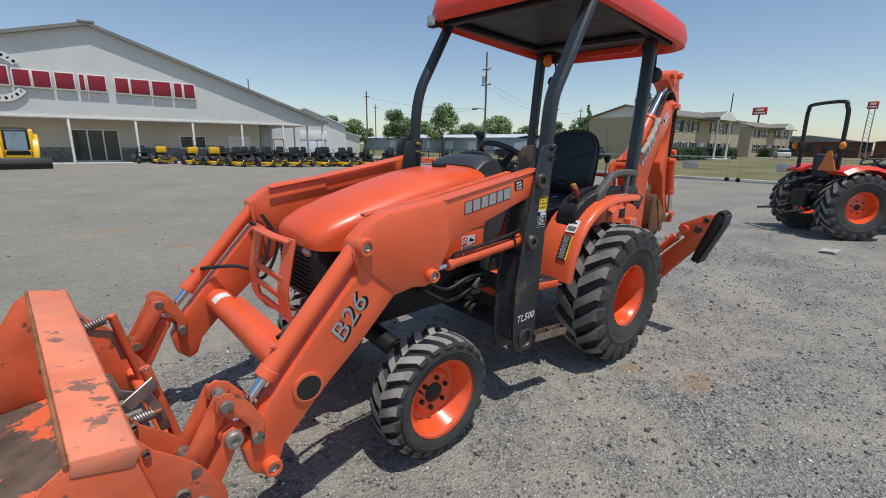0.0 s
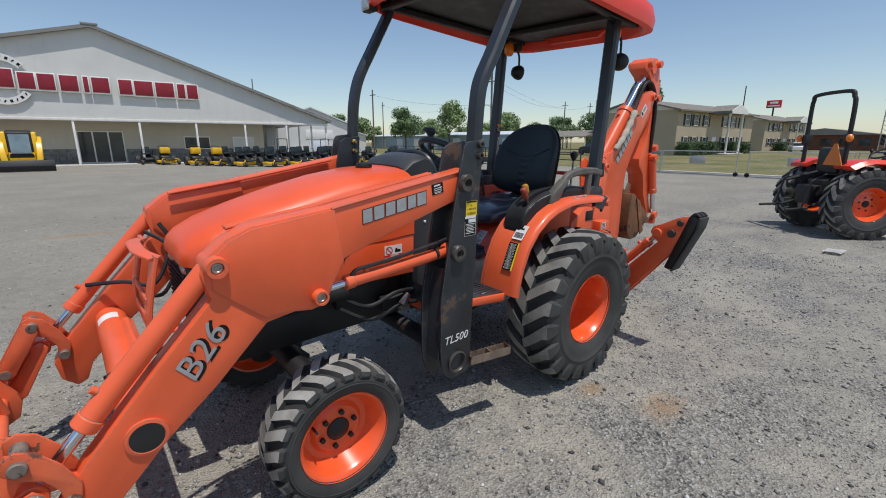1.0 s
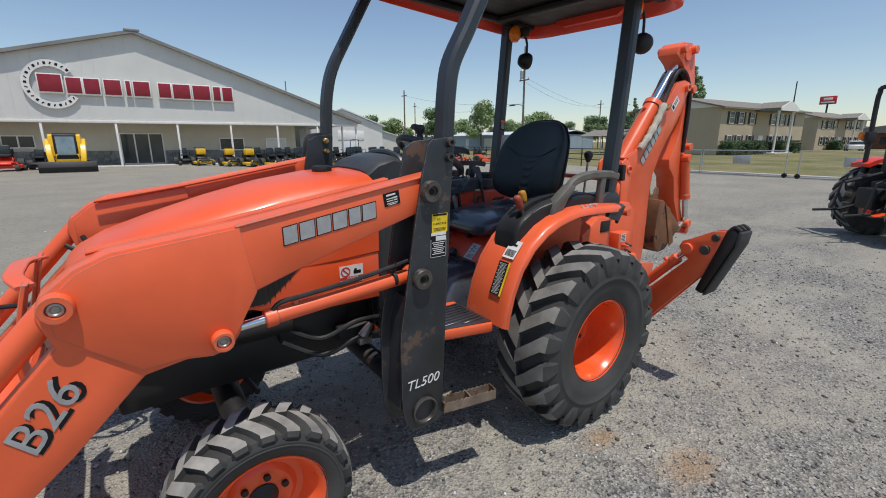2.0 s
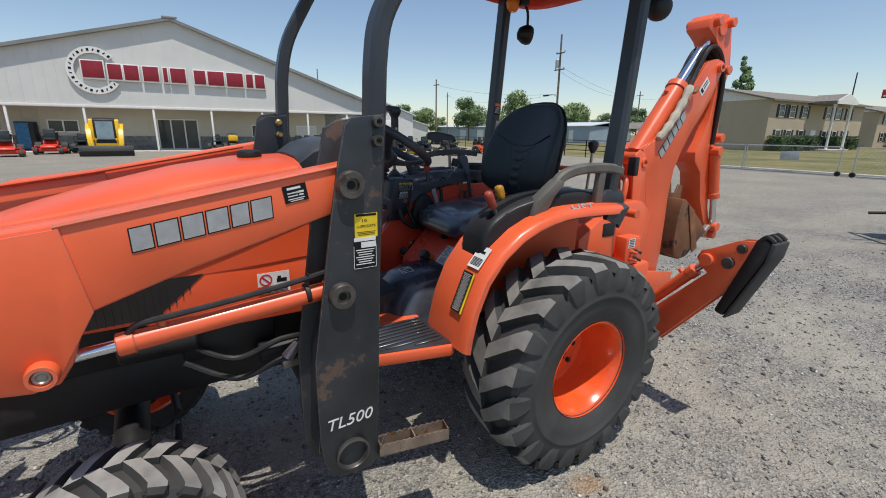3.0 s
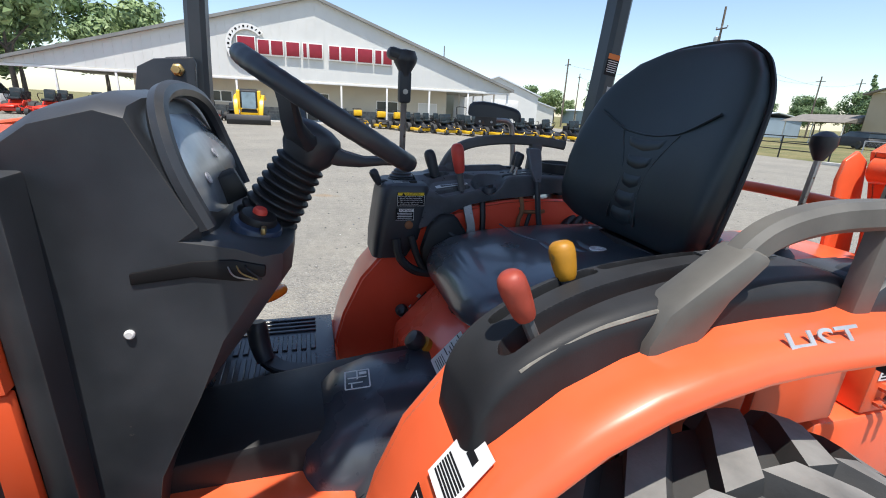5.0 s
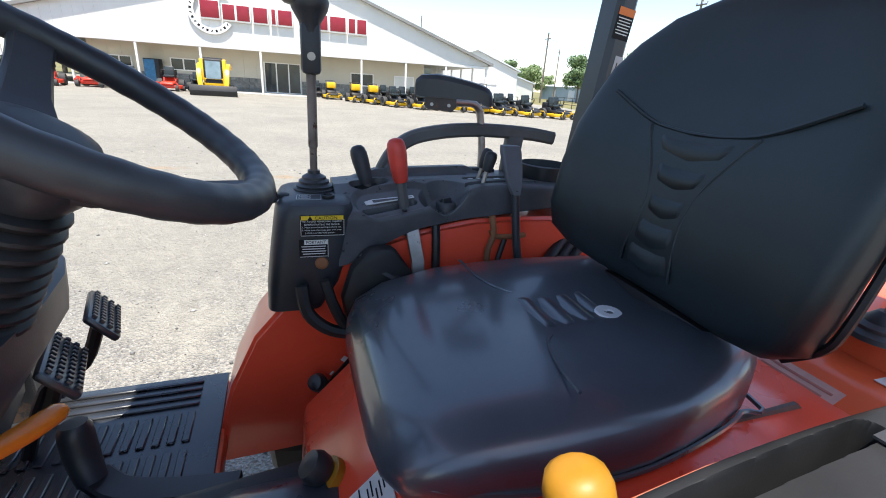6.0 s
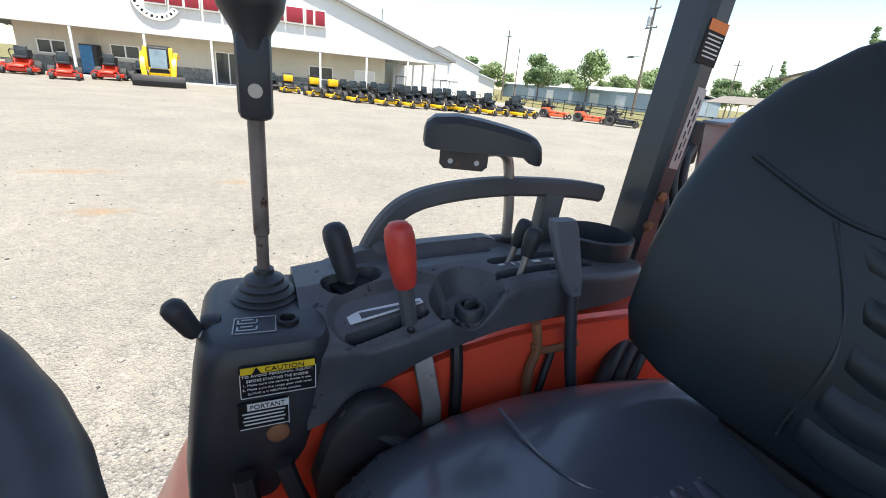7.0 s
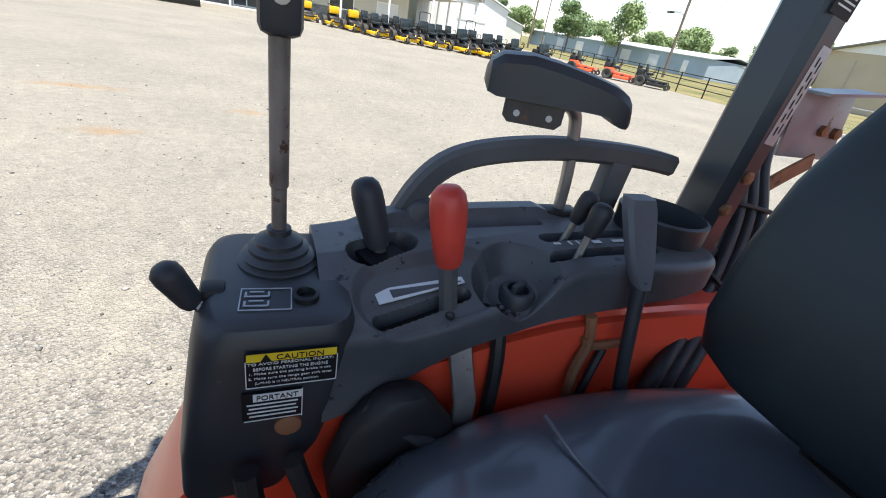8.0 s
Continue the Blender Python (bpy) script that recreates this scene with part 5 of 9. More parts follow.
def arm_low(x):
    return smooth(x, [-0.37, -0.33, -0.28, -0.225, -0.17, -0.12, -0.05, 0.05, 0.165], [1.095, 1.105, 1.135, 1.158, 1.168, 1.174, 1.180, 1.192, 1.205])
ARM_SLOTS = [((-0.318, 0.322), (-0.222, 0.345), 0.011), ((-0.322, 0.400), (-0.278, 0.415), 0.034), ((-0.090, 0.404), (0.045, 0.410), 0.015), ((-0.098, 0.362), (0.050, 0.366), 0.015)]
def arm_top(x, y):
    """The console arm's moulded top without its slots."""
    near = smooth(x, [-0.37, -0.30, -0.20, -0.13, -0.09, 0.0, 0.165], [1.196, 1.192, 1.203, 1.222, 1.238, 1.242, 1.240])
    far = float(np.interp(x, [-0.37, -0.30, -0.10, 0.0, 0.165], [1.228, 1.232, 1.240, 1.243, 1.240]))
    y0, y1 = arm_near(x), arm_far(x)
    k = max(0.0, min(1.0, (y - y0) / 0.10))
    z = near + (far - near) * k
    # throttle tray, dial scoop, outer grip ridge
    z -= dip_of((x, y), (-0.30, 0.343), (-0.215, 0.357), 0.078, 0.009, 0.010)
    z -= dip_of((x, y), (-0.160, 0.350), (-0.154, 0.354), 0.078, 0.030, 0.020)
    z += 0.014 * max(0.0, min(1.0, (y - y1 + 0.045) / 0.012)) * max(0.0, min(1.0, (x + 0.33) / 0.05, (-0.03 - x) / 0.04))
    z -= dip_of((x, y), (-0.23, y1 - 0.050), (-0.08, y1 - 0.052), 0.012, 0.008, 0.006)
    z -= round_off(y - y0, 0.012) + round_off(y1 - y, 0.016) + round_off(0.168 - x, 0.02)
    return z
bm = B()
moulded(bm, [-0.372 + 0.537 * i / 400 for i in range(401)], arm_near, arm_far, lambda x, y: arm_top(x, y) - max(dip_of((x, y), a, b, w, 0.034, 0.005) for a, b, w in ARM_SLOTS), lambda x, y: arm_low(x), 140)
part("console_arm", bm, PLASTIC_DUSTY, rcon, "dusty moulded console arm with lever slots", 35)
# a black strip in each slot paints its dark inside
for (ax, ay), (bx_, by_), w in ARM_SLOTS:
    bm = B()
    tube(bm, [(ax + (bx_ - ax) * k / 6, ay + (by_ - ay) * k / 6, arm_top(ax + (bx_ - ax) * k / 6, ay + (by_ - ay) * k / 6) - 0.014) for k in range(7)], 0.01, flat=(w * 1.02, 0.006), up=(0, 0, 1))
    part("slot_fill", bm, DECAL_BLACK, rcon)
for (x, y), r in (((-0.20, 0.330), 0.0055), ((-0.245, 0.322), 0.004), ((-0.175, 0.338), 0.005)):
    bm = B()
    lathe(bm, [(r * 1.3, -0.004), (r * 1.3, 0.001), (r, 0.0015), (r * 0.9, -0.001), (0.001, -0.001)], (x, y, arm_top(x, y) + 0.0005), "z", 12)
    part("screw_hole", bm, BLACK, rcon)
bm = B()
zt = arm_top(-0.154, 0.350)
lathe(bm, [(0.021, -0.01), (0.021, 0.007), (0.018, 0.011), (0.013, 0.011), (0.012, 0.002), (0.002, 0.002)], (-0.152, 0.348, zt), "z", 18)
box(bm, (-0.152, 0.348, zt + 0.012), (0.024, 0.007, 0.014), 0.002, Euler((0, 0, 0.5)).to_matrix())
dial = part("dial", bm, PLASTIC, rcon, "black rotary dial")
m = plane_matrix((-0.268, 0.356, arm_top(-0.268, 0.356) + 0.0012), (0.99, 0.12, 0.10), (-0.12, 0.97, 0.19))
bm = B()
prism(bm, [(-0.050, -0.010), (0.050, -0.006), (0.050, 0.003), (-0.050, 0.010)], 0, 0.0014, "z")
bmesh.ops.transform(bm, matrix=m, verts=bm.verts[:])
part("throttle_scale", bm, DECAL_WHITE, rcon, "worn white throttle scale")
bm = B()
prism(bm, [(-0.034, -0.006), (0.046, -0.004), (0.046, -0.003), (-0.034, 0.005)], 0.0014, 0.002, "z")
bmesh.ops.transform(bm, matrix=m, verts=bm.verts[:])
part("scale_wedge", bm, PLASTIC_GREY, rcon)
m = plane_matrix((-0.035, 0.385, arm_top(-0.035, 0.385) + 0.0012), (1, 0.05, 0.0), (-0.05, 1, 0))
for k, (x, w, h) in enumerate(((-0.055, 0.010, 0.004), (-0.035, 0.003, 0.009), (-0.022, 0.003, 0.009), (0.008, 0.014, 0.007), (0.045, 0.020, 0.006))):
    bars(rcon, "position_mark", m, [(x, 0, w, h)], DECAL_WHITE, 0.0003)
m = plane_matrix((-0.4205, 0.3345, BOX_TOP + 0.0008), (0.99, -0.06, 0), (0.06, 0.99, 0))
rects = [(0, 0.016, 0.042, 0.0012), (0, -0.016, 0.042, 0.0012), (-0.021, 0, 0.0012, 0.032), (0.021, 0, 0.0012, 0.032), (-0.008, 0.004, 0.02, 0.0018), (-0.008, -0.010, 0.02, 0.0018), (-0.008, 0.011, 0.012, 0.0018), (-0.008, -0.003, 0.012, 0.0018), (0.002, 0.0075, 0.0018, 0.007), (0.002, -0.0065, 0.0018, 0.007), (-0.017, 0.0075, 0.0018, 0.007), (-0.017, -0.0065, 0.0018, 0.007)]
bars(rcon, "lever_diagram", m, rects, DECAL_SILVER, 0.0004)
bm = B()
lathe(bm, [(0.012, -0.006), (0.012, 0.004), (0.0085, 0.005), (0.007, -0.001), (0.001, -0.001)], (-0.387, 0.335, BOX_TOP + 0.001), "z", 18)
part("plug", bm, BLACK, rcon)
bm = B()
box(bm, (-0.464, 0.360, 1.196), (0.022, 0.024, 0.048), 0.006)
part("lever_gate", bm, BLACK, rcon, "black slot of the side lever")
# labels on its face
m = plane_matrix((-0.4005, 0.2903, 1.178), (0.998, 0.0, 0.0), (0, 0.01, 1.0))
decal(rcon, "caution_label", m, 0.075, 0.038, DECAL_BLACK, "black caution label with yellow heading", 0.001)
bars(rcon, "label_heading", m, [(0, 0.0148, 0.072, 0.0078)], DECAL_YELLOW, 0.0023)
bars(rcon, "label_border", m, [(0.0368, -0.003, 0.0008, 0.029), (-0.0368, -0.003, 0.0008, 0.029), (0, -0.0176, 0.073, 0.0008)], DECAL_WHITE, 0.0023)
for k, (txt, h, w) in enumerate((("TO AVOID PERSONAL INJURY:", 0.0042, 0.069), ("BEFORE STARTING THE ENGINE", 0.0036, 0.060), ("1. Make sure the parking brake is set.", 0.0036, 0.066), ("2. Make sure the range gear shift lever", 0.0036, 0.068), ("(L-M-H) is in NEUTRAL position.", 0.0036, 0.052))):
    lettering(rcon, "lettering", txt, m @ Matrix.Translation((-0.001 if k != 4 else -0.004, 0.0078 - 0.0052 * k, 0.0022)), h * 0.86, DECAL_WHITE, 0.0006, w)
lettering(rcon, "lettering", "CAUTION", m @ Matrix.Translation((0.006, 0.0148, 0.003)), 0.0054, DECAL_BLACK, 0.0006, 0.038)
bm = B()
prism(bm, [(-0.0045, -0.004), (0.0045, -0.004), (0, 0.004)], 0.003, 0.0036, "z")
bmesh.ops.transform(bm, matrix=m @ Matrix.Translation((-0.021, 0.0148, 0)), verts=bm.verts[:])
part("warning_triangle", bm, DECAL_BLACK, rcon)
m = plane_matrix((-0.4165, 0.2903, 1.1365), (0.998, 0.0, 0.0), (0, 0.01, 1.0))
decal(rcon, "important_label", m, 0.050, 0.033, DECAL_BLACK, "black and white notice label", 0.001)
bars(rcon, "label_heading", m, [(0.004, 0.0115, 0.040, 0.0085)], DECAL_WHITE, 0.0023)
bars(rcon, "label_print", m, [(0.0, 0.0035 - 0.0046 * k, 0.042 - 0.003 * (k % 2), 0.0014) for k in range(4)] + [(0.0245, 0, 0.0008, 0.034), (0, -0.0156, 0.048, 0.0008)], DECAL_WHITE, 0.0023)
lettering(rcon, "lettering", "PORTANT", m @ Matrix.Translation((0.004, 0.0115, 0.003)), 0.0056, DECAL_BLACK, 0.0006, 0.034)
bm = B()
lathe(bm, [(0.012, 0), (0.012, -0.004), (0.008, -0.007), (0.002, -0.007)], (-0.4035, 0.293, 1.106), "y", 12)
part("bolt", bm, RUST, rcon)
# loader joystick
bm = B()
prof = []
for r, h in ((0.041, 0.0), (0.041, 0.005), (0.035, 0.008), (0.037, 0.013), (0.030, 0.018), (0.0305, 0.024), (0.024, 0.028), (0.0235, 0.034), (0.018, 0.038), (0.0125, 0.042), (0.012, 0.05)):
    prof.append((r * 0.95, h * 0.76))
lathe(bm, prof, (-0.4075, 0.404, BOX_TOP - 0.001), "z", 28)
stick = part("joystick_boot", bm, PLASTIC, tractor, "black rubber boot of the loader joystick")
bm = B()
rod(bm, (-0.4075, 0.404, 1.243), (-0.4075, 0.402, 1.312), 0.0070, n=12)
part_rod = bm
bm = B()
rod(bm, (-0.4075, 0.402, 1.296), (-0.4075, 0.399, 1.465), 0.0086, n=14, bevel=0.002)
part("joystick_sleeve", bm, PIN_RUST, stick, "worn dark sleeve of the joystick")
part("joystick_rod", part_rod, PIN_RUST, stick, "bare rusty joystick rod")
bm = B()
box(bm, (-0.407, 0.398, 1.468), (0.034, 0.030, 0.085), 0.008)
lathe(bm, [(0.016, 0.08), (0.018, 0.095), (0.030, 0.115), (0.033, 0.128), (0.026, 0.145), (0.002, 0.15)], (-0.407, 0.398, 1.413), "z", 18)
box(bm, (-0.419, 0.398, 1.545), (0.075, 0.05, 0.03), 0.012, Euler((0, radians(12), 0)).to_matrix())
part("joystick_grip", bm, BLACK_KNOB, stick, "black moulded joystick grip")
bm = B()
rod(bm, (-0.407, 0.380, 1.455), (-0.407, 0.386, 1.455), 0.007, n=12)
part("screw", bm, STEEL, stick)
# other levers of the console
knob(rcon, "lever", (-0.300, 0.412, 1.214), (-0.323, 0.432, 1.299), BLACK_KNOB, 0.0172, "black plastic knob", 0.12)
knob(rcon, "lever", (-0.241, 0.337, 1.190), (-0.2635, 0.345, 1.327), RED_KNOB, 0.0185, "scuffed red plastic knob", 0.40)
knob(rcon, "lever", (-0.066, 0.405, 1.228), (-0.0455, 0.399, 1.305), BLACK_KNOB, 0.012, "small black knob", 0.45)
knob(rcon, "lever", (-0.070, 0.364, 1.228), (-0.0525, 0.366, 1.304), BLACK_KNOB, 0.013, "small black knob", 0.45)
bm = B()
tube(bm, spline([(-0.440, 0.352, 1.204), (-0.458, 0.340, 1.203), (-0.470, 0.342, 1.206), (-0.479, 0.346, 1.213), (-0.485, 0.346, 1.222)], 4), 0.0052, 8)
lev = part("lever", bm, STEEL, rcon)
bm = B()
lathe(bm, [(0.0075, 0), (0.010, 0.006), (0.0125, 0.034), (0.0118, 0.041), (0.007, 0.046), (0.002, 0.047)], (-0.478, 0.346, 1.208), Vector((-0.46, -0.03, 0.88)), 16)
part("knob", bm, BLACK_KNOB, lev, "small black lever knob")
bm = B()
rings = []
for z, hx, y, cx in ((1.229, 0.008, 0.304, -0.021), (1.238, 0.012, 0.309, -0.021), (1.256, 0.0175, 0.319, -0.021), (1.280, 0.0205, 0.332, -0.021), (1.308, 0.0225, 0.347, -0.021), (1.319, 0.020, 0.353, -0.021)):
    rings.append([Vector((cx + sx * hx * kx, y + sy * 0.010 * ky, z)) for sx, sy, kx, ky in ((-1, -1, 0.8, 1), (1, -1, 0.8, 1), (1, -1, 1, 0.5), (1, 1, 1, 0.5), (1, 1, 0.8, 1), (-1, 1, 0.8, 1), (-1, 1, 1, 0.5), (-1, -1, 1, 0.5))])
loft(bm, rings)
brk = part("grip_lever", bm, surface("faded_blue_grey_plastic", (0.105, 0.108, 0.118), 0.55, 0, 0.25, 8, (0.17, 0.17, 0.17), 24, 0.68, 420, 0.2, 0.0005), rcon, "faded grey flat lever grip")
bm = B()
tube(bm, spline([(-0.021, 0.306, 1.236), (-0.018, 0.298, 1.19), (-0.010, 0.288, 1.12), (0.002, 0.280, 1.05), (0.010, 0.278, 0.97)], 4), 0.0085, 10)
part("lever_rod", bm, PLASTIC, brk)
bm = B()
tube(bm, [(-0.233, 0.318, 1.175), (-0.228, 0.306, 1.14), (-0.222, 0.290, 1.10), (-0.218, 0.284, 1.0)], 0.012, flat=(0.026, 0.006), up=(0, 1, 0))
part("steel_strap", bm, STEEL, rcon, "bare steel mounting strap")
for pts, r, mt in (([(-0.18, 0.325, 1.17), (-0.18, 0.31, 1.12), (-0.178, 0.30, 1.0)], 0.009, HOSE), ([(-0.06, 0.318, 1.18), (-0.055, 0.312, 1.14), (-0.068, 0.305, 1.10), (-0.062, 0.295, 1.0)], 0.007, RUST), ([(-0.06, 0.314, 1.15), (-0.05, 0.312, 1.137), (0.0, 0.314, 1.135), (0.02, 0.316, 1.137)], 0.006, RUST), ([(-0.028, 0.312, 1.13), (-0.05, 0.30, 1.06), (-0.06, 0.292, 0.99)], 0.006, HOSE)):
    bm = B()
    tube(bm, spline(pts, 4), r, 8)
    part("linkage_rod", bm, mt, rcon)
for pts, r in (([(-0.44, 0.275, 1.07), (-0.43, 0.262, 1.02), (-0.39, 0.255, 0.985), (-0.33, 0.25, 0.975), (-0.28, 0.25, 0.975)], 0.012), ([(-0.40, 0.272, 1.08), (-0.385, 0.265, 1.03), (-0.36, 0.255, 0.985), (-0.31, 0.25, 0.96)], 0.010), ([(-0.335, 0.29, 1.12), (-0.29, 0.275, 1.085), (-0.24, 0.26, 1.06), (-0.17, 0.25, 1.03)], 0.009)):
    bm = B()
    tube(bm, spline(pts, 5), r, 8)
    part("cable", bm, HOSE, rcon)
bm = B()
prism(bm, [(-0.37, 1.04), (-0.352, 1.10), (-0.318, 1.138), (-0.275, 1.138), (-0.238, 1.085), (-0.222, 1.03), (-0.222, 0.97), (-0.36, 0.97)], 0.268, 0.304, "y", 0.014)
part("cable_guard", bm, BLACK, rcon)
# hood of the cup holder at the console's rear
bm = B()
lathe(bm, [(0.054, -0.02), (0.062, 0.03), (0.063, 0.058), (0.058, 0.060), (0.054, 0.02), (0.050, -0.01), (0.002, -0.01)], (0.110, 0.420, 1.213), "z", 24)
part("cup_holder", bm, PLASTIC, rcon, "black plastic cup holder")

# armrest pad on its bent rod, swung inwards
bm = B()
tube(bm, spline([(-0.026, 0.478, 1.235), (-0.030, 0.478, 1.30), (-0.040, 0.480, 1.365), (-0.050, 0.479, 1.384), (-0.068, 0.474, 1.391), (-0.11, 0.455, 1.392), (-0.17, 0.430, 1.392)], 5), 0.0085, 12)
arm = part("armrest_rod", bm, STEEL, tractor, "bent grey steel armrest rod")
PAD = Matrix.Translation((-0.137, 0.408, 1.404)) @ Euler((0, 0, radians(-23))).to_matrix().to_4x4()
bm = B()
rings = []
for u, w, top, low in ((-0.073, 0.040, 0.022, 0.006), (-0.070, 0.054, 0.030, 0.000), (-0.060, 0.060, 0.038, -0.003), (-0.030, 0.062, 0.041, -0.003), (0.0, 0.060, 0.038, -0.003), (0.035, 0.056, 0.032, -0.003), (0.058, 0.052, 0.027, -0.004), (0.064, 0.050, 0.025, -0.010), (0.074, 0.047, 0.020, -0.013), (0.080, 0.042, 0.013, -0.013), (0.083, 0.034, 0.004, -0.010)):
    c_ = 0.010
    rings.append([PAD @ Vector((u, y, z)) for y, z in ((-w / 2, low), (w / 2, low), (w / 2, max(low + 0.002, top - c_)), (w / 2 - c_ * 0.6, top - 0.002), (w / 2 - 2 * c_, top), (-w / 2 + 2 * c_, top), (-w / 2 + c_ * 0.6, top - 0.002), (-w / 2, max(low + 0.002, top - c_)))])
loft(bm, rings)
part("armrest_pad", bm, PLASTIC, arm, "black moulded armrest pad", 34)
bm = B()
prism(bm, [(-0.050, 0.002), (0.012, 0.002), (0.012, -0.020), (0.006, -0.026), (-0.044, -0.026), (-0.050, -0.020)], -0.026, -0.023, "y")
prism(bm, [(-0.026, 0.000), (0.026, 0.000), (0.026, -0.003), (-0.026, -0.003)], -0.050, 0.012, "x")
bmesh.ops.transform(bm, matrix=PAD, verts=bm.verts[:])
bracket = part("armrest_bracket", bm, RUST_DARK, arm, "drilled dark steel bracket")
for u in (-0.036, -0.002):
    bm = B()
    lathe(bm, [(0.0034, 0.0), (0.0034, -0.0006), (0.001, -0.0006)], (u, -0.026, -0.016), "y", 12)
    bmesh.ops.transform(bm, matrix=PAD, verts=bm.verts[:])
    part("bracket_hole", bm, CONCRETE, bracket)
bm = B()
box(bm, (-0.026, 0.478, 1.243), (0.06, 0.03, 0.014), 0.004)
part("rod_clamp", bm, BLACK, arm)

# ---- loader ----
TOWER = [(-1.005, 1.462), (-0.985, 1.484), (-0.892, 1.494), (-0.886, 1.48), (-0.90, 1.296), (-0.922, 0.535), (-0.924, 0.365), (-0.945, 0.345), (-0.985, 0.340), (-1.05, 0.342), (-1.088, 0.365), (-1.112, 0.43), (-1.119, 0.50), (-1.120, 0.78), (-1.055, 1.20), (-1.03, 1.346)]
BOOM = [(-0.96, 1.365), (-1.64, 1.25), (-1.93, 1.215), (-2.005, 1.183), (-2.07, 1.13), (-2.09, 1.08), (-2.065, 0.995), (-2.255, 0.79), (-2.45, 0.565), (-2.53, 0.44), (-2.515, 0.35), (-2.46, 0.30), (-2.42, 0.32), (-2.39, 0.40), (-2.235, 0.56),
        (-2.075, 0.695), (-1.90, 0.87), (-1.80, 0.885), (-1.735, 0.875), (-1.685, 0.885), (-1.655, 0.93), (-1.62, 1.04), (-1.40, 1.115), (-0.96, 1.245)]
KNEE = [(-1.63, 1.243), (-1.93, 1.206), (-2.0, 1.174), (-2.06, 1.12), (-2.06, 1.03), (-2.035, 1.005), (-1.905, 0.892), (-1.80, 0.895), (-1.735, 0.882), (-1.69, 0.892), (-1.665, 0.935), (-1.60, 1.048)]


def block_word(parent, m, widths, height, gap, mat, edge, slant=0.15):
    """A maker's name as plain slanted blocks."""
    x = -(sum(widths) + gap * (len(widths) - 1)) / 2
    for w in widths:
        for grow, lift, mt in ((0.003, 0.0, edge), (0.0, 0.0012, mat)):
            bm = B()
            h = height / 2 + grow
            k = slant * h
            prism(bm, [(x - grow - k, -h), (x + w + grow - k, -h), (x + w + grow + k, h), (x - grow + k, h)], lift, lift + 0.0012, "z")
            bmesh.ops.transform(bm, matrix=m, verts=bm.verts[:])
            part("name_block", bm, mt, parent)
        x += w + gap


for s in (-1, 1):
    # uprights: an outer and an inner plate with a cap
    bm = B()
    prism(bm, TOWER, s * 0.606, s * 0.618, "y", 0.003)
    tower = part("loader_tower", bm, CHARCOAL, tractor, "scuffed charcoal steel loader upright")
    bm = B()
    prism(bm, [(x - 0.02 if x < -1.0 else x, z - 0.01) for x, z in TOWER], s * 0.488, s * 0.50, "y", 0.003)
    part("inner_plate", bm, CHARCOAL, tower)
    bm = B()
    prism(bm, [(-1.12, 0.45), (-0.955, 0.45), (-0.935, 0.60), (-0.92, 0.90), (-1.07, 0.90), (-1.10, 0.80)], s * 0.50, s * 0.60, "y", 0.0)
    part("tower_web", bm, CHARCOAL, tower)
    for x, z, col, rr in ((-0.997, 1.305, 0.040, 0.02), (-1.033, 0.984, 0.040, 0.02), (-0.911, 1.474, 0.017, 0.008), (-0.913, 1.423, 0.017, 0.008)):
        bm = B()
        pin(bm, x, z, s * 0.618, s, rr, col, 0.024 if col > 0.03 else 0.016)
        part("pivot_pin", bm, GREASY, tower, "worn steel pivot pin")
        bm = B()
        long_ = 0.024 if col > 0.03 else 0.016
        lathe(bm, [(rr * 0.62, 0.0), (rr * 0.62, s * (long_ * 0.62 - 0.0002)), (rr * 0.60, s * (long_ * 0.62 + 0.0006)), (0.001, s * (long_ * 0.62 + 0.0006))], (x, s * 0.618, z), "y", 16)
        part("grease_hole", bm, DECAL_BLACK, tower)
    for x, z in ((-0.93, 1.45), (-0.93, 1.395)):
        bm = B()
        lathe(bm, [(0.016, s * 0.004), (0.016, -s * 0.012), (0.01, -s * 0.016), (0.01, -s * 0.03), (0.001, -s * 0.03)], (x, s * 0.488, z), "y", 6)
        part("bolt", bm, BRASS, tower, "yellow zinc-plated bolt")
    bm = B()
    lathe(bm, [(0.055, -s * 0.004), (0.057, s * 0.012), (0.050, s * 0.015), (0.047, s * 0.010), (0.047, -s * 0.03), (0.047, -s * 0.115), (0.052, -s * 0.115)], (-1.017, s * 0.618, 0.424), "y", 28)
    part("tube_end", bm, GREASY, tower, "open end of the cross tube")
    bm = B()
    lathe(bm, [(0.0465, -s * 0.09), (0.001, -s * 0.09)], (-1.017, s * 0.618, 0.424), "y", 24)
    part("tube_hole", bm, BLACK, tower, "dark hollow of the cross tube")
    # arm
    bm = B()
    prism(bm, BOOM, s * 0.512, s * 0.596, "y", 0.006)
    arm_ob = part("loader_arm", bm, ORANGE, tractor, "orange boxed loader arm with scratches")
    bm = B()
    prism(bm, KNEE, s * 0.596, s * 0.603, "y", 0.002)
    prism(bm, KNEE, s * 0.505, s * 0.512, "y", 0.002)
    part("knee_plate", bm, ORANGE, arm_ob)
    bm = B()
    tube(bm, [(-0.965, s * 0.596, 1.362), (-1.64, s * 0.596, 1.246)], 0.006, 6)
    part("weld_bead", bm, ORANGE, arm_ob)
    for x, z, col in ((-2.045, 1.103, 0.036), (-1.708, 0.925, 0.031), (-2.445, 0.345, 0.034)):
        bm = B()
        pin(bm, x, z, s * 0.60, s, 0.019, col, 0.032)
        part("pivot_pin", bm, ORANGE, arm_ob)
        bm = B()
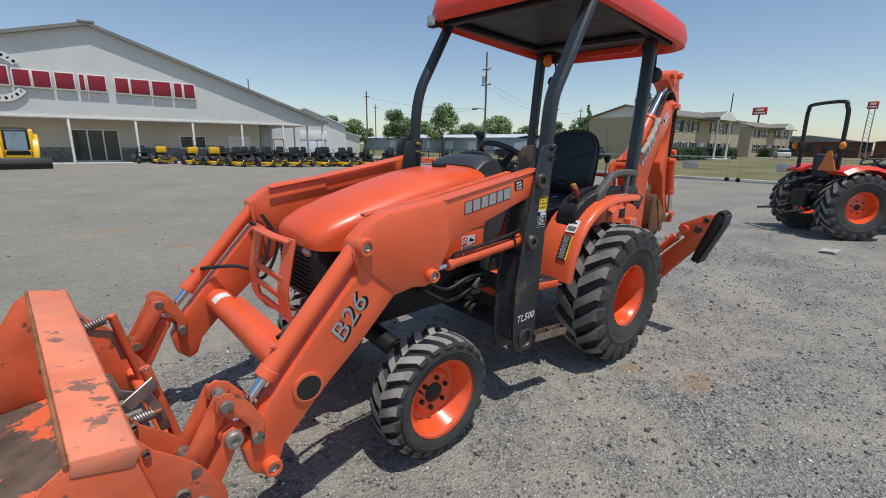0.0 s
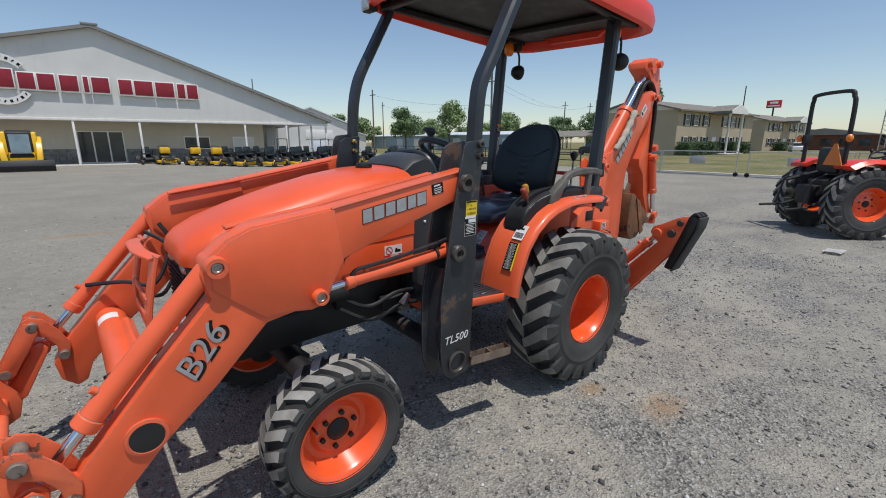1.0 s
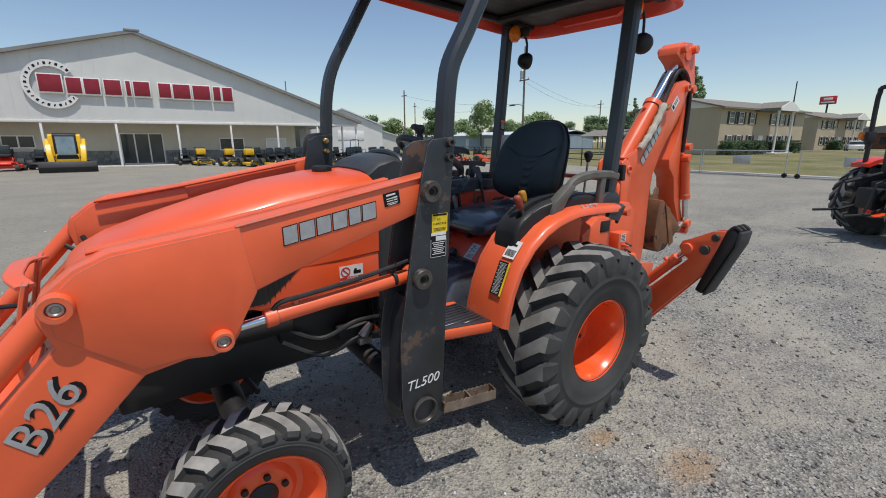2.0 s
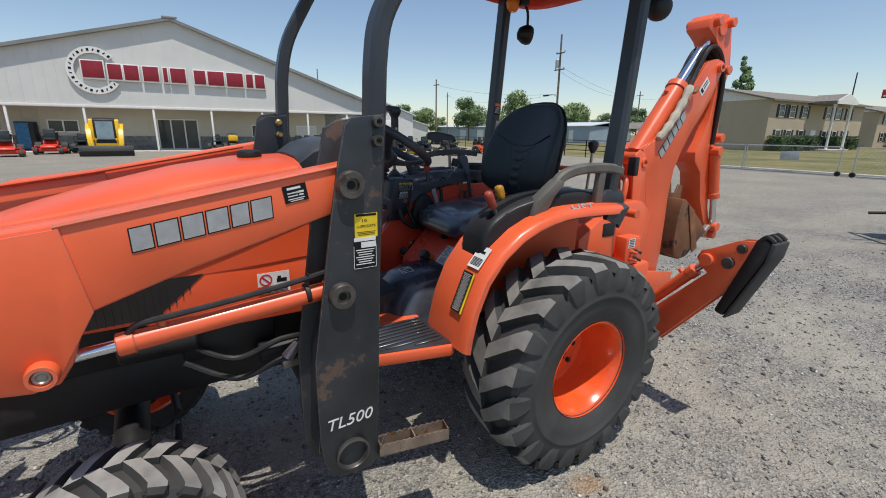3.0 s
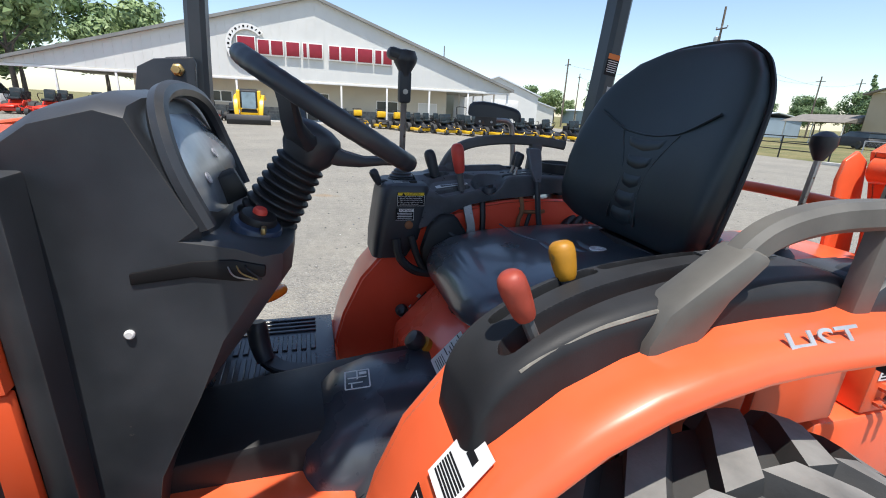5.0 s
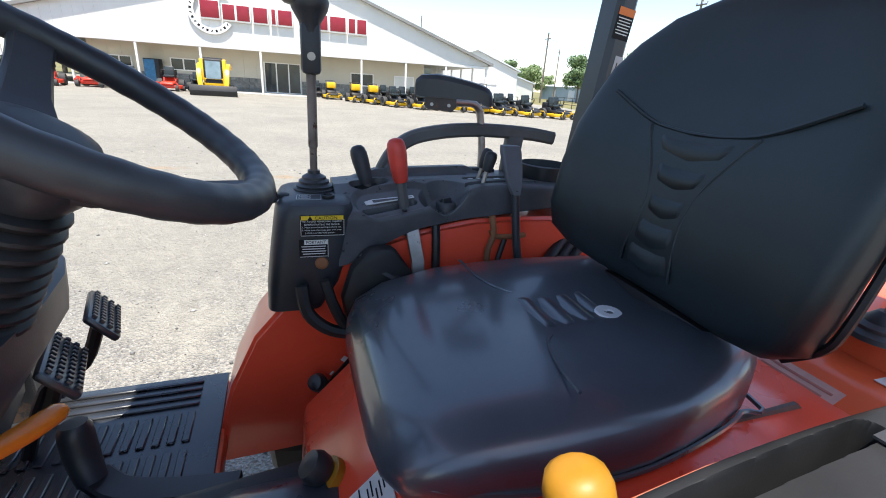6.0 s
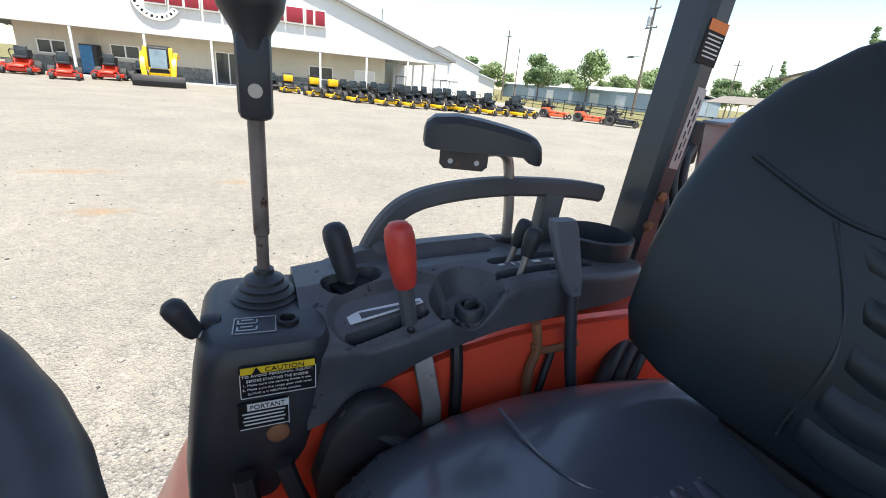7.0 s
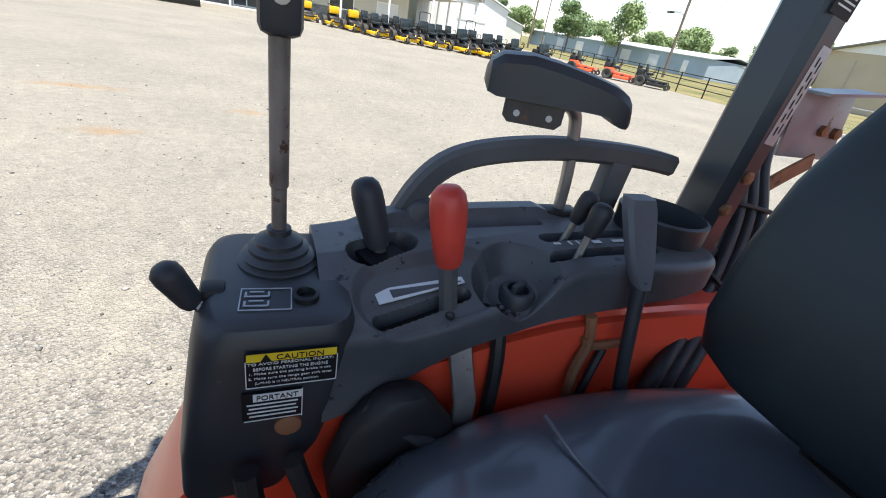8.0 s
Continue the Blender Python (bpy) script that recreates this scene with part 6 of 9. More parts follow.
        lathe(bm, [(0.0165, s * 0.001), (0.0165, s * 0.026), (0.012, s * 0.027), (0.008, s * 0.022), (0.001, s * 0.022)], (x, s * 0.60, z), "y", 14)
        part("pin_end", bm, STEEL, arm_ob, "dark greasy pin end")
    bm = B()
    lathe(bm, [(0.060, s * 0.0), (0.060, s * 0.010), (0.050, s * 0.012), (0.047, s * 0.010), (0.047, -s * 0.08), (0.055, -s * 0.08)], (-2.29, s * 0.596, 0.60), "y", 28)
    part("tube_flange", bm, ORANGE, arm_ob, "flanged open end of the torque tube")
    bm = B()
    lathe(bm, [(0.0475, 0.0), (0.0475, s * 0.011), (0.001, s * 0.011)], (-2.29, s * 0.596, 0.60), "y", 24)
    part("tube_hole", bm, BLACK, arm_ob, "dark hollow of the torque tube")
    # lift cylinder with hose
    cyl = hydraulic(tractor, "lift_cylinder", (-1.033, 0.984), (-1.708, 0.925), 0.026, 0.015, 0.80, s * 0.556)
    bm = B()
    tube(bm, spline([(-1.06, s * 0.57, 1.045), (-1.14, s * 0.572, 1.032), (-1.30, s * 0.572, 1.01), (-1.45, s * 0.572, 0.995), (-1.53, s * 0.568, 0.985), (-1.555, s * 0.562, 0.955)], 5), 0.0085, 8)
    part("hydraulic_hose", bm, HOSE, cyl, "black rubber hydraulic hose")
    bm = B()
    lathe(bm, [(0.029, -0.007), (0.031, -0.005), (0.031, 0.005), (0.029, 0.007)], (-1.115, s * 0.556, 0.984), Vector((-0.99, 0, -0.1)), 18)
    tube(bm, [(-1.115, s * 0.572, 1.005), (-1.115, s * 0.575, 1.05)], 0.004, 6)
    part("hose_clamp", bm, BLACK, cyl)
    # bucket cylinder
    cyl = hydraulic(tractor, "bucket_cylinder", (-2.045, 1.103), (-2.565, 0.525), 0.034, 0.018, 0.74, s * 0.555, 0.038)
    bm = B()
    tube(bm, spline([(-2.10, s * 0.50, 1.02), (-2.02, s * 0.43, 0.94), (-2.10, s * 0.40, 0.78), (-2.22, s * 0.44, 0.80), (-2.36, s * 0.52, 0.79)], 6), 0.010, 8)
    tube(bm, spline([(-2.04, s * 0.47, 1.06), (-1.98, s * 0.42, 0.90), (-2.06, s * 0.42, 0.72), (-2.13, s * 0.47, 0.70)], 6), 0.010, 8)
    part("hydraulic_hose", bm, HOSE, cyl, "looped black hydraulic hose")
    # links at the bucket
    bm = B()
    for y0, y1 in ((0.500, 0.512), (0.598, 0.610)):
        prism(bm, [(-2.535, 0.53), (-2.56, 0.56), (-2.595, 0.545), (-2.60, 0.51), (-2.705, 0.35), (-2.70, 0.31), (-2.67, 0.30), (-2.64, 0.32), (-2.545, 0.50)], s * y0, s * y1, "y", 0.003)
    link = part("bucket_link", bm, ORANGE, tractor, "orange bucket link plates")
    bm = B()
    tube(bm, spline([(-2.565, s * 0.556, 0.53), (-2.50, s * 0.556, 0.535), (-2.455, s * 0.556, 0.50), (-2.43, s * 0.556, 0.44), (-2.45, s * 0.556, 0.38)], 6), 0.03, flat=(0.034, 0.055), up=(0, 1, 0))
    part("guide_link", bm, ORANGE, link)
    for x, z in ((-2.565, 0.525), (-2.682, 0.335)):
        bm = B()
        pin(bm, x, z, s * 0.618, s, 0.016, 0.030, 0.02)
        part("pivot_pin", bm, STEEL, link)

# writing and labels on the visible arm and upright
la = [o for o in tractor.children if o.name.startswith("loader_arm")][0]
lt = [o for o in tractor.children if o.name.startswith("loader_tower")][0]
m = plane_matrix((-1.356, -0.5965, 1.228), (1, 0, 0.172), (-0.172, 0, 1))
block_word(la, m, [0.042, 0.046, 0.045, 0.047, 0.040, 0.048], 0.052, 0.009, DECAL_SILVER, DECAL_BLACK)
m = plane_matrix((-1.139, -0.5965, 1.287), (1, 0, 0.172), (-0.172, 0, 1))
decal(la, "maker_plate", m, 0.062, 0.046, DECAL_BLACK, "small black maker's plate", 0.0005)
bars(la, "plate_print", m, [(-0.002, 0.014, 0.036, 0.006), (-0.006, 0.002, 0.03, 0.003), (0.012, 0.002, 0.020, 0.005), (-0.008, -0.006, 0.026, 0.003), (0.014, -0.006, 0.012, 0.004), (0.0, -0.014, 0.044, 0.0022), (0.0, -0.019, 0.034, 0.0022)], DECAL_WHITE, 0.0018)
m = plane_matrix((-2.108, -0.5965, 0.832), (0.62, 0, 0.78), (-0.78, 0, 0.62))
lettering(la, "lettering", "B26", m @ Matrix.Translation((0.003, -0.003, 0)), 0.085, DECAL_BLACK, 0.0012, 0.192, 0, 0.2)
lettering(la, "lettering", "B26", m @ Matrix.Translation((-0.004, 0.004, 0.001)), 0.079, DECAL_SILVER, 0.0012, 0.184, 0, 0.2)
m = plane_matrix((-0.951, -0.618, 1.185), (1, 0, 0.0), (-0.06, 0, 1)) @ Matrix.Diagonal((1.25, 0.86, 1, 1))
decal(lt, "lubricate_label", m, 0.056, 0.082, DECAL_YELLOW, "yellow lubrication label", 0.0005)
bars(lt, "label_heading", m, [(0, 0.036, 0.05, 0.008)], DECAL_BLACK, 0.0017)
bars(lt, "label_print", m, [(0, -0.022, 0.046, 0.0016), (0, -0.027, 0.042, 0.0016), (0, -0.032, 0.04, 0.0016)], DECAL_BLACK, 0.0017)
lettering(lt, "lettering", "10", m @ Matrix.Translation((-0.004, 0.017, 0.0017)), 0.010, DECAL_BLACK, 0.0006)
lettering(lt, "lettering", "LUBRICATE", m @ Matrix.Translation((0, -0.002, 0.0017)), 0.0085, DECAL_BLACK, 0.0006, 0.046)
m = plane_matrix((-0.956, -0.618, 1.102), (1, 0, 0.0), (-0.06, 0, 1)) @ Matrix.Diagonal((1.35, 1.06, 1, 1))
decal(lt, "notice_label", m, 0.052, 0.09, DECAL_BLACK, "torn black and white notice label", 0.0005)
bars(lt, "label_print", m, [(0, 0.040, 0.05, 0.010), (0.008, 0.024, 0.034, 0.016)] + [(0, 0.010 - 0.0068 * k, 0.042 - 0.006 * (k % 3), 0.0024) for k in range(7)] + [(0, -0.0425, 0.05, 0.001), (0.0255, -0.01, 0.001, 0.064), (-0.0255, -0.01, 0.001, 0.064)], DECAL_WHITE, 0.0017)
m = plane_matrix((-1.017, -0.618, 0.553), (1, 0, 0.02), (0, 0, 1))
lettering(lt, "lettering", "TL500", m, 0.040, DECAL_WHITE, 0.0012, 0.150, 0, 0.25)
m = plane_matrix((-1.152, -0.2725, 0.93), (1, 0, 0), (0, 0, 1))
decal(hood, "danger_label", m, 0.105, 0.075, DECAL_WHITE, "white and red danger label", 0.0)
bars(hood, "label_print", m, [(0, -0.016, 0.105, 0.012)], DECAL_RED)
bars(hood, "label_print", m, [(0.0, -0.027 - 0.004 * k, 0.09, 0.0016) for k in range(3)] + [(0.026, 0.006, 0.034, 0.014), (0.018, 0.017, 0.012, 0.009)], DECAL_BLACK)
bm = B()
lathe(bm, [(0.021, 0.0), (0.021, 0.001), (0.016, 0.001), (0.016, 0.0)], (0, 0, 0), "z", 24, closed=True)
box(bm, (0, 0, 0.0006), (0.034, 0.005, 0.001), 0, Euler((0, 0, radians(-45))).to_matrix())
bmesh.ops.transform(bm, matrix=m @ Matrix.Translation((-0.026, 0.012, 0.0014)), verts=bm.verts[:])
part("prohibition_ring", bm, DECAL_RED, hood)
lettering(hood, "lettering", "DANGER", m @ Matrix.Translation((0.006, -0.016, 0.002)), 0.008, DECAL_WHITE, 0.0005, 0.05)
bm = B()
prism(bm, [(-0.98, 1.30), (-0.98, 0.70), (-1.02, 0.70), (-1.02, 1.30)], -0.255, 0.255, "y", 0.006)
part("firewall", bm, PLASTIC, tractor)

# torque tube, cross tube
bm = B()
rod(bm, (-2.29, -0.53, 0.60), (-2.29, 0.53, 0.60), 0.064, n=32)
tt = part("torque_tube", bm, ORANGE, tractor, "orange cross tube between the loader arms")
bm = B()
loft(bm, [[Vector((-2.29 + r * math.cos(a), y, 0.60 + r * math.sin(a))) for r, a in [(0.0648, 1.2 + 0.2 * k) for k in range(8)] + [(0.0625, 2.6 - 0.2 * k) for k in range(8)]] for y in (0.36, 0.395, 0.43)])
part("tube_label", bm, DECAL_WHITE, tt, "torn white label round the tube")
bm = B()
tube(bm, [(-2.245, -0.42, 0.645), (-2.245, 0.30, 0.645)], 0.03, flat=(0.05, 0.05), up=(0.7, 0, 0.7))
part("tube_cover", bm, ORANGE, tt, "orange hose cover along the tube")
bm = B()
rod(bm, (-1.03, -0.55, 0.468), (-1.03, 0.55, 0.468), 0.045, n=24)
part("mid_tube", bm, CHARCOAL, tractor)
# steel tubes along the arm's inside
for s in (-1, 1):
    for k in range(2):
        bm = B()
        tube(bm, [(-1.10, s * (0.50 - 0.02 * k), 1.34), (-1.66, s * (0.50 - 0.02 * k), 1.245), (-1.98, s * (0.50 - 0.02 * k), 1.20)], 0.007, 8)
        part("oil_line", bm, ORANGE, tractor)
# brush guard
bm = B()
for s in (-1, 1):
    tube(bm, spline([(-2.02, s * 0.17, 0.60), (-2.16, s * 0.175, 0.66), (-2.20, s * 0.18, 0.80), (-2.175, s * 0.18, 0.96), (-2.15, s * 0.175, 1.06)], 5), 0.02, flat=(0.014, 0.10), up=(0, 1, 0))
for z, x in ((0.72, -2.19), (0.80, -2.20), (0.88, -2.195)):
    tube(bm, [(x, -0.175, z), (x, 0.175, z)], 0.02, flat=(0.012, 0.03), up=(0, 0, 1))
tube(bm, spline([(-2.15, -0.19, 1.05), (-2.185, -0.10, 1.06), (-2.19, 0, 1.062), (-2.185, 0.10, 1.06), (-2.15, 0.19, 1.05)], 5), 0.02, flat=(0.05, 0.012), up=(0, 0, 1))
part("brush_guard", bm, ORANGE, tractor, "orange bar brush guard before the grille")

# bucket
SIDE = [(-2.885, 0.715), (-3.005, 0.738), (-3.06, 0.70), (-3.26, 0.38), (-3.52, 0.135), (-3.50, 0.115), (-2.93, 0.155), (-2.83, 0.21), (-2.80, 0.30)]
bm = B()
SHELL = [(-3.00, 0.735), (-2.885, 0.715), (-2.80, 0.30), (-2.83, 0.21), (-2.93, 0.155), (-3.50, 0.115)]
inner = [(x - 0.012 if i < 3 else x - 0.004, z + (0.010 if i > 1 else -0.012)) for i, (x, z) in enumerate(SHELL)]
prism(bm, SHELL + inner[::-1], -0.75, 0.75, "y", 0.0)
bucket = part("bucket", bm, ORANGE_WORN, tractor, "worn orange loader bucket with bare rusty patches")
for s in (-1, 1):
    bm = B()
    prism(bm, SIDE, s * 0.75, s * 0.762, "y", 0.002)
    part("bucket_side", bm, ORANGE_WORN, bucket)
bm = B()
prism(bm, [(-3.005, 0.745), (-2.872, 0.722), (-2.862, 0.70), (-2.885, 0.66), (-3.012, 0.70)], -0.765, 0.765, "y", 0.004)
part("top_rail", bm, ORANGE_FADED, bucket, "scraped orange top rail of the bucket")
bm = B()
tube(bm, [(-3.012, -0.765, 0.736), (-3.012, 0.765, 0.736)], 0.007, 6)
part("rail_lip", bm, RUST, bucket)
bm = B()
prism(bm, [(-2.815, 0.30), (-2.845, 0.222), (-2.935, 0.168), (-3.48, 0.128), (-3.45, 0.142), (-2.95, 0.190), (-2.865, 0.24), (-2.845, 0.45), (-2.835, 0.45)], -0.745, 0.745, "y", 0.0)
part("bucket_floor", bm, DIRT_BUCKET, bucket, "rusty soil-stained bucket floor with flaking paint")
bm = B()
prism(bm, [(-3.52, 0.112), (-3.52, 0.125), (-3.40, 0.14), (-3.40, 0.112)], -0.765, 0.765, "y", 0.002)
part("cutting_edge", bm, RUST, bucket, "bare steel cutting edge")
# quick hitch behind the bucket
for s in (-1, 1):
    hitch = None
    for y in (0.46, 0.62):
        bm = B()
        prism(bm, [(-2.90, 0.655), (-2.88, 0.668), (-2.855, 0.65), (-2.82, 0.595), (-2.75, 0.53), (-2.70, 0.47), (-2.64, 0.36), (-2.632, 0.31), (-2.65, 0.24), (-2.72, 0.20), (-2.80, 0.19), (-2.835, 0.25), (-2.86, 0.45)], s * y, s * (y + 0.014), "y", 0.004)
        hitch = part("hitch_plate", bm, ORANGE_WORN, bucket, "orange quick-hitch side plate")
        for x, z, r in ((-2.765, 0.40, 0.024), (-2.84, 0.60, 0.011)):
            bm = B()
            lathe(bm, [(r, -0.004), (r, 0.008), (r * 0.8, 0.012), (r * 0.7, 0.004), (0.001, 0.003)], (x, s * (y + (0.010 if s > 0 else 0.014)) if s > 0 else s * (y + 0.014), z), Vector((0, s, 0)), 18)
            part("plate_bushing", bm, PIN_RUST, hitch)
    bm = B()
    prism(bm, [(-2.885, 0.655), (-2.873, 0.66), (-2.825, 0.26), (-2.84, 0.25)], s * 0.42, s * 0.68, "y", 0.002)
    part("hitch_face", bm, ORANGE_WORN, hitch)
    bm = B()
    yl = s * 0.31
    tube(bm, [(-2.875, yl, 0.718), (-2.868, yl, 0.70), (-2.853, yl + s * 0.005, 0.645), (-2.81, yl + s * 0.01, 0.622), (-2.767, yl + s * 0.02, 0.603), (-2.745, yl + s * 0.03, 0.54), (-2.73, yl + s * 0.03, 0.465)], 0.02, flat=(0.034, 0.009), up=(0, 1, 0))
    part("latch_lever", bm, STEEL, hitch, "bent grey steel latch lever")
    bm = B()
    ax = Vector((0.075, 0, 0.022)) if s > 0 else Vector((0.065, 0, 0.004))
    o = Vector((-2.862, 0.31, 0.664)) if s > 0 else Vector((-2.825, -0.35, 0.545))
    u, v = Vector((-0.28, 0, 0.96)), Vector((0, 1, 0))
    coil = [o + ax * (i / 80) + u * (0.017 * math.sin(i * 0.62)) + v * (0.017 * math.cos(i * 0.62)) for i in range(81)]
    tube(bm, coil, 0.0045, 6)
    part("latch_spring", bm, STEEL, hitch, "coiled steel latch spring")
    bm = B()
    rod(bm, o - ax * 0.3, o + ax * 1.35, 0.008, n=8)
    part("latch_bolt", bm, RUST, hitch)
    bm = B()
    rod(bm, (-2.761, s * 0.30, 0.706), (-2.683, s * 0.32, 0.341), 0.018, n=12, bevel=0.003)
    part("latch_rod", bm, ORANGE_WORN, hitch)
bm = B()
tube(bm, [(-2.835, -0.36, 0.612), (-2.79, -0.35, 0.635), (-2.741, -0.33, 0.656)], 0.02, flat=(0.045, 0.010), up=(0, 1, 0))
part("latch_lever", bm, STEEL, hitch, "flat grey steel latch bar")
bm = B()
rod(bm, (-2.70, -0.46, 0.33), (-2.70, 0.46, 0.33), 0.025, n=14)
part("hitch_tube", bm, ORANGE_WORN, bucket)

for y, far in ((-0.60, 0.0), (-0.50, 0.0), (0.50, 0.0), (0.60, 0.0)):
    bm = B()
    prism(bm, [(-2.61, 0.635), (-2.605, 0.675), (-2.575, 0.69), (-2.535, 0.67), (-2.49, 0.61), (-2.455, 0.53), (-2.465, 0.47), (-2.505, 0.445), (-2.505, 0.53), (-2.535, 0.58), (-2.575, 0.60)], y - 0.007, y + 0.007, "y", 0.004)
    part("curl_link", bm, ORANGE_WORN, tractor, "curved orange bucket link")
    bm = B()
    prism(bm, [(-2.60, 0.675), (-2.56, 0.66), (-2.555, 0.62), (-2.66, 0.44), (-2.70, 0.425), (-2.72, 0.46), (-2.705, 0.49)], y * 0.955 - 0.006, y * 0.955 + 0.006, "y", 0.004)
    part("curl_link", bm, ORANGE_WORN, tractor)
for s in (-1, 1):
    for x, z in ((-2.575, 0.645), (-2.485, 0.485), (-2.69, 0.455)):
        bm = B()
        rod(bm, (x, s * 0.47, z), (x, s * 0.622, z), 0.022, n=16, bevel=0.003)
        part("link_pin", bm, PIN_RUST, tractor)
# the bucket hangs slightly askew
TURN = radians(3.2)
bucket.rotation_euler = (0, 0, TURN)
bucket.location = Vector((-2.93, 0, 0)) - Matrix.Rotation(TURN, 3, "Z") @ Vector((-2.93, 0, 0))
# side step below the sill: two serrated bars with end plates, a little askew
STEP = Matrix.Translation((-0.925, -0.632, 0.372)) @ Matrix.Rotation(radians(-10), 4, "Z")
bm = B()
for y in (0.0, 0.052):
    pts = [(0.0, 0.0)] + [(0.0106 * i, 0.048 - (0.007 if i % 2 else 0.0)) for i in range(25)] + [(0.254, 0.0)]
    prism(bm, pts, y, y + 0.005, "y")
for x, z0 in ((0.0, 0.0), (0.125, 0.012), (0.250, 0.0)):
    box(bm, (x + 0.002, 0.0285, z0 + 0.0235 - z0 / 2), (0.005, 0.050, 0.046 - z0), 0.0)
prism(bm, [(0.0, 0.0), (0.254, 0.0), (0.254, 0.004), (0.0, 0.004)], 0.0, 0.057, "y")
bmesh.ops.transform(bm, matrix=STEP, verts=bm.verts[:])
step = part("step", bm, surface("rusty_brown_step_steel", (0.21, 0.16, 0.12), 0.6, 0.35, 0.4, 14, (0.14, 0.07, 0.035), 16, 0.55, 120, 0.2, 0.0008), tractor, "serrated rusty steel side step")
bm = B()
tube(bm, [(-0.90, -0.60, 0.395), (-1.02, -0.52, 0.40)], 0.02, flat=(0.045, 0.03), up=(0, 0, 1))
part("step_bracket", bm, CHARCOAL, step)

# ---- canopy on four posts ----
for s in (-1, 1):
    bm = B()
    y = s * 0.566
    if s < 0:
        path = [(-0.915, y, 1.15), (-0.905, y, 1.35), (-0.897, y, 1.52), (-0.891, y, 1.64), (-0.872, y, 1.745), (-0.806, y, 1.868), (-0.719, y, 2.036), (-0.632, y, 2.20), (-0.60, y, 2.26)]
    else:
        path = [(-0.905, y, 1.15), (-0.897, y, 1.35), (-0.889, y, 1.54), (-0.877, y, 1.69), (-0.838, y, 1.835), (-0.741, y, 2.012), (-0.64, y, 2.19), (-0.60, y, 2.26)]
    path = spline(path, 5)
    tube(bm, path, 0.03, flat=(0.052, 0.074), up=(0, 1, 0))
    post = part("front_post", bm, POST_PAINT, tractor, "dark bent steel canopy post")
    bm = B()
    path = spline([(0.198 + 0.006 * s, s * 0.440, 1.16), (0.214 + 0.006 * s, s * 0.440, 1.35), (0.236 + 0.006 * s, s * 0.440, 1.60), (0.258 + 0.006 * s, s * 0.440, 1.90), (0.282 + 0.006 * s, s * 0.440, 2.20), (0.287 + 0.006 * s, s * 0.440, 2.27)], 3)
    tube(bm, path, 0.03, flat=(0.052, 0.076), up=(0, 1, 0))
    post = part("rear_post", bm, POST_PAINT, tractor, "dark straight steel canopy post")
    bm = B()
    prism(bm, [(0.10, 1.155), (0.27, 1.16), (0.262, 1.20), (0.235, 1.225), (0.15, 1.225), (0.115, 1.20)], s * 0.400, s * 0.480, "y", 0.012)
    part("post_boot", bm, PLASTIC, post, "black moulded post foot")
    for k, (x, z) in enumerate(((0.205, 1.285), (0.218, 1.335))):
        bm = B()
        lathe(bm, [(0.010, 0.0), (0.010, -s * 0.006), (0.006, -s * 0.009), (0.001, -s * 0.009)], (x, s * 0.4045, z), "y", 6)
        part("bolt", bm, RUST, post)
    if s > 0:
        m = plane_matrix((0.236, 0.4035, 1.574), (0.99, 0, -0.13), (0.13, 0, 0.99))
        decal(post, "warning_label", m, 0.042, 0.062, DECAL_BLACK, "orange and black warning label", 0.001)
        bars(post, "label_heading", m, [(0, 0.023, 0.040, 0.015)], DECAL_ORANGE, 0.0022)
        bars(post, "label_print", m, [(0, 0.010 - 0.006 * k, 0.034 - 0.004 * (k % 2), 0.002) for k in range(6)], DECAL_WHITE, 0.0022)
        m = plane_matrix((0.234, 0.4035, 1.447), (0.99, 0, -0.13), (0.13, 0, 0.99))
        decal(post, "serial_plate", m, 0.021, 0.128, DECAL_SILVER, "narrow riveted aluminium plate", 0.001)
        bars(post, "plate_print", m, [(-0.003, 0.045 - 0.018 * k, 0.002, 0.012) for k in range(6)] + [(0.004, 0.04 - 0.02 * k, 0.0015, 0.014) for k in range(5)], DECAL_BLACK, 0.0022)


def canopy_ring(grow, z, n=40):
    ring = []
    for i in range(n):
        a = 2 * math.pi * i / n
        ca, sa = math.cos(a), math.sin(a)
        x = -0.040 + (0.775 + grow) * math.copysign(abs(ca) ** 0.28, ca)
        y = (0.615 + grow) * math.copysign(abs(sa) ** 0.28, sa)
        ring.append(Vector((x, y, z - 0.062 * x)))
    return ring


bm = B()
loft(bm, [canopy_ring(-0.055, 2.285), canopy_ring(-0.045, 2.215), canopy_ring(-0.02, 2.198), canopy_ring(0.005, 2.21), canopy_ring(0.012, 2.265), canopy_ring(-0.005, 2.335), canopy_ring(-0.05, 2.375), canopy_ring(-0.25, 2.405), canopy_ring(-0.5, 2.41)])
canopy = part("canopy", bm, RED_CANOPY, tractor, "red-orange moulded plastic canopy roof", 55)
bm = B()
loft(bm, [canopy_ring(-0.075, 2.262), canopy_ring(-0.10, 2.278), canopy_ring(-0.30, 2.28), canopy_ring(-0.5, 2.28)], True)
part("canopy_liner", bm, BLACK, canopy, "dark canopy lining")
bm = B()
for s in (-1, 1):
    tube(bm, [(-0.70, s * 0.54, 2.285), (0.32, s * 0.47, 2.225), (0.62, s * 0.47, 2.215)], 0.02, flat=(0.05, 0.035), up=(0, 0, 1))
tube(bm, [(0.31, -0.48, 2.22), (0.31, 0.48, 2.22)], 0.02, flat=(0.05, 0.035), up=(0, 0, 1))
tube(bm, [(-0.66, -0.56, 2.265), (-0.66, 0.56, 2.265)], 0.02, flat=(0.05, 0.035), up=(0, 0, 1))
part("canopy_frame", bm, BLACK, canopy)
bm = B()
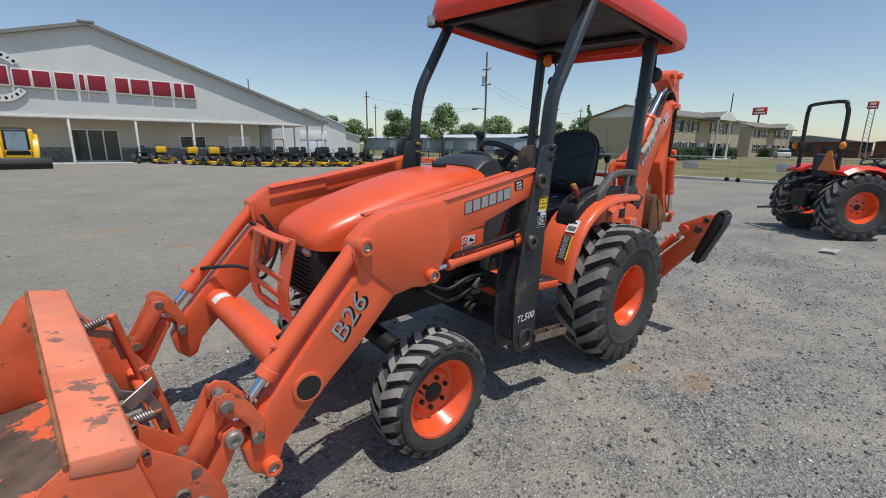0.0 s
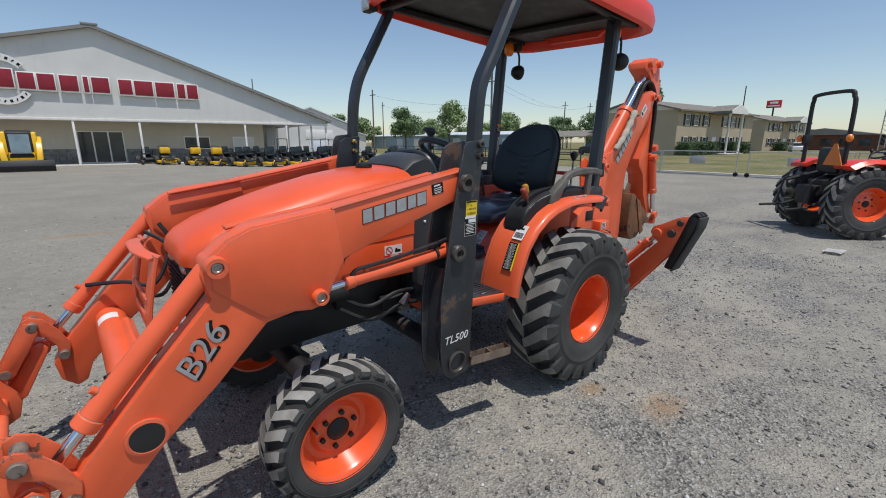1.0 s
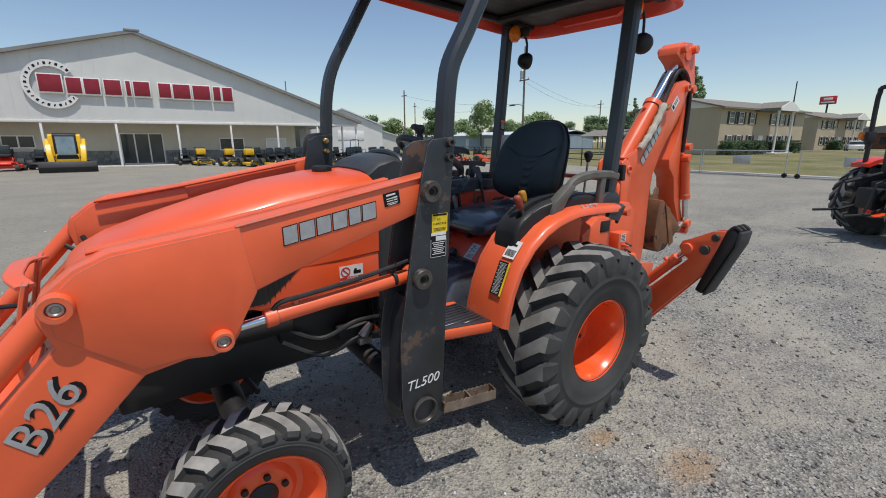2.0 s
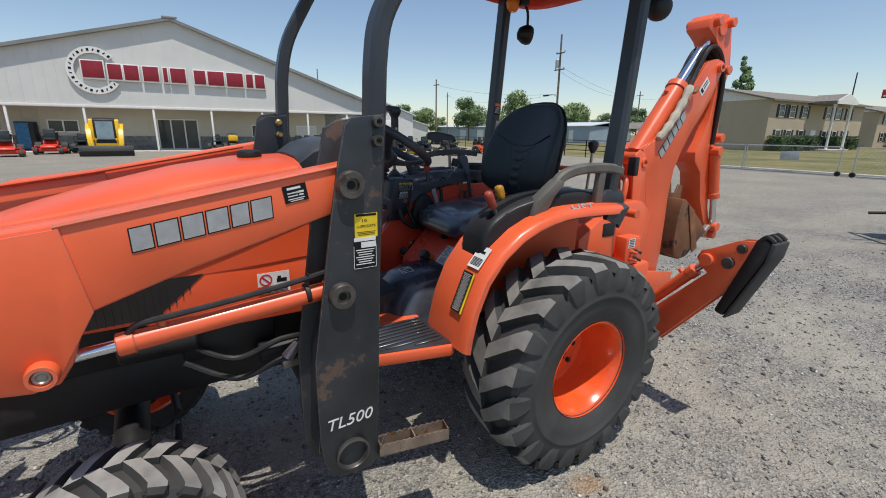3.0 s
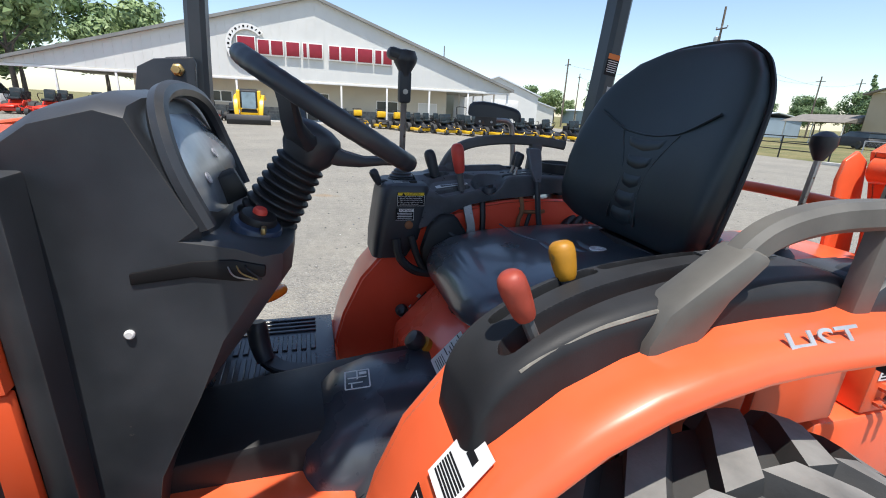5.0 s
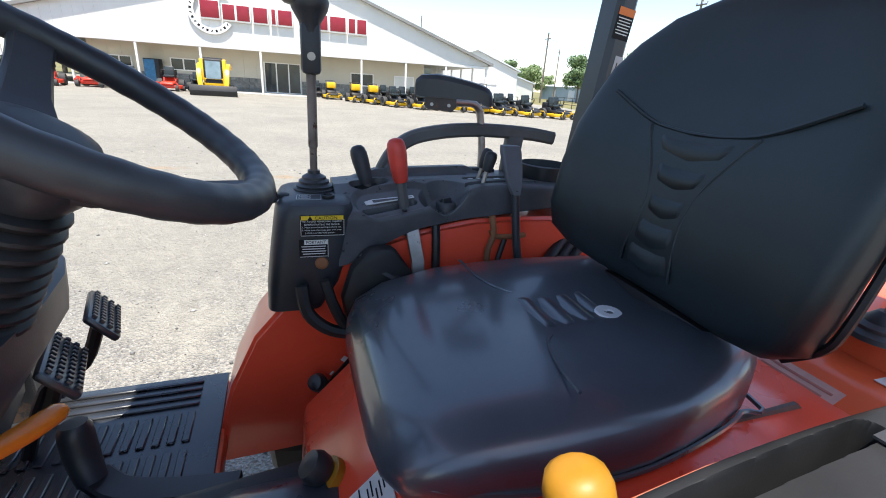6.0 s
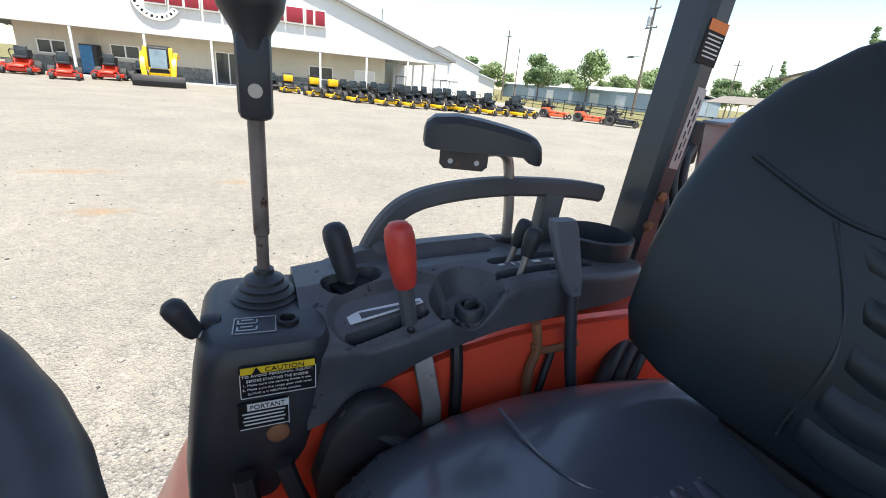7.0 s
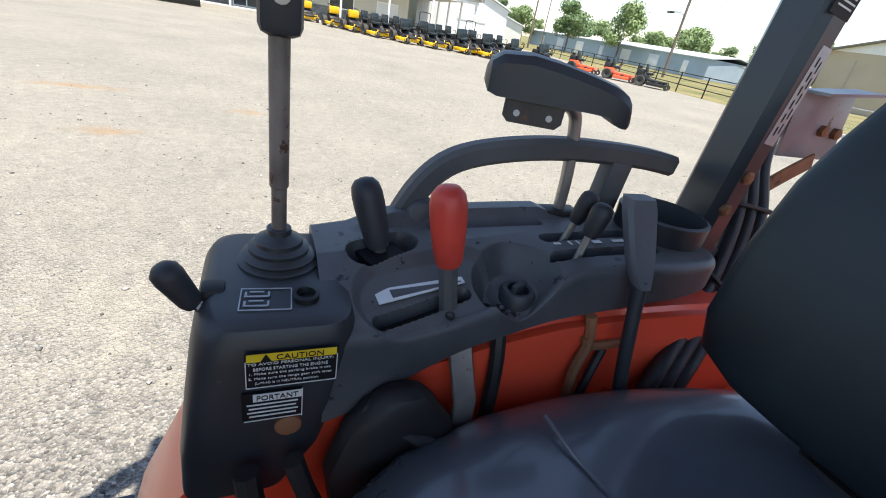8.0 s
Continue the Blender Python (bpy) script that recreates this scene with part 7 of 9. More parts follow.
loft(bm, [[Vector((0.62, y, z + o)) for z in (2.235, 2.17 + d)] + [Vector((0.66, y, z + o)) for z in (2.17 + d, 2.235)] for y, d, o in ((-0.26, 0.05, 0), (-0.20, 0.012, 0), (0.20, 0.012, 0), (0.26, 0.05, 0))])
part("rear_skirt", bm, RED_CANOPY, canopy)
for s in (-1, 1):
    bm = B()
    box(bm, (-0.765, s * 0.53, 2.262), (0.06, 0.10, 0.075), 0.012)
    lamp = part("work_light", bm, BLACK, canopy, "square black work light")
    bm = B()
    box(bm, (-0.797, s * 0.53, 2.262), (0.008, 0.085, 0.06), 0.003)
    part("lens", bm, CLEAR_LENS, lamp, "clear lamp lens")
    bm = B()
    tube(bm, spline([(0.34, s * 0.46, 2.19), (0.44, s * 0.44, 2.18), (0.53, s * 0.43, 2.13), (0.545, s * 0.43, 2.04)], 4), 0.008, 8)
    br = part("lamp_bracket", bm, BLACK, canopy)
    bm = B()
    lathe(bm, [(0.012, -0.065), (0.035, -0.055), (0.052, -0.025), (0.056, 0.0), (0.050, 0.018), (0.02, 0.024), (0.002, 0.024)], (0.550, s * 0.43, 1.988), Vector((0.9, -0.3 * s, -0.1)), 20)
    part("tail_lamp", bm, BLACK, br, "round black rear lamp")
    bm = B()
    lathe(bm, [(0.022, -0.05), (0.036, -0.03), (0.040, 0.0), (0.034, 0.03), (0.018, 0.05), (0.002, 0.055)], (0.43, s * 0.44, 2.15), "z", 18)
    part("turn_lens", bm, AMBER, br, "amber turn-signal lens")
    bm = B()
    box(bm, (0.47, s * 0.40, 2.16), (0.035, 0.09, 0.06), 0.01)
    part("lamp_housing", bm, BLACK, br)

# reflector box behind the right post, with hoses
bm = B()
prism(bm, [(0.42, 1.46), (0.57, 1.475), (0.60, 1.345), (0.44, 1.345)], 0.515, 0.522, "y", 0.002)
prism(bm, [(0.42, 1.46), (0.57, 1.475), (0.57, 1.47), (0.42, 1.455)], 0.47, 0.522, "y", 0.0)
rb = part("reflector_plate", bm, surface("scratched_grey_plate_paint", (0.26, 0.25, 0.27), 0.4, 0.2, 0.25, 9, (0.12, 0.075, 0.06), 16, 0.64), tractor, "scratched grey steel plate behind the post")
for x, z in ((0.525, 1.398), (0.565, 1.396)):
    bm = B()
    lathe(bm, [(0.011, 0), (0.011, -0.009), (0.006, -0.012), (0.001, -0.012)], (x, 0.515, z), "y", 6)
    part("bolt", bm, RUST, rb)
bm = B()
box(bm, (0.40, 0.53, 1.415), (0.03, 0.05, 0.085), 0.008)
part("reflector", bm, BLACK, rb)
for k in range(3):
    bm = B()
    tube(bm, spline([(0.045 + 0.03 * k, 0.292, 0.98), (0.085 + 0.03 * k, 0.305, 1.085), (0.21 + 0.03 * k, 0.375, 1.165), (0.28 + 0.028 * k, 0.43, 1.26), (0.290 + 0.024 * k, 0.466, 1.335), (0.315 + 0.022 * k, 0.490, 1.385), (0.37 + 0.012 * k, 0.512, 1.405), (0.43, 0.54, 1.40)], 6), 0.0125, 10)
    hb = part("hydraulic_hose", bm, HOSE, tractor, "black rubber hydraulic hose")
for c, way in (((0.235, 0.372, 1.160), (0.62, 0.35, 0.55)), ((0.31, 0.436, 1.275), (0.15, 0.35, 0.92))):
    bm = B()
    f = Vector(way).normalized()
    side = Vector((1, 0, 0)) - f * f.x
    side.normalize()
    up = f.cross(side)
    loop = [tuple(Vector(c) + side * 0.045 * math.copysign(abs(math.cos(a)) ** 0.5, math.cos(a)) + up * 0.0155 * math.copysign(abs(math.sin(a)) ** 0.5, math.sin(a))) for a in [2 * math.pi * q / 20 for q in range(20)]]
    tube(bm, loop, 0.0035, 6, closed=True)
    part("cable_tie", bm, BLACK, hb)
bm = B()
tube(bm, spline([(0.30, 0.50, 1.20), (0.42, 0.49, 1.30), (0.52, 0.50, 1.345)], 4), 0.01, flat=(0.03, 0.006), up=(0, 1, 0))
part("plate_bracket", bm, RUST, tractor)

# ---- backhoe ----
bm = B()
box(bm, (0.60, 0, 0.62), (0.36, 0.62, 0.34), 0.02)
box(bm, (0.62, -0.268, 0.865), (0.12, 0.075, 0.15), 0.012)
prism(bm, [(0.42, 0.78), (0.86, 0.70), (0.90, 1.02), (0.80, 1.10), (0.42, 1.10)], -0.20, 0.20, "y", 0.012)
bh = part("backhoe_frame", bm, ORANGE, tractor, "orange backhoe mounting frame")
bm = B()
rod(bm, (0.45, -0.42, 1.09), (0.45, 0.42, 1.09), 0.02, n=12)
tube(bm, spline([(0.48, -0.28, 1.02), (0.50, -0.30, 1.20), (0.52, -0.24, 1.25), (0.53, 0.0, 1.26), (0.52, 0.24, 1.25), (0.50, 0.30, 1.20), (0.48, 0.28, 1.02)], 5), 0.014, 10)
part("guard_rail", bm, ORANGE, bh)
for y, top in ((-0.12, 1.39), (0.10, 1.38)):
    bm = B()
    lathe(bm, [(0.045, 0), (0.043, 0.008), (0.034, 0.014), (0.034, 0.02), (0.025, 0.026), (0.024, 0.032), (0.012, 0.045)], (0.43, y, 1.10), "z", 16)
    boot = part("lever_boot", bm, PLASTIC, bh, "black rubber lever boot")
    bm = B()
    rod(bm, (0.43, y, 1.12), (0.45, y, top - 0.03), 0.007, n=8)
    part("lever", bm, STEEL, boot)
    bm = B()
    lathe(bm, [(0.010, -0.035), (0.018, -0.02), (0.027, 0.0), (0.026, 0.018), (0.012, 0.028), (0.002, 0.03)], (0.451, y, top), "z", 16)
    part("lever_knob", bm, PLASTIC, boot, "round black lever knob")
bm = B()
box(bm, (0.56, -0.18, 1.105), (0.09, 0.07, 0.05), 0.012)
part("control_box", bm, PLASTIC, bh)
for k in range(4):
    bm = B()
    x, z = 0.60 + 0.032 * (k % 2), 0.825 + 0.040 * (k // 2)
    rod(bm, (x, -0.300, z), (x, -0.322, z), 0.011, n=6, bevel=0.002)
    rod(bm, (x, -0.320, z), (x + 0.004, -0.345, z - 0.004), 0.007, n=10)
    part("hose_fitting", bm, GREASY if k % 2 else ORANGE, bh, "hexagonal hose fitting")
m = plane_matrix((0.600, -0.3062, 0.908), (1, 0, 0), (0, 0, 1))
decal(bh, "diagram_label", m, 0.05, 0.05, DECAL_WHITE, "white diagram label", 0.0)
bars(bh, "label_print", m, [(0, 0.018 - 0.009 * k, 0.038, 0.004) for k in range(5)], DECAL_BLACK)
bm = B()
prism(bm, [(0.20, 0.80), (0.46, 0.80), (0.46, 1.055), (0.34, 1.055), (0.20, 0.97)], -0.31, 0.31, "y", 0.010)
cover = part("valve_cover", bm, ORANGE, bh, "orange valve cover behind the seat")
m = plane_matrix((0.268, -0.10, 1.0125), (0, -1, 0), (0.86, 0, 0.52))
decal(cover, "instruction_label", m, 0.13, 0.11, surface("faded_pink_label", (0.62, 0.36, 0.30), 0.6, 0, 0.15, 20), "faded pink instruction label", 0.0)
bars(cover, "label_print", m, [(0.0, 0.042 - 0.012 * k, 0.11 - 0.015 * (k % 3), 0.004) for k in range(8)], surface("faded_label_print", (0.45, 0.16, 0.12), 0.6), 0.0013)
m = plane_matrix((0.41, -0.20, 1.057), (1, 0, 0), (0, 1, 0))
decal(cover, "diagram_label", m, 0.075, 0.075, DECAL_WHITE, "white lever diagram label", 0.0)
bars(cover, "label_print", m, [(-0.018, 0.012, 0.03, 0.004), (0.015, 0.012, 0.018, 0.012), (-0.01, -0.008, 0.04, 0.004), (0.014, -0.024, 0.02, 0.006), (-0.022, -0.02, 0.014, 0.012)], DECAL_BLACK)
bm = B()
box(bm, (0.40, -0.285, 1.0), (0.09, 0.06, 0.07), 0.01)
part("switch_box", bm, BLACK, cover, "black plastic box")
# swing post and boom
bm = B()
rod(bm, (0.93, -0.05, 0.50), (0.93, -0.05, 0.86), 0.06, n=20, bevel=0.008)
prism(bm, [(0.86, 0.50), (1.22, 0.52), (1.24, 0.62), (1.0, 0.66), (0.86, 0.62)], -0.17, -0.155, "y", 0.004)
prism(bm, [(0.86, 0.50), (1.22, 0.52), (1.24, 0.62), (1.0, 0.66), (0.86, 0.62)], 0.055, 0.07, "y", 0.004)
for z in (0.56, 0.80):
    prism(bm, [(0.74, -0.15), (0.98, -0.11), (1.0, -0.05), (0.98, 0.01), (0.74, 0.05)], z, z + 0.03, "z", 0.005)
part("swing_post", bm, ORANGE, bh, "orange swing post")
HOE = [(1.086, 0.53), (1.136, 0.62), (1.152, 0.752), (1.151, 0.948), (1.147, 1.105), (1.165, 1.256), (1.218, 1.368), (1.287, 1.477), (1.375, 1.582), (1.436, 1.672), (1.498, 1.805), (1.521, 1.85), (1.50, 1.882), (1.439, 1.89), (1.348, 1.865),
       (1.275, 1.776), (1.198, 1.67), (1.131, 1.597), (1.054, 1.498), (0.957, 1.427), (0.85, 1.372), (0.865, 1.33), (0.90, 1.24), (0.93, 1.10), (0.945, 0.90), (0.95, 0.66), (1.0, 0.535)]
bm = B()
prism(bm, HOE, -0.125, -0.112, "y", 0.003)
prism(bm, HOE, 0.012, 0.025, "y", 0.003)
prism(bm, HOE, -0.11, 0.01, "y", 0.0)
hoe = part("backhoe_boom", bm, ORANGE, bh, "orange curved backhoe boom")
TOWER_PLATE = [(0.765, 1.29), (0.775, 1.345), (0.815, 1.372), (0.86, 1.345), (0.885, 1.24), (0.915, 1.08), (0.925, 0.88), (0.925, 0.55), (0.80, 0.54), (0.80, 0.76), (0.815, 0.97), (0.78, 1.19)]
for y in (-0.138, 0.028):
    bm = B()
    prism(bm, TOWER_PLATE, y, y + 0.012, "y", 0.003)
    part("boom_mount", bm, ORANGE, bh)
bm = B()
box(bm, (0.735, -0.16, 1.285), (0.035, 0.05, 0.10), 0.008)
part("boom_lock", bm, BLACK, bh, "black boom lock housing")
m = plane_matrix((1.10, -0.125, 1.455), (0.62, 0, 0.78), (-0.78, 0, 0.62))
block_word(hoe, m, [0.042, 0.044, 0.042, 0.045, 0.038, 0.044], 0.05, 0.008, DECAL_SILVER, DECAL_BLACK)
m = plane_matrix((1.345, -0.125, 1.73), (0.62, 0, 0.78), (-0.78, 0, 0.62))
decal(hoe, "warning_label", m, 0.10, 0.05, DECAL_WHITE, "white warning label", 0.0)
bars(hoe, "label_print", m, [(-0.03, 0, 0.02, 0.03), (0.015, 0.01, 0.05, 0.006), (0.015, -0.004, 0.05, 0.006)], DECAL_BLACK)
for x, z in ((0.86, 1.30), (1.475, 1.845), (1.05, 0.58)):
    bm = B()
    pin(bm, x, z, -0.125, -1, 0.014, 0.028, 0.02)
    part("pivot_pin", bm, ORANGE, hoe)
cyl = hydraulic(bh, "boom_cylinder", (0.875, 1.325), (1.475, 2.06), 0.055, 0.028, 0.55, -0.05, 0.04)
for k in range(4):
    bm = B()
    tube(bm, spline([(1.0, -0.10 + 0.03 * k, 1.44), (1.16, -0.12 + 0.03 * k, 1.62), (1.28, -0.10 + 0.03 * k, 1.80), (1.35, -0.11 + 0.03 * k, 1.93), (1.43, -0.11 + 0.03 * k, 1.955), (1.50, -0.115 + 0.03 * k, 1.90), (1.545, -0.12 + 0.025 * k, 1.78), (1.55, -0.12 + 0.025 * k, 1.60), (1.56, -0.11 + 0.025 * k, 1.40)], 5), 0.012, 8)
    part("hydraulic_hose", bm, HOSE, bh, "black hydraulic hose along the boom")
bm = B()
tube(bm, spline([(0.96, -0.135, 1.43), (1.03, -0.14, 1.50), (1.11, -0.14, 1.60), (1.19, -0.135, 1.72)], 5), [0.018 + 0.004 * (i % 3) for i in range(16)], 8)
part("hose_sleeve", bm, surface("pale_hose_sleeve", (0.42, 0.39, 0.32), 0.9, 0, 0.3, 12), bh, "pale cloth hose sleeve")
bm = B()
tube(bm, spline([(1.18, -0.14, 1.70), (1.21, -0.15, 1.69), (1.24, -0.15, 1.72)], 4), 0.012, 8)
part("hose_fitting", bm, RUST, bh)
DIP = [(1.34, 2.05), (1.352, 2.10), (1.40, 2.135), (1.525, 2.145), (1.573, 2.108), (1.637, 1.855), (1.60, 1.714), (1.629, 1.438), (1.604, 1.309), (1.64, 1.108), (1.653, 1.003), (1.70, 0.90), (1.772, 0.80), (1.755, 0.762), (1.70, 0.785), (1.60, 0.95), (1.545, 1.05), (1.50, 1.22), (1.42, 1.29), (1.405, 1.35), (1.46, 1.45), (1.50, 1.56), (1.52, 1.75), (1.505, 1.92), (1.43, 2.0)]
bm = B()
prism(bm, DIP, -0.10, 0.04, "y", 0.006)
dip = part("dipper_arm", bm, ORANGE, bh, "orange backhoe dipper arm")
for x, z in ((1.40, 2.09), (1.54, 2.10), (1.575, 1.84), (1.60, 1.34), (1.735, 0.80), (1.63, 1.44)):
    bm = B()
    rod(bm, (x, -0.135, z), (x, 0.065, z), 0.028, n=16, bevel=0.004)
    part("pivot_pin", bm, ORANGE, dip)
hydraulic(bh, "bucket_cylinder", (1.585, 1.36), (1.71, 0.86), 0.034, 0.02, 0.6, -0.12, 0.03)
HOEB = [(1.275, 1.075), (1.31, 1.07), (1.386, 1.016), (1.504, 0.924), (1.60, 0.835), (1.535, 0.80), (1.405, 0.694), (1.322, 0.683), (1.262, 0.72), (1.245, 0.80), (1.25, 0.95)]
bm = B()
prism(bm, HOEB, -0.15, 0.17, "y", 0.010)
hb = part("backhoe_bucket", bm, BUCKET_RUST, bh, "rust-brown narrow digging bucket")
bm = B()
prism(bm, [(1.33, 1.04), (1.40, 1.0), (1.50, 0.74), (1.45, 0.715)], -0.158, -0.15, "y", 0.002)
part("side_cutter", bm, RUST, hb)
for y in (-0.05, 0.07):
    bm = B()
    prism(bm, [(1.245, 0.98), (1.235, 1.13), (1.25, 1.17), (1.285, 1.165), (1.30, 1.10), (1.345, 1.10), (1.37, 1.15), (1.41, 1.14), (1.41, 1.05), (1.40, 0.98)], y, y + 0.014, "y", 0.003)
    part("bucket_ear", bm, BUCKET_RUST, hb)
for k in range(4):
    bm = B()
    prism(bm, [(1.585, 0.80), (1.66, 0.865), (1.64, 0.88), (1.57, 0.83)], -0.14 + 0.085 * k, -0.105 + 0.085 * k, "y", 0.002)
    part("tooth", bm, STEEL, hb)
bm = B()
prism(bm, [(1.70, 0.82), (1.745, 0.79), (1.60, 0.86), (1.42, 1.13), (1.39, 1.12), (1.52, 0.90)], 0.045, 0.06, "y", 0.003)
part("bucket_link", bm, ORANGE, hb)
# stabilisers, folded up
for s in (-1, 1):
    bm = B()
    armp = [(0.36, 0.52), (0.44, 0.43), (0.50, 0.44), (0.735, 0.745), (0.79, 0.80), (0.875, 1.0), (0.862, 1.04), (0.80, 1.03), (0.70, 0.975), (0.655, 0.955), (0.64, 0.92), (0.66, 0.885), (0.695, 0.86), (0.42, 0.56)]
    for x0 in (0.605, 0.675):
        prism(bm, [(s * y, z) for y, z in armp], x0, x0 + 0.012, "x", 0.003)
    prism(bm, [(s * y, z) for y, z in ((0.38, 0.50), (0.46, 0.44), (0.70, 0.76), (0.68, 0.84))], 0.617, 0.675, "x", 0.0)
    st = part("stabilizer_arm", bm, ORANGE, bh, "orange folded stabilizer arm")
    for y, z, rr in ((0.685, 0.918, 0.03), (0.776, 0.928, 0.026), (0.82, 1.0, 0.02)):
        bm = B()
        rod(bm, (0.59, s * y, z), (0.70, s * y, z), rr, n=16, bevel=0.003)
        part("pivot_pin", bm, GREASY if rr < 0.03 else ORANGE, st)
    hydraulic(bh, "stabilizer_cylinder", (0.645, s * 0.40, 0.60), (0.645, s * 0.685, 0.918), 0.027, 0.016, 0.78, 0, 0.026)
    bm = B()
    prism(bm, [(s * y, z) for y, z in ((0.755, 0.705), (0.795, 0.692), (0.912, 0.97), (0.928, 1.04), (0.90, 1.06), (0.865, 1.04), (0.84, 0.96))], 0.59, 0.70, "x", 0.010)
    pad = part("stabilizer_pad", bm, BLACK, st, "thick black rubber stabilizer pad")
    bm = B()
    prism(bm, [(s * y, z) for y, z in ((0.797, 0.688), (0.812, 0.69), (0.932, 0.98), (0.942, 1.045), (0.924, 1.05), (0.914, 0.97))], 0.583, 0.707, "x", 0.010)
    part("pad_sole", bm, RUBBER, st)
    bm = B()
    for x in (0.60, 0.645, 0.69):
        bm = B()
        tube(bm, spline([(x, s * 0.872, 1.035), (x, s * 0.90, 1.066), (x, s * 0.93, 1.05)], 4), 0.010, 8)
        part("pad_lug", bm, BLACK, st)


# ---- the machine's true proportions: the operator's place and the backhoe are larger than drawn and sit further back ----
CAB = pose(0.0914, -0.0208, -0.1413, -1.40, 0.42, -1.09) @ Matrix.Scale(1.0853, 4)
AS_DRAWN = ("rear_wheel", "front_wheel", "canopy", "loader_", "hood", "chassis", "engine", "filter_valve", "front_axle", "rear_axle", "firewall", "lift_cylinder", "bucket", "torque_tube", "mid_tube", "oil_line",
            "brush_guard", "curl_link", "link_pin", "front_post", "step", "floor_plate", "fender")
for ob in tractor.children:
    if not ob.name.startswith(AS_DRAWN) or ob is fr:
        ob.matrix_basis = CAB @ ob.matrix_basis
# the left fender is shorter and wider, the floor wider
fl.matrix_basis = Matrix.Translation((0.005, 0.144, -0.02)) @ Matrix.Diagonal((0.92, 1.45, 1, 1))
floor_plate.matrix_basis = Matrix.Diagonal((1, 1.2, 1, 1))
# it stands a little askew on the sloping gravel
tractor.matrix_basis = pose(0.033, 0.136, -0.037, 1.84, -0.08, 2.27)


# ---- yard: kerb, fences ----
YARD_FROM = set(scene.objects)

bm = B()
prism(bm, [(20.5, -40), (20.75, -40), (20.75, 14), (20.5, 14)], -0.1, 0.13, "z", 0.02)
solid("kerb", bm, CONCRETE, "pale concrete kerb between gravel and grass", "kerb", kind="structure")
bm = B()
prism(bm, [(20.75, -60), (22.2, -60), (22.2, 12), (20.75, 12)], -0.2, 0.03, "z")
solid("pavement", bm, CONCRETE, "pale concrete strip behind the kerb", "pavement", kind="structure")


def rail_fence(pts):
    f = thing("pipe_fence", "black pipe rail fence along the grass", "fence")
    total = 0.0
    for a, b in zip(pts, pts[1:]):
        a, b = Vector((*a, 0)), Vector((*b, 0))
        n = max(1, round((b - a).length / 2.4))
        for i in range(n + 1):
            p = a + (b - a) * i / n
            bm = B()
            rod(bm, p - Vector((0, 0, 0.05)), p + Vector((0, 0, 1.12)), 0.035, n=8)
            part("post", bm, BLACK, f)
        for z in (0.42, 0.75, 1.08):
            bm = B()
            rod(bm, a + Vector((0, 0, z)), b + Vector((0, 0, z)), 0.025, n=8)
            part("rail", bm, BLACK, f)


rail_fence([(27.2, 46), (24.5, 30), (22.4, 20), (21.6, 14.5)])


def mesh_panel(a, b, h, gate=False):
    """A chain-link panel between two points: pipe frame and thin wire lines."""
    name = "gate" if gate else "chain_link_fence"
    g = thing(name, "galvanised chain-link gate with small wheels" if gate else "low galvanised chain-link fence", "gate" if gate else "fence")
    a, b = Vector((*a, 0.06)), Vector((*b, 0.06))
    up = Vector((0, 0, h))
    n = max(1, round((b - a).length / 3.0))
    for i in range(n + 1):
        p = a + (b - a) * i / n
        bm = B()
        rod(bm, p - Vector((0, 0, 0.1)), p + up, 0.024, n=8)
        part("post", bm, GALV, g)
    for z in (0.0, 1.0):
        bm = B()
        rod(bm, a + up * z, b + up * z, 0.02, n=8)
        part("rail", bm, GALV, g)
    bm = B()
    L = (b - a).length
    k = int((L + h) / 0.14)
    for i in range(k):
        for sgn in (1, -1):
            t0 = i * 0.14 - (h if sgn > 0 else 0)
            p0, p1 = (t0, 0.0), (t0 + h, h)
            if sgn < 0:
                p0, p1 = (t0, h), (t0 + h, 0.0)
            lo, hi = max(0.0, -p0[0] / h), min(1.0, (L - p0[0]) / h)
            if hi - lo < 0.05:
                continue
            q0 = a + (b - a) * ((p0[0] + h * lo) / L) + Vector((0, 0, p0[1] + (p1[1] - p0[1]) * lo))
            q1 = a + (b - a) * ((p0[0] + h * hi) / L) + Vector((0, 0, p0[1] + (p1[1] - p0[1]) * hi))
            rod(bm, q0, q1, 0.0025, n=3)
    tagged(part("wire_mesh", bm, GALV, g), kind="stuff")
    if gate:
        bm = B()
        lathe(bm, [(0.09, -0.03), (0.10, -0.02), (0.10, 0.02), (0.09, 0.03), (0.03, 0.03), (0.03, -0.03)], a + Vector((-0.02, 0.0, 0.05)), "x", 16)
        part("wheel", bm, BLACK, g)
        bm = B()
        box(bm, (a + b) / 2 + Vector((-0.03, 0, h * 0.62)), (0.01, 0.7, 0.35), 0.005)
        part("sign_plate", bm, GALV, g, "blank grey plate")
    return g


mesh_panel((20.35, 12.5), (20.3, 8.9), 1.05)
mesh_panel((20.3, 5.45), (20.3, 8.8), 1.05, True)
mesh_panel((20.15, 4.95), (20.6, 1.6), 1.05, True)
mesh_panel((20.65, 1.5), (21.0, -22.0), 1.05)


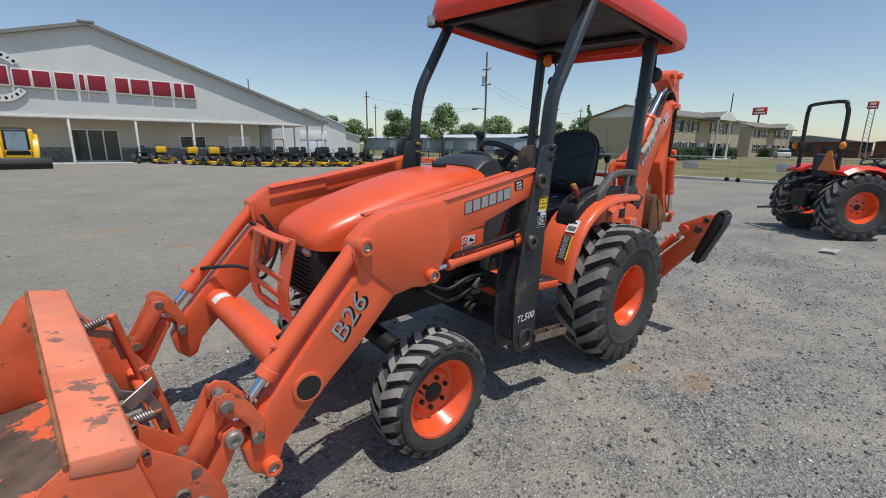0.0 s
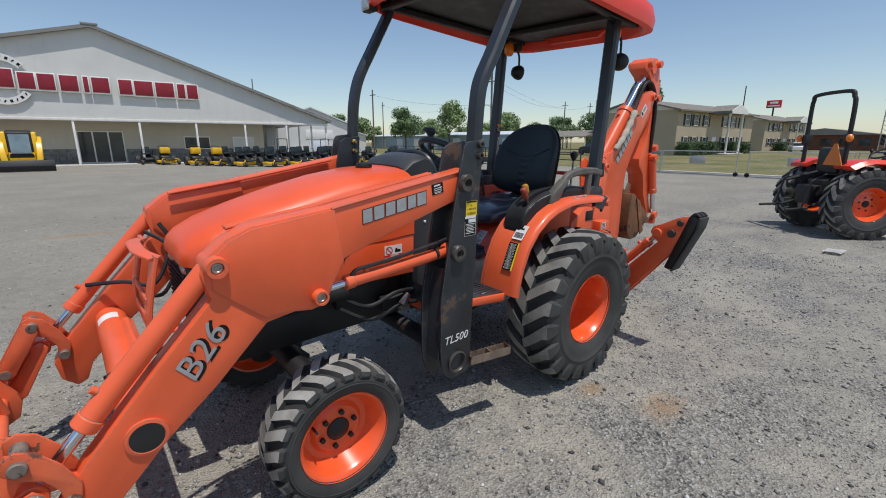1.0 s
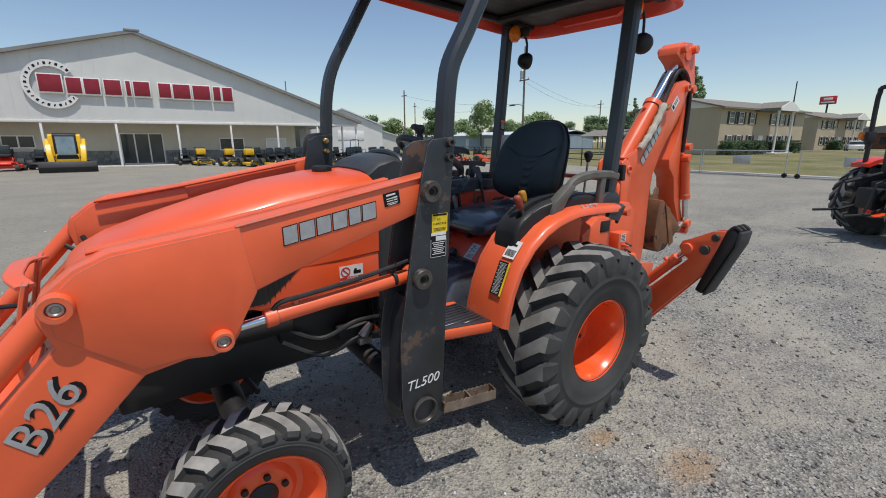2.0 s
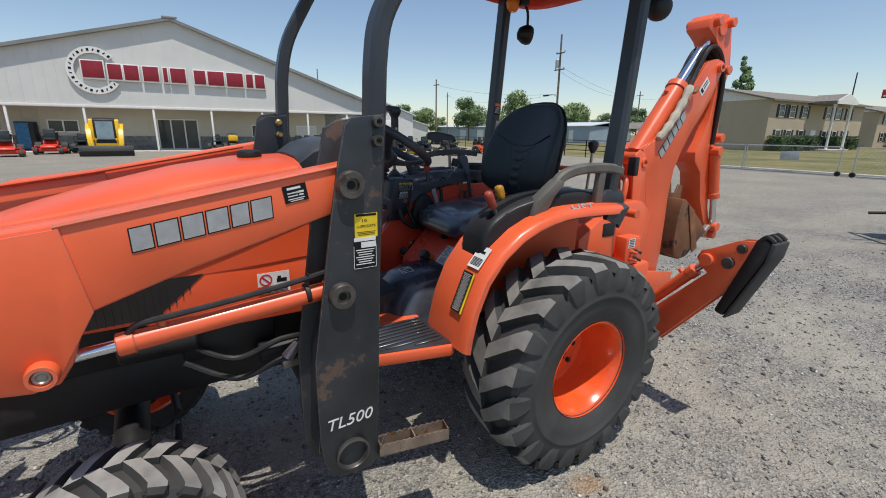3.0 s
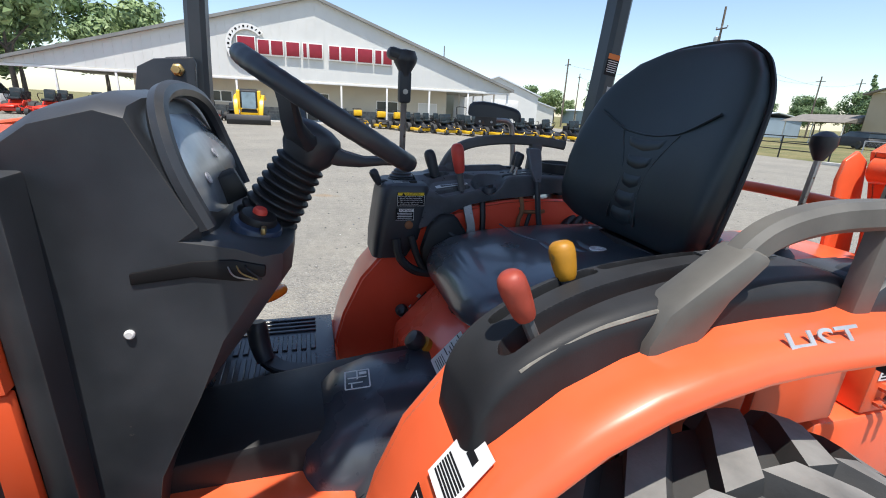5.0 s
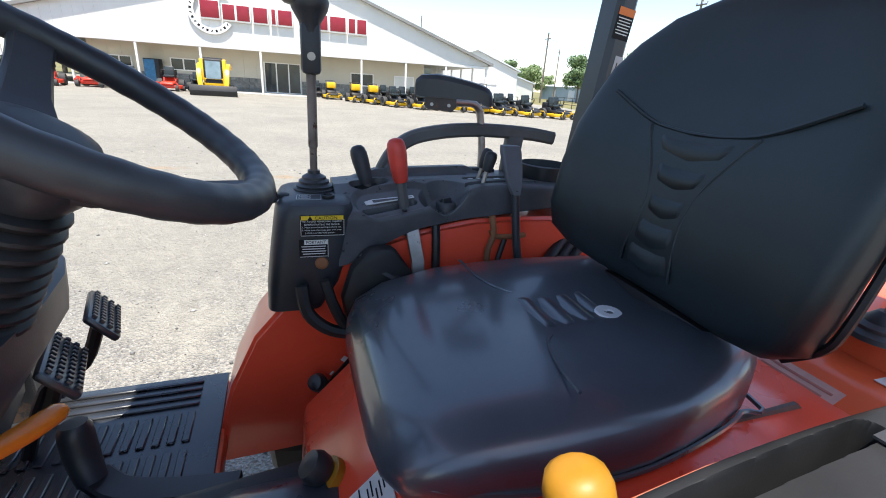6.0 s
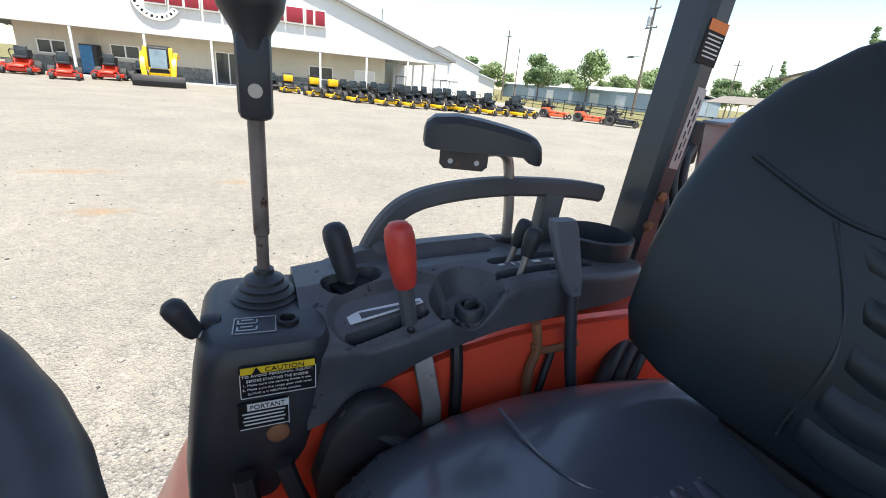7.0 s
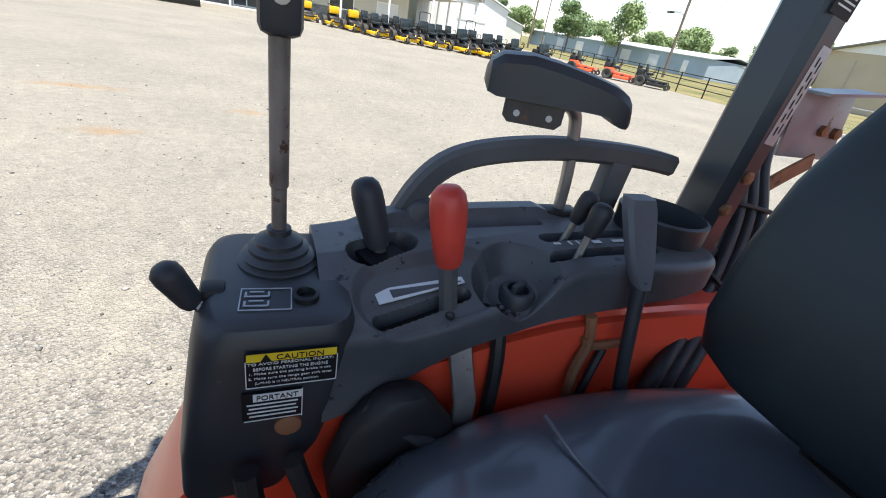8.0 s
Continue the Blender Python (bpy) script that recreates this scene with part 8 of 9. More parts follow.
# ---- the shop ----
SHOP = Matrix.Translation((0, 36.0, 0)) @ Matrix.Rotation(radians(-4.6), 4, "Z")
XL, XR, XP, EAVE, PEAK = -22.0, 14.15, -1.15, 3.10, 8.68
shop = thing("shop_building", "long white metal shop building with a low gable and porch", "building", SHOP)
bm = B()
prism(bm, [(XL, EAVE), (XR, EAVE), (XR, EAVE + 0.15), (XP, PEAK), (XL, EAVE + 0.15)], 0.0, 0.14, "y")
gable = part("gable_wall", bm, SIDING_WHITE, shop, "white ribbed metal gable wall")
k = 0
x = XL + 0.45
while x < XR - 0.3:
    top = EAVE + 0.15 + (PEAK - EAVE - 0.15) * (1 - abs(x - XP) / ((XR - XP) if x > XP else (XP - XL)))
    bm = B()
    box(bm, (x, -0.010, (EAVE + top) / 2 + 0.02), (0.035, 0.02, top - EAVE - 0.06), 0)
    part("siding_rib", bm, SIDING_WHITE, gable)
    x += 0.62
for sgn in (-1, 1):
    e = XR if sgn > 0 else XL
    bm = B()
    prism(bm, [(e + sgn * 0.25, EAVE + 0.02), (XP, PEAK - 0.02), (XP, PEAK + 0.16), (e + sgn * 0.25, EAVE + 0.20)], -0.3, 34.0, "y")
    roof = part("roof", bm, ROOF_GREY, shop, "dull grey metal roof")
    bm = B()
    prism(bm, [(e + sgn * 0.28, EAVE + 0.00), (XP, PEAK - 0.04), (XP, PEAK + 0.17), (e + sgn * 0.28, EAVE + 0.21)], -0.36, -0.30, "y")
    part("roof_trim", bm, ROOF_GREY, roof)
bm = B()
box(bm, (XP, -0.34, PEAK + 0.14), (0.9, 0.1, 0.14), 0.02)
part("ridge_cap", bm, ROOF_GREY, shop)
bm = B()
rod(bm, (9.6, 6, 4.3), (9.6, 6, 7.0), 0.05, n=8)
part("vent_pipe", bm, ROOF_GREY, shop)
# porch: soffit, beam, back wall, posts
WL, WR = -14.7, 9.35
bm = B()
prism(bm, [(XL, 0.0), (XR, 0.0), (XR, 12.0), (WR, 12.0), (WR, 2.45), (WL, 2.45), (WL, 12.0), (XL, 12.0)], EAVE - 0.06, EAVE, "z")
part("porch_soffit", bm, SIDING_CREAM, shop)
bm = B()
box(bm, ((XL + XR) / 2, 0.02, EAVE - 0.13), (XR - XL, 0.18, 0.18), 0.01)
part("porch_beam", bm, TRIM_WHITE, shop)
bm = B()
prism(bm, [(WL, 0.0), (WR, 0.0), (WR, EAVE), (WL, EAVE)], 2.3, 2.48, "y")
bw = part("porch_wall", bm, SIDING_CREAM, shop, "cream metal porch wall")
x = WL + 0.3
while x < WR - 0.1:
    bm = B()
    box(bm, (x, 2.292, EAVE / 2 + 0.5), (0.03, 0.016, EAVE - 1.02), 0)
    part("siding_rib", bm, SIDING_CREAM, bw)
    x += 0.9
bm = B()
prism(bm, [(2.48, 0.0), (30.0, 0.0), (30.0, EAVE), (2.48, EAVE)], WR - 0.1, WR, "x")
part("side_wall", bm, SIDING_CREAM, shop)
bm = B()
prism(bm, [(2.48, 0.0), (30.0, 0.0), (30.0, EAVE), (2.48, EAVE)], WL, WL + 0.1, "x")
part("side_wall", bm, SIDING_CREAM, shop)
rng = random.Random(3)
for x0, x1 in ((-14.6, -3.15), (-0.3, 9.25)):
    for row in range(4):
        x = x0 - rng.uniform(0, 0.3)
        while x < x1:
            w = rng.uniform(0.35, 0.7)
            a, b = max(x, x0), min(x + w, x1)
            if b - a > 0.08:
                bm = B()
                box(bm, ((a + b) / 2, 2.27 - rng.uniform(0, 0.015), 0.14 + row * 0.255), (b - a - 0.012, 0.07, 0.245), 0.008, segs=1)
                part("stone", bm, STONE, bw)
            x += w
for x in (-18.6, -14.77, -10.8, -6.82, -2.89, 0.72, 4.2, 7.55, 10.7, 14.0):
    bm = B()
    box(bm, (x, 0.02, (EAVE - 0.2) / 2), (0.13, 0.13, EAVE - 0.2), 0.008)
    box(bm, (x, 0.02, 0.02), (0.24, 0.24, 0.06), 0.005)
    part("porch_post", bm, TRIM_WHITE, shop, "white square porch post")
for x, y in ((14.0, 4.0), (14.0, 8.0), (14.0, 12.0), (11.6, 8.0)):
    bm = B()
    box(bm, (x, y, (EAVE - 0.06) / 2), (0.13, 0.13, EAVE - 0.06), 0.008)
    part("porch_post", bm, TRIM_WHITE, shop, "white square porch post")


def opening(parent, x0, x1, z0, z1, y, cols, name, label, pane_mat=None):
    bm = B()
    fw = 0.07
    for a, b, c, d in ((x0, x1, z0, z0 + fw), (x0, x1, z1 - fw, z1), (x0, x0 + fw, z0 + fw, z1 - fw), (x1 - fw, x1, z0 + fw, z1 - fw)):
        box(bm, ((a + b) / 2, y - 0.03, (c + d) / 2), (b - a, 0.10, d - c), 0)
    for k in range(1, cols):
        xm = x0 + (x1 - x0) * k / cols
        box(bm, (xm, y - 0.03, (z0 + z1) / 2), (0.08, 0.10, z1 - z0 - 2 * fw), 0)
    w = part(name, bm, TRIM_WHITE, parent, label)
    for k in range(cols):
        a, b = x0 + (x1 - x0) * k / cols, x0 + (x1 - x0) * (k + 1) / cols
        bm = B()
        box(bm, ((a + b) / 2, y - 0.02, (z0 + z1) / 2), (b - a - 0.1, 0.02, z1 - z0 - 0.12), 0)
        part("pane", bm, pane_mat or WINDOW, w)
    return w


opening(shop, -3.05, -0.36, 0.05, 2.28, 2.30, 3, "glass_door", "aluminium framed dark glass shop doors")
opening(shop, 3.44, 5.26, 0.98, 1.95, 2.30, 2, "window", "dark porch window in a white frame")
opening(shop, -9.5, -7.75, 1.25, 2.10, 2.30, 2, "window", "dark porch window in a white frame")
opening(shop, -13.6, -12.0, 1.15, 2.02, 2.30, 2, "window", "dark porch window in a white frame")
opening(shop, 6.92, 8.55, 0.30, 1.95, 2.30, 1, "window", "pale board in a white frame", SIDING_WHITE)

# sign: a horseshoe ring and a row of plain blocks for the name
bm = B()
rings = []
for i in range(41):
    a = radians(39 + 288 * i / 40)
    r0, r1 = 1.07, 1.47
    cx, cz = -5.84, 5.20
    rings.append([Vector((cx + r * math.cos(a), y, cz + r * math.sin(a))) for r, y in ((r0, -0.10), (r1, -0.10), (r1, -0.18), (r0, -0.18))])
loft(bm, rings)
ringo = part("sign_ring", bm, TRIM_WHITE, shop, "white open ring of the shop sign")
for i in range(22):
    a = radians(45 + 276 * i / 21)
    bm = B()
    box(bm, (-5.84 + 1.27 * math.cos(a), -0.185, 5.20 + 1.27 * math.sin(a)), (0.16, 0.02, 0.07 if i % 2 else 0.14), 0.01, Euler((0, -a + (0.5 if i % 2 else 0), 0)).to_matrix())
    part("ring_stud", bm, DECAL_BLACK, ringo)
for x0, x1, z0, z1 in ((-6.50, -5.30, 4.70, 5.80), (-5.12, -4.32, 4.66, 5.66), (-4.22, -3.37, 4.65, 5.65), (-3.16, -2.22, 4.64, 5.64), (-1.98, -1.69, 4.63, 5.63), (-1.55, -0.60, 4.63, 5.62),
                       (-0.12, 0.64, 4.60, 5.58), (0.74, 1.82, 4.57, 5.57), (1.96, 3.08, 4.55, 5.55), (3.26, 3.76, 4.53, 5.52), (3.86, 4.55, 4.52, 5.51)):
    bm = B()
    box(bm, ((x0 + x1) / 2, -0.16, (z0 + z1) / 2), (x1 - x0 + 0.10, 0.10, z1 - z0 + 0.10), 0.03)
    blk = part("sign_block", bm, TRIM_WHITE, shop, "dark red sign block with white edge")
    bm = B()
    box(bm, ((x0 + x1) / 2, -0.215, (z0 + z1) / 2 + 0.02), (x1 - x0 - 0.04, 0.03, z1 - z0 - 0.06), 0.02)
    part("block_face", bm, SIGN_RED, blk)
bm = B()
prism(bm, [(XL - 1, -0.9), (XR + 1, -0.9), (XR + 1, 12.0), (10, 12.0), (10, 2.3), (XL - 1, 2.3)], -0.1, 0.05, "z")
part("porch_slab", bm, CONCRETE, shop, "pale concrete porch slab")


def shed(name, at, w, d, h, peak, wall, roofm, label, doors=()):
    """A plain gabled metal shed; its gable looks along -y."""
    b = thing(name, label, "building", at)
    bm = B()
    prism(bm, [(0, 0), (w, 0), (w, h), (w / 2, peak), (0, h)], 0, d, "y")
    part("wall", bm, wall, b)
    for sgn in (-1, 1):
        e = w + 0.3 if sgn > 0 else -0.3
        bm = B()
        prism(bm, [(e, h - 0.06), (w / 2, peak), (w / 2, peak + 0.14), (e, h + 0.08)], -0.3, d + 0.3, "y")
        part("roof", bm, roofm, b)
    for x0, x1, z0, z1, mt in doors:
        bm = B()
        box(bm, ((x0 + x1) / 2, -0.03, (z0 + z1) / 2), (x1 - x0, 0.06, z1 - z0), 0.01)
        part("door", bm, mt, b)
    return b


shed("storage_shed", Matrix.Translation((14.5, 53, 0)) @ Matrix.Rotation(radians(-6), 4, "Z"), 10.5, 16, 3.6, 5.6, SIDING_WHITE, ROOF_WHITE, "white metal shed with a green notice board", ((4.6, 8.0, 1.9, 3.0, TRIM_WHITE), (5.0, 7.2, 0, 1.7, ROOF_WHITE)))
shed("storage_shed", Matrix.Translation((24.7, 64.3, 0)) @ Matrix.Rotation(radians(-28), 4, "Z"), 8.0, 14, 2.5, 3.8, SIDING_WHITE, ROOF_WHITE, "small white metal shed with a pale blue roof", ((1.2, 3.4, 0, 2.6, TRIM_WHITE),))

# long low blue-grey building across the grass
long_b = thing("warehouse", "long low blue-grey metal warehouse", "building", Matrix.Translation((60, 54, 0)) @ Matrix.Rotation(radians(5), 4, "Z"))
bm = B()
box(bm, (6, 24, 1.45), (12, 48, 2.9), 0)
part("wall", bm, SIDING_BLUE, long_b)
for sgn in (-1, 1):
    bm = B()
    prism(bm, [(6 + sgn * 6.3, 2.85), (6, 3.6), (6, 3.72), (6 + sgn * 6.3, 2.97)], -0.3, 48.3, "y")
    part("roof", bm, ROOF_WHITE, long_b)
for k in range(7):
    bm = B()
    box(bm, (-0.03, 4 + k * 6.4, 1.2), (0.08, 2.2 if k % 3 else 1.0, 2.2 if k % 3 else 2.0), 0.01)
    part("door", bm, ROOF_WHITE if k % 2 else TRIM_WHITE, long_b)


# ---- apartment houses ----
def apartment(at):
    a = thing("apartment_house", "two-storey tan apartment house with white columned portico", "house", at, "apartment houses")
    W, L, H, PK = 11.2, 21.0, 5.35, 6.7
    bm = B()
    prism(bm, [(0, 0), (W, 0), (W, H), (W / 2, PK), (0, H)], 0, L, "x")
    part("wall", bm, SIDING_TAN, a, "plain tan siding")
    bm = B()
    prism(bm, [(0, H - 0.02), (W, H - 0.02), (W / 2, PK)], -0.04, 0.0, "x")
    part("gable_trim", bm, TRIM_WHITE, a)
    for sgn in (-1, 1):
        e = W + 0.55 if sgn > 0 else -0.55
        bm = B()
        prism(bm, [(e, H - 0.22), (W / 2, PK), (W / 2, PK + 0.16), (e, H - 0.04)], -0.5, L + 0.5, "x")
        part("roof", bm, ROOF_SHINGLE, a, "brown-grey shingle roof")
    for floor_z in (0.9, 3.55):
        for x in (2.3, 4.4, 7.0, 12.2, 14.6, 17.2):
            bm = B()
            for q in ((x - 0.5, 0.03, 1.25), (x + 0.5, 0.03, 1.25)):
                box(bm, (q[0], -0.03, floor_z + 0.62), (0.06, 0.06, 1.3), 0)
            for z in (0.0, 0.62, 1.25):
                box(bm, (x, -0.03, floor_z + z), (1.0, 0.06, 0.06), 0)
            w = part("window", bm, TRIM_WHITE, a)
            bm = B()
            box(bm, (x, -0.012, floor_z + 0.62), (0.95, 0.02, 1.2), 0)
            part("pane", bm, WINDOW, w)
            for s in (-1, 1):
                bm = B()
                box(bm, (x + s * 0.75, -0.03, floor_z + 0.62), (0.38, 0.05, 1.35), 0.005)
                part("shutter", bm, SHUTTER, w)
    bm = B()
    box(bm, (9.6, -0.03, 1.1), (1.1, 0.06, 2.2), 0.01)
    part("door", bm, TRIM_WHITE, a)
    # portico
    bm = B()
    prism(bm, [(7.4, H - 0.35), (11.8, H - 0.35), (11.8, H - 0.05), (9.6, H + 0.75), (7.4, H - 0.05)], -2.7, 0.2, "y")
    part("portico_roof", bm, ROOF_SHINGLE, a)
    bm = B()
    prism(bm, [(7.35, H - 0.38), (11.85, H - 0.38), (11.85, H - 0.04), (9.6, H + 0.78), (7.35, H - 0.04)], -2.8, -2.7, "y")
    part("portico_gable", bm, TRIM_WHITE, a)
    for x in (7.8, 11.4):
        bm = B()
        lathe(bm, [(0.2, 0.0), (0.2, 0.15), (0.13, 0.2), (0.12, H - 0.6), (0.18, H - 0.5), (0.18, H - 0.36)], (x, -2.4, 0), "z", 14)
        part("column", bm, TRIM_WHITE, a, "white round column")
    bm = B()
    box(bm, (9.6, -1.4, 0.06), (4.6, 2.9, 0.14), 0.01)
    part("portico_slab", bm, CONCRETE, a)
    bm = B()
    box(bm, (-0.12, 8.2, 1.0), (0.14, 0.5, 0.7), 0.02)
    rod(bm, (-0.1, 8.2, 1.3), (-0.1, 8.2, 4.6), 0.03, n=6)
    part("meter_box", bm, GALV, a)
    return a


apt = apartment(Matrix.Translation((53.3, 23.5, 0)) @ Matrix.Rotation(radians(-3), 4, "Z"))
copy_thing(apt, Matrix.Translation((92.0, 26.1, 0)) @ Matrix.Rotation(radians(-3), 4, "Z"))
tagged(apt, "two-storey tan apartment house with white columned portico, nearer the fence")


# ---- plants ----
def crown_mesh(name, seed, r, n, leaf, mat, cone=False):
    """Leaf clumps: small bent leaf quads set in clusters round an uneven crown."""
    rg = random.Random(seed)
    bm = B()
    lumps = []
    for i in range(16):
        if cone:
            h = i / 16
            rr = (1 - h) * 0.55 + 0.05
            a = rg.uniform(0, 6.28)
            lumps.append((Vector((math.cos(a) * rr * r * 0.5, math.sin(a) * rr * r * 0.5, h * r * 3.0)), rr * r * rg.uniform(0.5, 0.8)))
        else:
            a, h = rg.uniform(0, 6.28), rg.uniform(-0.55, 0.9)
            q = math.sqrt(max(0, 1 - h * h)) * rg.uniform(0.3, 0.85)
            lumps.append((Vector((math.cos(a) * q * r, math.sin(a) * q * r, h * r * 0.95)), r * rg.uniform(0.28, 0.52)))
    for _ in range(n):
        c, q = rg.choice(lumps)
        d = Vector((rg.gauss(0, 1), rg.gauss(0, 1), rg.gauss(0, 0.8))).normalized()
        p = c + d * q * rg.uniform(0.55, 1.08)
        u = Vector((rg.gauss(0, 1), rg.gauss(0, 1), rg.gauss(0, 1))).normalized()
        v = u.cross(d)
        if v.length < 0.1:
            continue
        v.normalize()
        u = v.cross(d).normalized()
        d2 = d * rg.uniform(-0.5, 0.5)
        s = leaf * rg.uniform(0.6, 1.3)
        vs = [bm.verts.new(p + x) for x in ((u + d2) * s, v * s * 0.6, -(u - d2) * s, -v * s * 0.6)]
        bm.faces.new(vs)
    me = bpy.data.meshes.new(name)
    bm.to_mesh(me)
    bm.free()
    me.materials.append(mat)
    return me


CROWN_A = crown_mesh("crown", 1, 3.4, 2600, 0.26, LEAF)
CROWN_B = crown_mesh("crown", 2, 3.8, 2600, 0.28, LEAF)
CROWN_C = crown_mesh("crown", 3, 3.2, 2400, 0.26, LEAF_DARK)
PINE = crown_mesh("crown", 4, 2.6, 2600, 0.20, LEAF_DARK, True)


def tree(x, y, h, crown, label, group="trees behind the yard", squash=1.0, z=0.0):
    t = thing("tree", label, "tree", Matrix.Translation((x, y, z)), group)
    bm = B()
    tall = h * (0.55 if crown is not PINE else 0.75)
    tube(bm, spline([(0, 0, -0.2), (0.05, 0.03, tall * 0.4), (-0.05, 0.1, tall * 0.75), (0.06, 0.05, tall)], 4), [h * 0.024 * (1 - 0.06 * i) for i in range(13)], 8)
    if crown is not PINE:
        rg = random.Random(int(x * 10 + y))
        for k in range(5):
            a = k * 1.3 + rg.uniform(0, 0.6)
            z0 = tall * rg.uniform(0.5, 0.9)
            tube(bm, spline([(0, 0, z0), (math.cos(a) * h * 0.10, math.sin(a) * h * 0.10, z0 + h * 0.10), (math.cos(a) * h * 0.2, math.sin(a) * h * 0.2, z0 + h * 0.22)], 3), [h * 0.010 * (1 - 0.1 * i) for i in range(7)], 6)
    part("trunk", bm, WOOD_POLE, t)
    c = part("crown", crown, None, t)
    k = h / 8.5
    if crown is PINE:
        c.matrix_basis = Matrix.Translation((0, 0, h * 0.14)) @ Matrix.Diagonal((k, k, k * 0.95, 1))
    else:
        c.matrix_basis = Matrix.Translation((0, 0, h * 0.62)) @ Matrix.Rotation(x * 1.7 + y, 4, "Z") @ Matrix.Diagonal((k * squash, k * squash, k, 1))
    return t


rg = random.Random(11)
for i in range(34):
    f = i / 33
    ang = radians(26 + 56 * f + rg.uniform(-0.8, 0.8))
    dist = rg.uniform(105, 150)
    tree(-1 + dist * math.cos(ang), dist * math.sin(ang), rg.uniform(5.0, 8.0), rg.choice((CROWN_A, CROWN_B, CROWN_C)), "broad green deciduous tree behind the warehouse", squash=rg.uniform(0.9, 1.25))
for x, y, h, c in ((48, 74, 10.5, CROWN_C), (56, 70, 11.5, CROWN_B), (72, 71, 10.5, CROWN_A), (86, 66, 9.5, CROWN_C), (88, 84, 11, CROWN_B), (78, 49, 8.5, CROWN_C), (100, 62, 9.5, CROWN_A)):
    tree(x, y, h * 0.74, c, "full green shade tree near the warehouse", "shade trees")
for x, y, h in ((84, 43, 15.0), (90, 45, 14.0), (80, 52, 10.0)):
    tree(x, y, h, PINE, "dark conifer behind the apartment house", "conifers")
for i in range(12):
    tree(-24 - 3.4 * i + rg.uniform(-1, 1), 46 + rg.uniform(-5, 12), rg.uniform(8, 11), rg.choice((CROWN_A, CROWN_B)), "green tree beside the shop", "trees beside the shop")


for x, y, h in ((-21.5, 62.0, 11.5), (-28.0, 52.0, 10.5), (-26.5, 66.0, 12.0)):
    tree(x, y, h, CROWN_A, "tall green tree behind the shop", "trees beside the shop")


def hedge(x, y, w, d, h, seed):
    rg2 = random.Random(seed)
    bm = B()
    for _ in range(1300):
        p = Vector((rg2.uniform(-1, 1), rg2.uniform(-1, 1), rg2.uniform(0, 1)))
        k = max(abs(p.x), abs(p.y), p.z)
        p = Vector((p.x / k * w / 2, p.y / k * d / 2, p.z / k * h)) * rg2.uniform(0.92, 1.05)
        if p.z < 0.02:
            continue
        u = Vector((rg2.gauss(0, 1), rg2.gauss(0, 1), rg2.gauss(0, 1))).normalized()
        v = u.orthogonal().normalized()
        s = 0.10
        bm.faces.new([bm.verts.new(p + q) for q in (u * s, v * s * 0.6, -u * s, -v * s * 0.6)])
    box(bm, (0, 0, h * 0.45), (w * 0.85, d * 0.85, h * 0.85), 0.15)
    me = bpy.data.meshes.new("bush")
    bm.to_mesh(me)
    bm.free()
    me.materials.append(LEAF_HEDGE)
    ob = new("bush", me)
    ob.matrix_basis = Matrix.Translation((x, y, 0))
    tagged(ob, "clipped dark green bush by the apartment house", "bush", "bushes")


for k, (x, y, w) in enumerate(((54.6, 22.5, 2.6), (57.6, 22.3, 2.4), (60.2, 22.2, 2.0), (66.2, 21.9, 2.4), (69.0, 21.7, 2.2), (97.0, 24.7, 2.6))):
    hedge(x, y, w, 1.6, 1.5, k)

# ---- poles, wires, signs ----
pole = thing("utility_pole", "tall weathered wooden utility pole with transformer", "utility pole", Matrix.Translation((38.0, 39.4, 0)))
bm = B()
rod(bm, (0, 0, -0.3), (0.05, 0.1, 12.6), 0.15, 0.10, 12)
part("mast", bm, WOOD_POLE, pole)
for z in (10.6, 8.8):
    bm = B()
    box(bm, (0, 0.05, z), (0.12, 1.3 if z > 10 else 1.6, 0.12), 0.01)
    arm_ = part("crossarm", bm, WOOD_POLE, pole)
    for y in (-0.65, 0.0, 0.65):
        bm = B()
        lathe(bm, [(0.03, 0), (0.07, 0.05), (0.05, 0.12), (0.07, 0.16), (0.002, 0.22)], (0, y, z + 0.06), "z", 10)
        part("insulator", bm, GALV, arm_)
bm = B()
lathe(bm, [(0.05, 0.0), (0.24, 0.02), (0.25, 0.85), (0.16, 0.95), (0.002, 0.97)], (-0.05, 0.38, 9.0), "z", 16)
part("transformer", bm, GALV, pole)
bm = B()
tube(bm, spline([(0, 0.1, 5.8), (-0.2, 0.6, 6.05), (-0.3, 1.3, 6.05)], 4), 0.04, 8)
la_ = part("lamp_arm", bm, GALV, pole)
bm = B()
box(bm, (-0.3, 1.7, 6.0), (0.3, 0.8, 0.16), 0.06)
part("lamp_head", bm, BLACK, la_)
for x, y, h in ((56, 96, 11), (34, 62, 9.5), (80, 60, 10), (98, 66, 11)):
    p2 = thing("utility_pole", "distant slim wooden utility pole", "utility pole", Matrix.Translation((x, y, 0)), "far poles")
    bm = B()
    rod(bm, (0, 0, -0.3), (0, 0, h), 0.14, 0.10, 8)
    part("mast", bm, WOOD_POLE, p2)
    bm = B()
    box(bm, (0, 0, h - 0.8), (0.1, 1.6, 0.1), 0)
    part("crossarm", bm, WOOD_POLE, p2)


def wire(a, b, sag):
    bm = B()
    a, b = Vector(a), Vector(b)
    pts = [a + (b - a) * i / 12 - Vector((0, 0, sag * 4 * (i / 12) * (1 - i / 12))) for i in range(13)]
    tube(bm, pts, 0.012, 4)
    solid("overhead_wire", bm, BLACK, "thin black overhead power line", "wire", group="overhead wires")


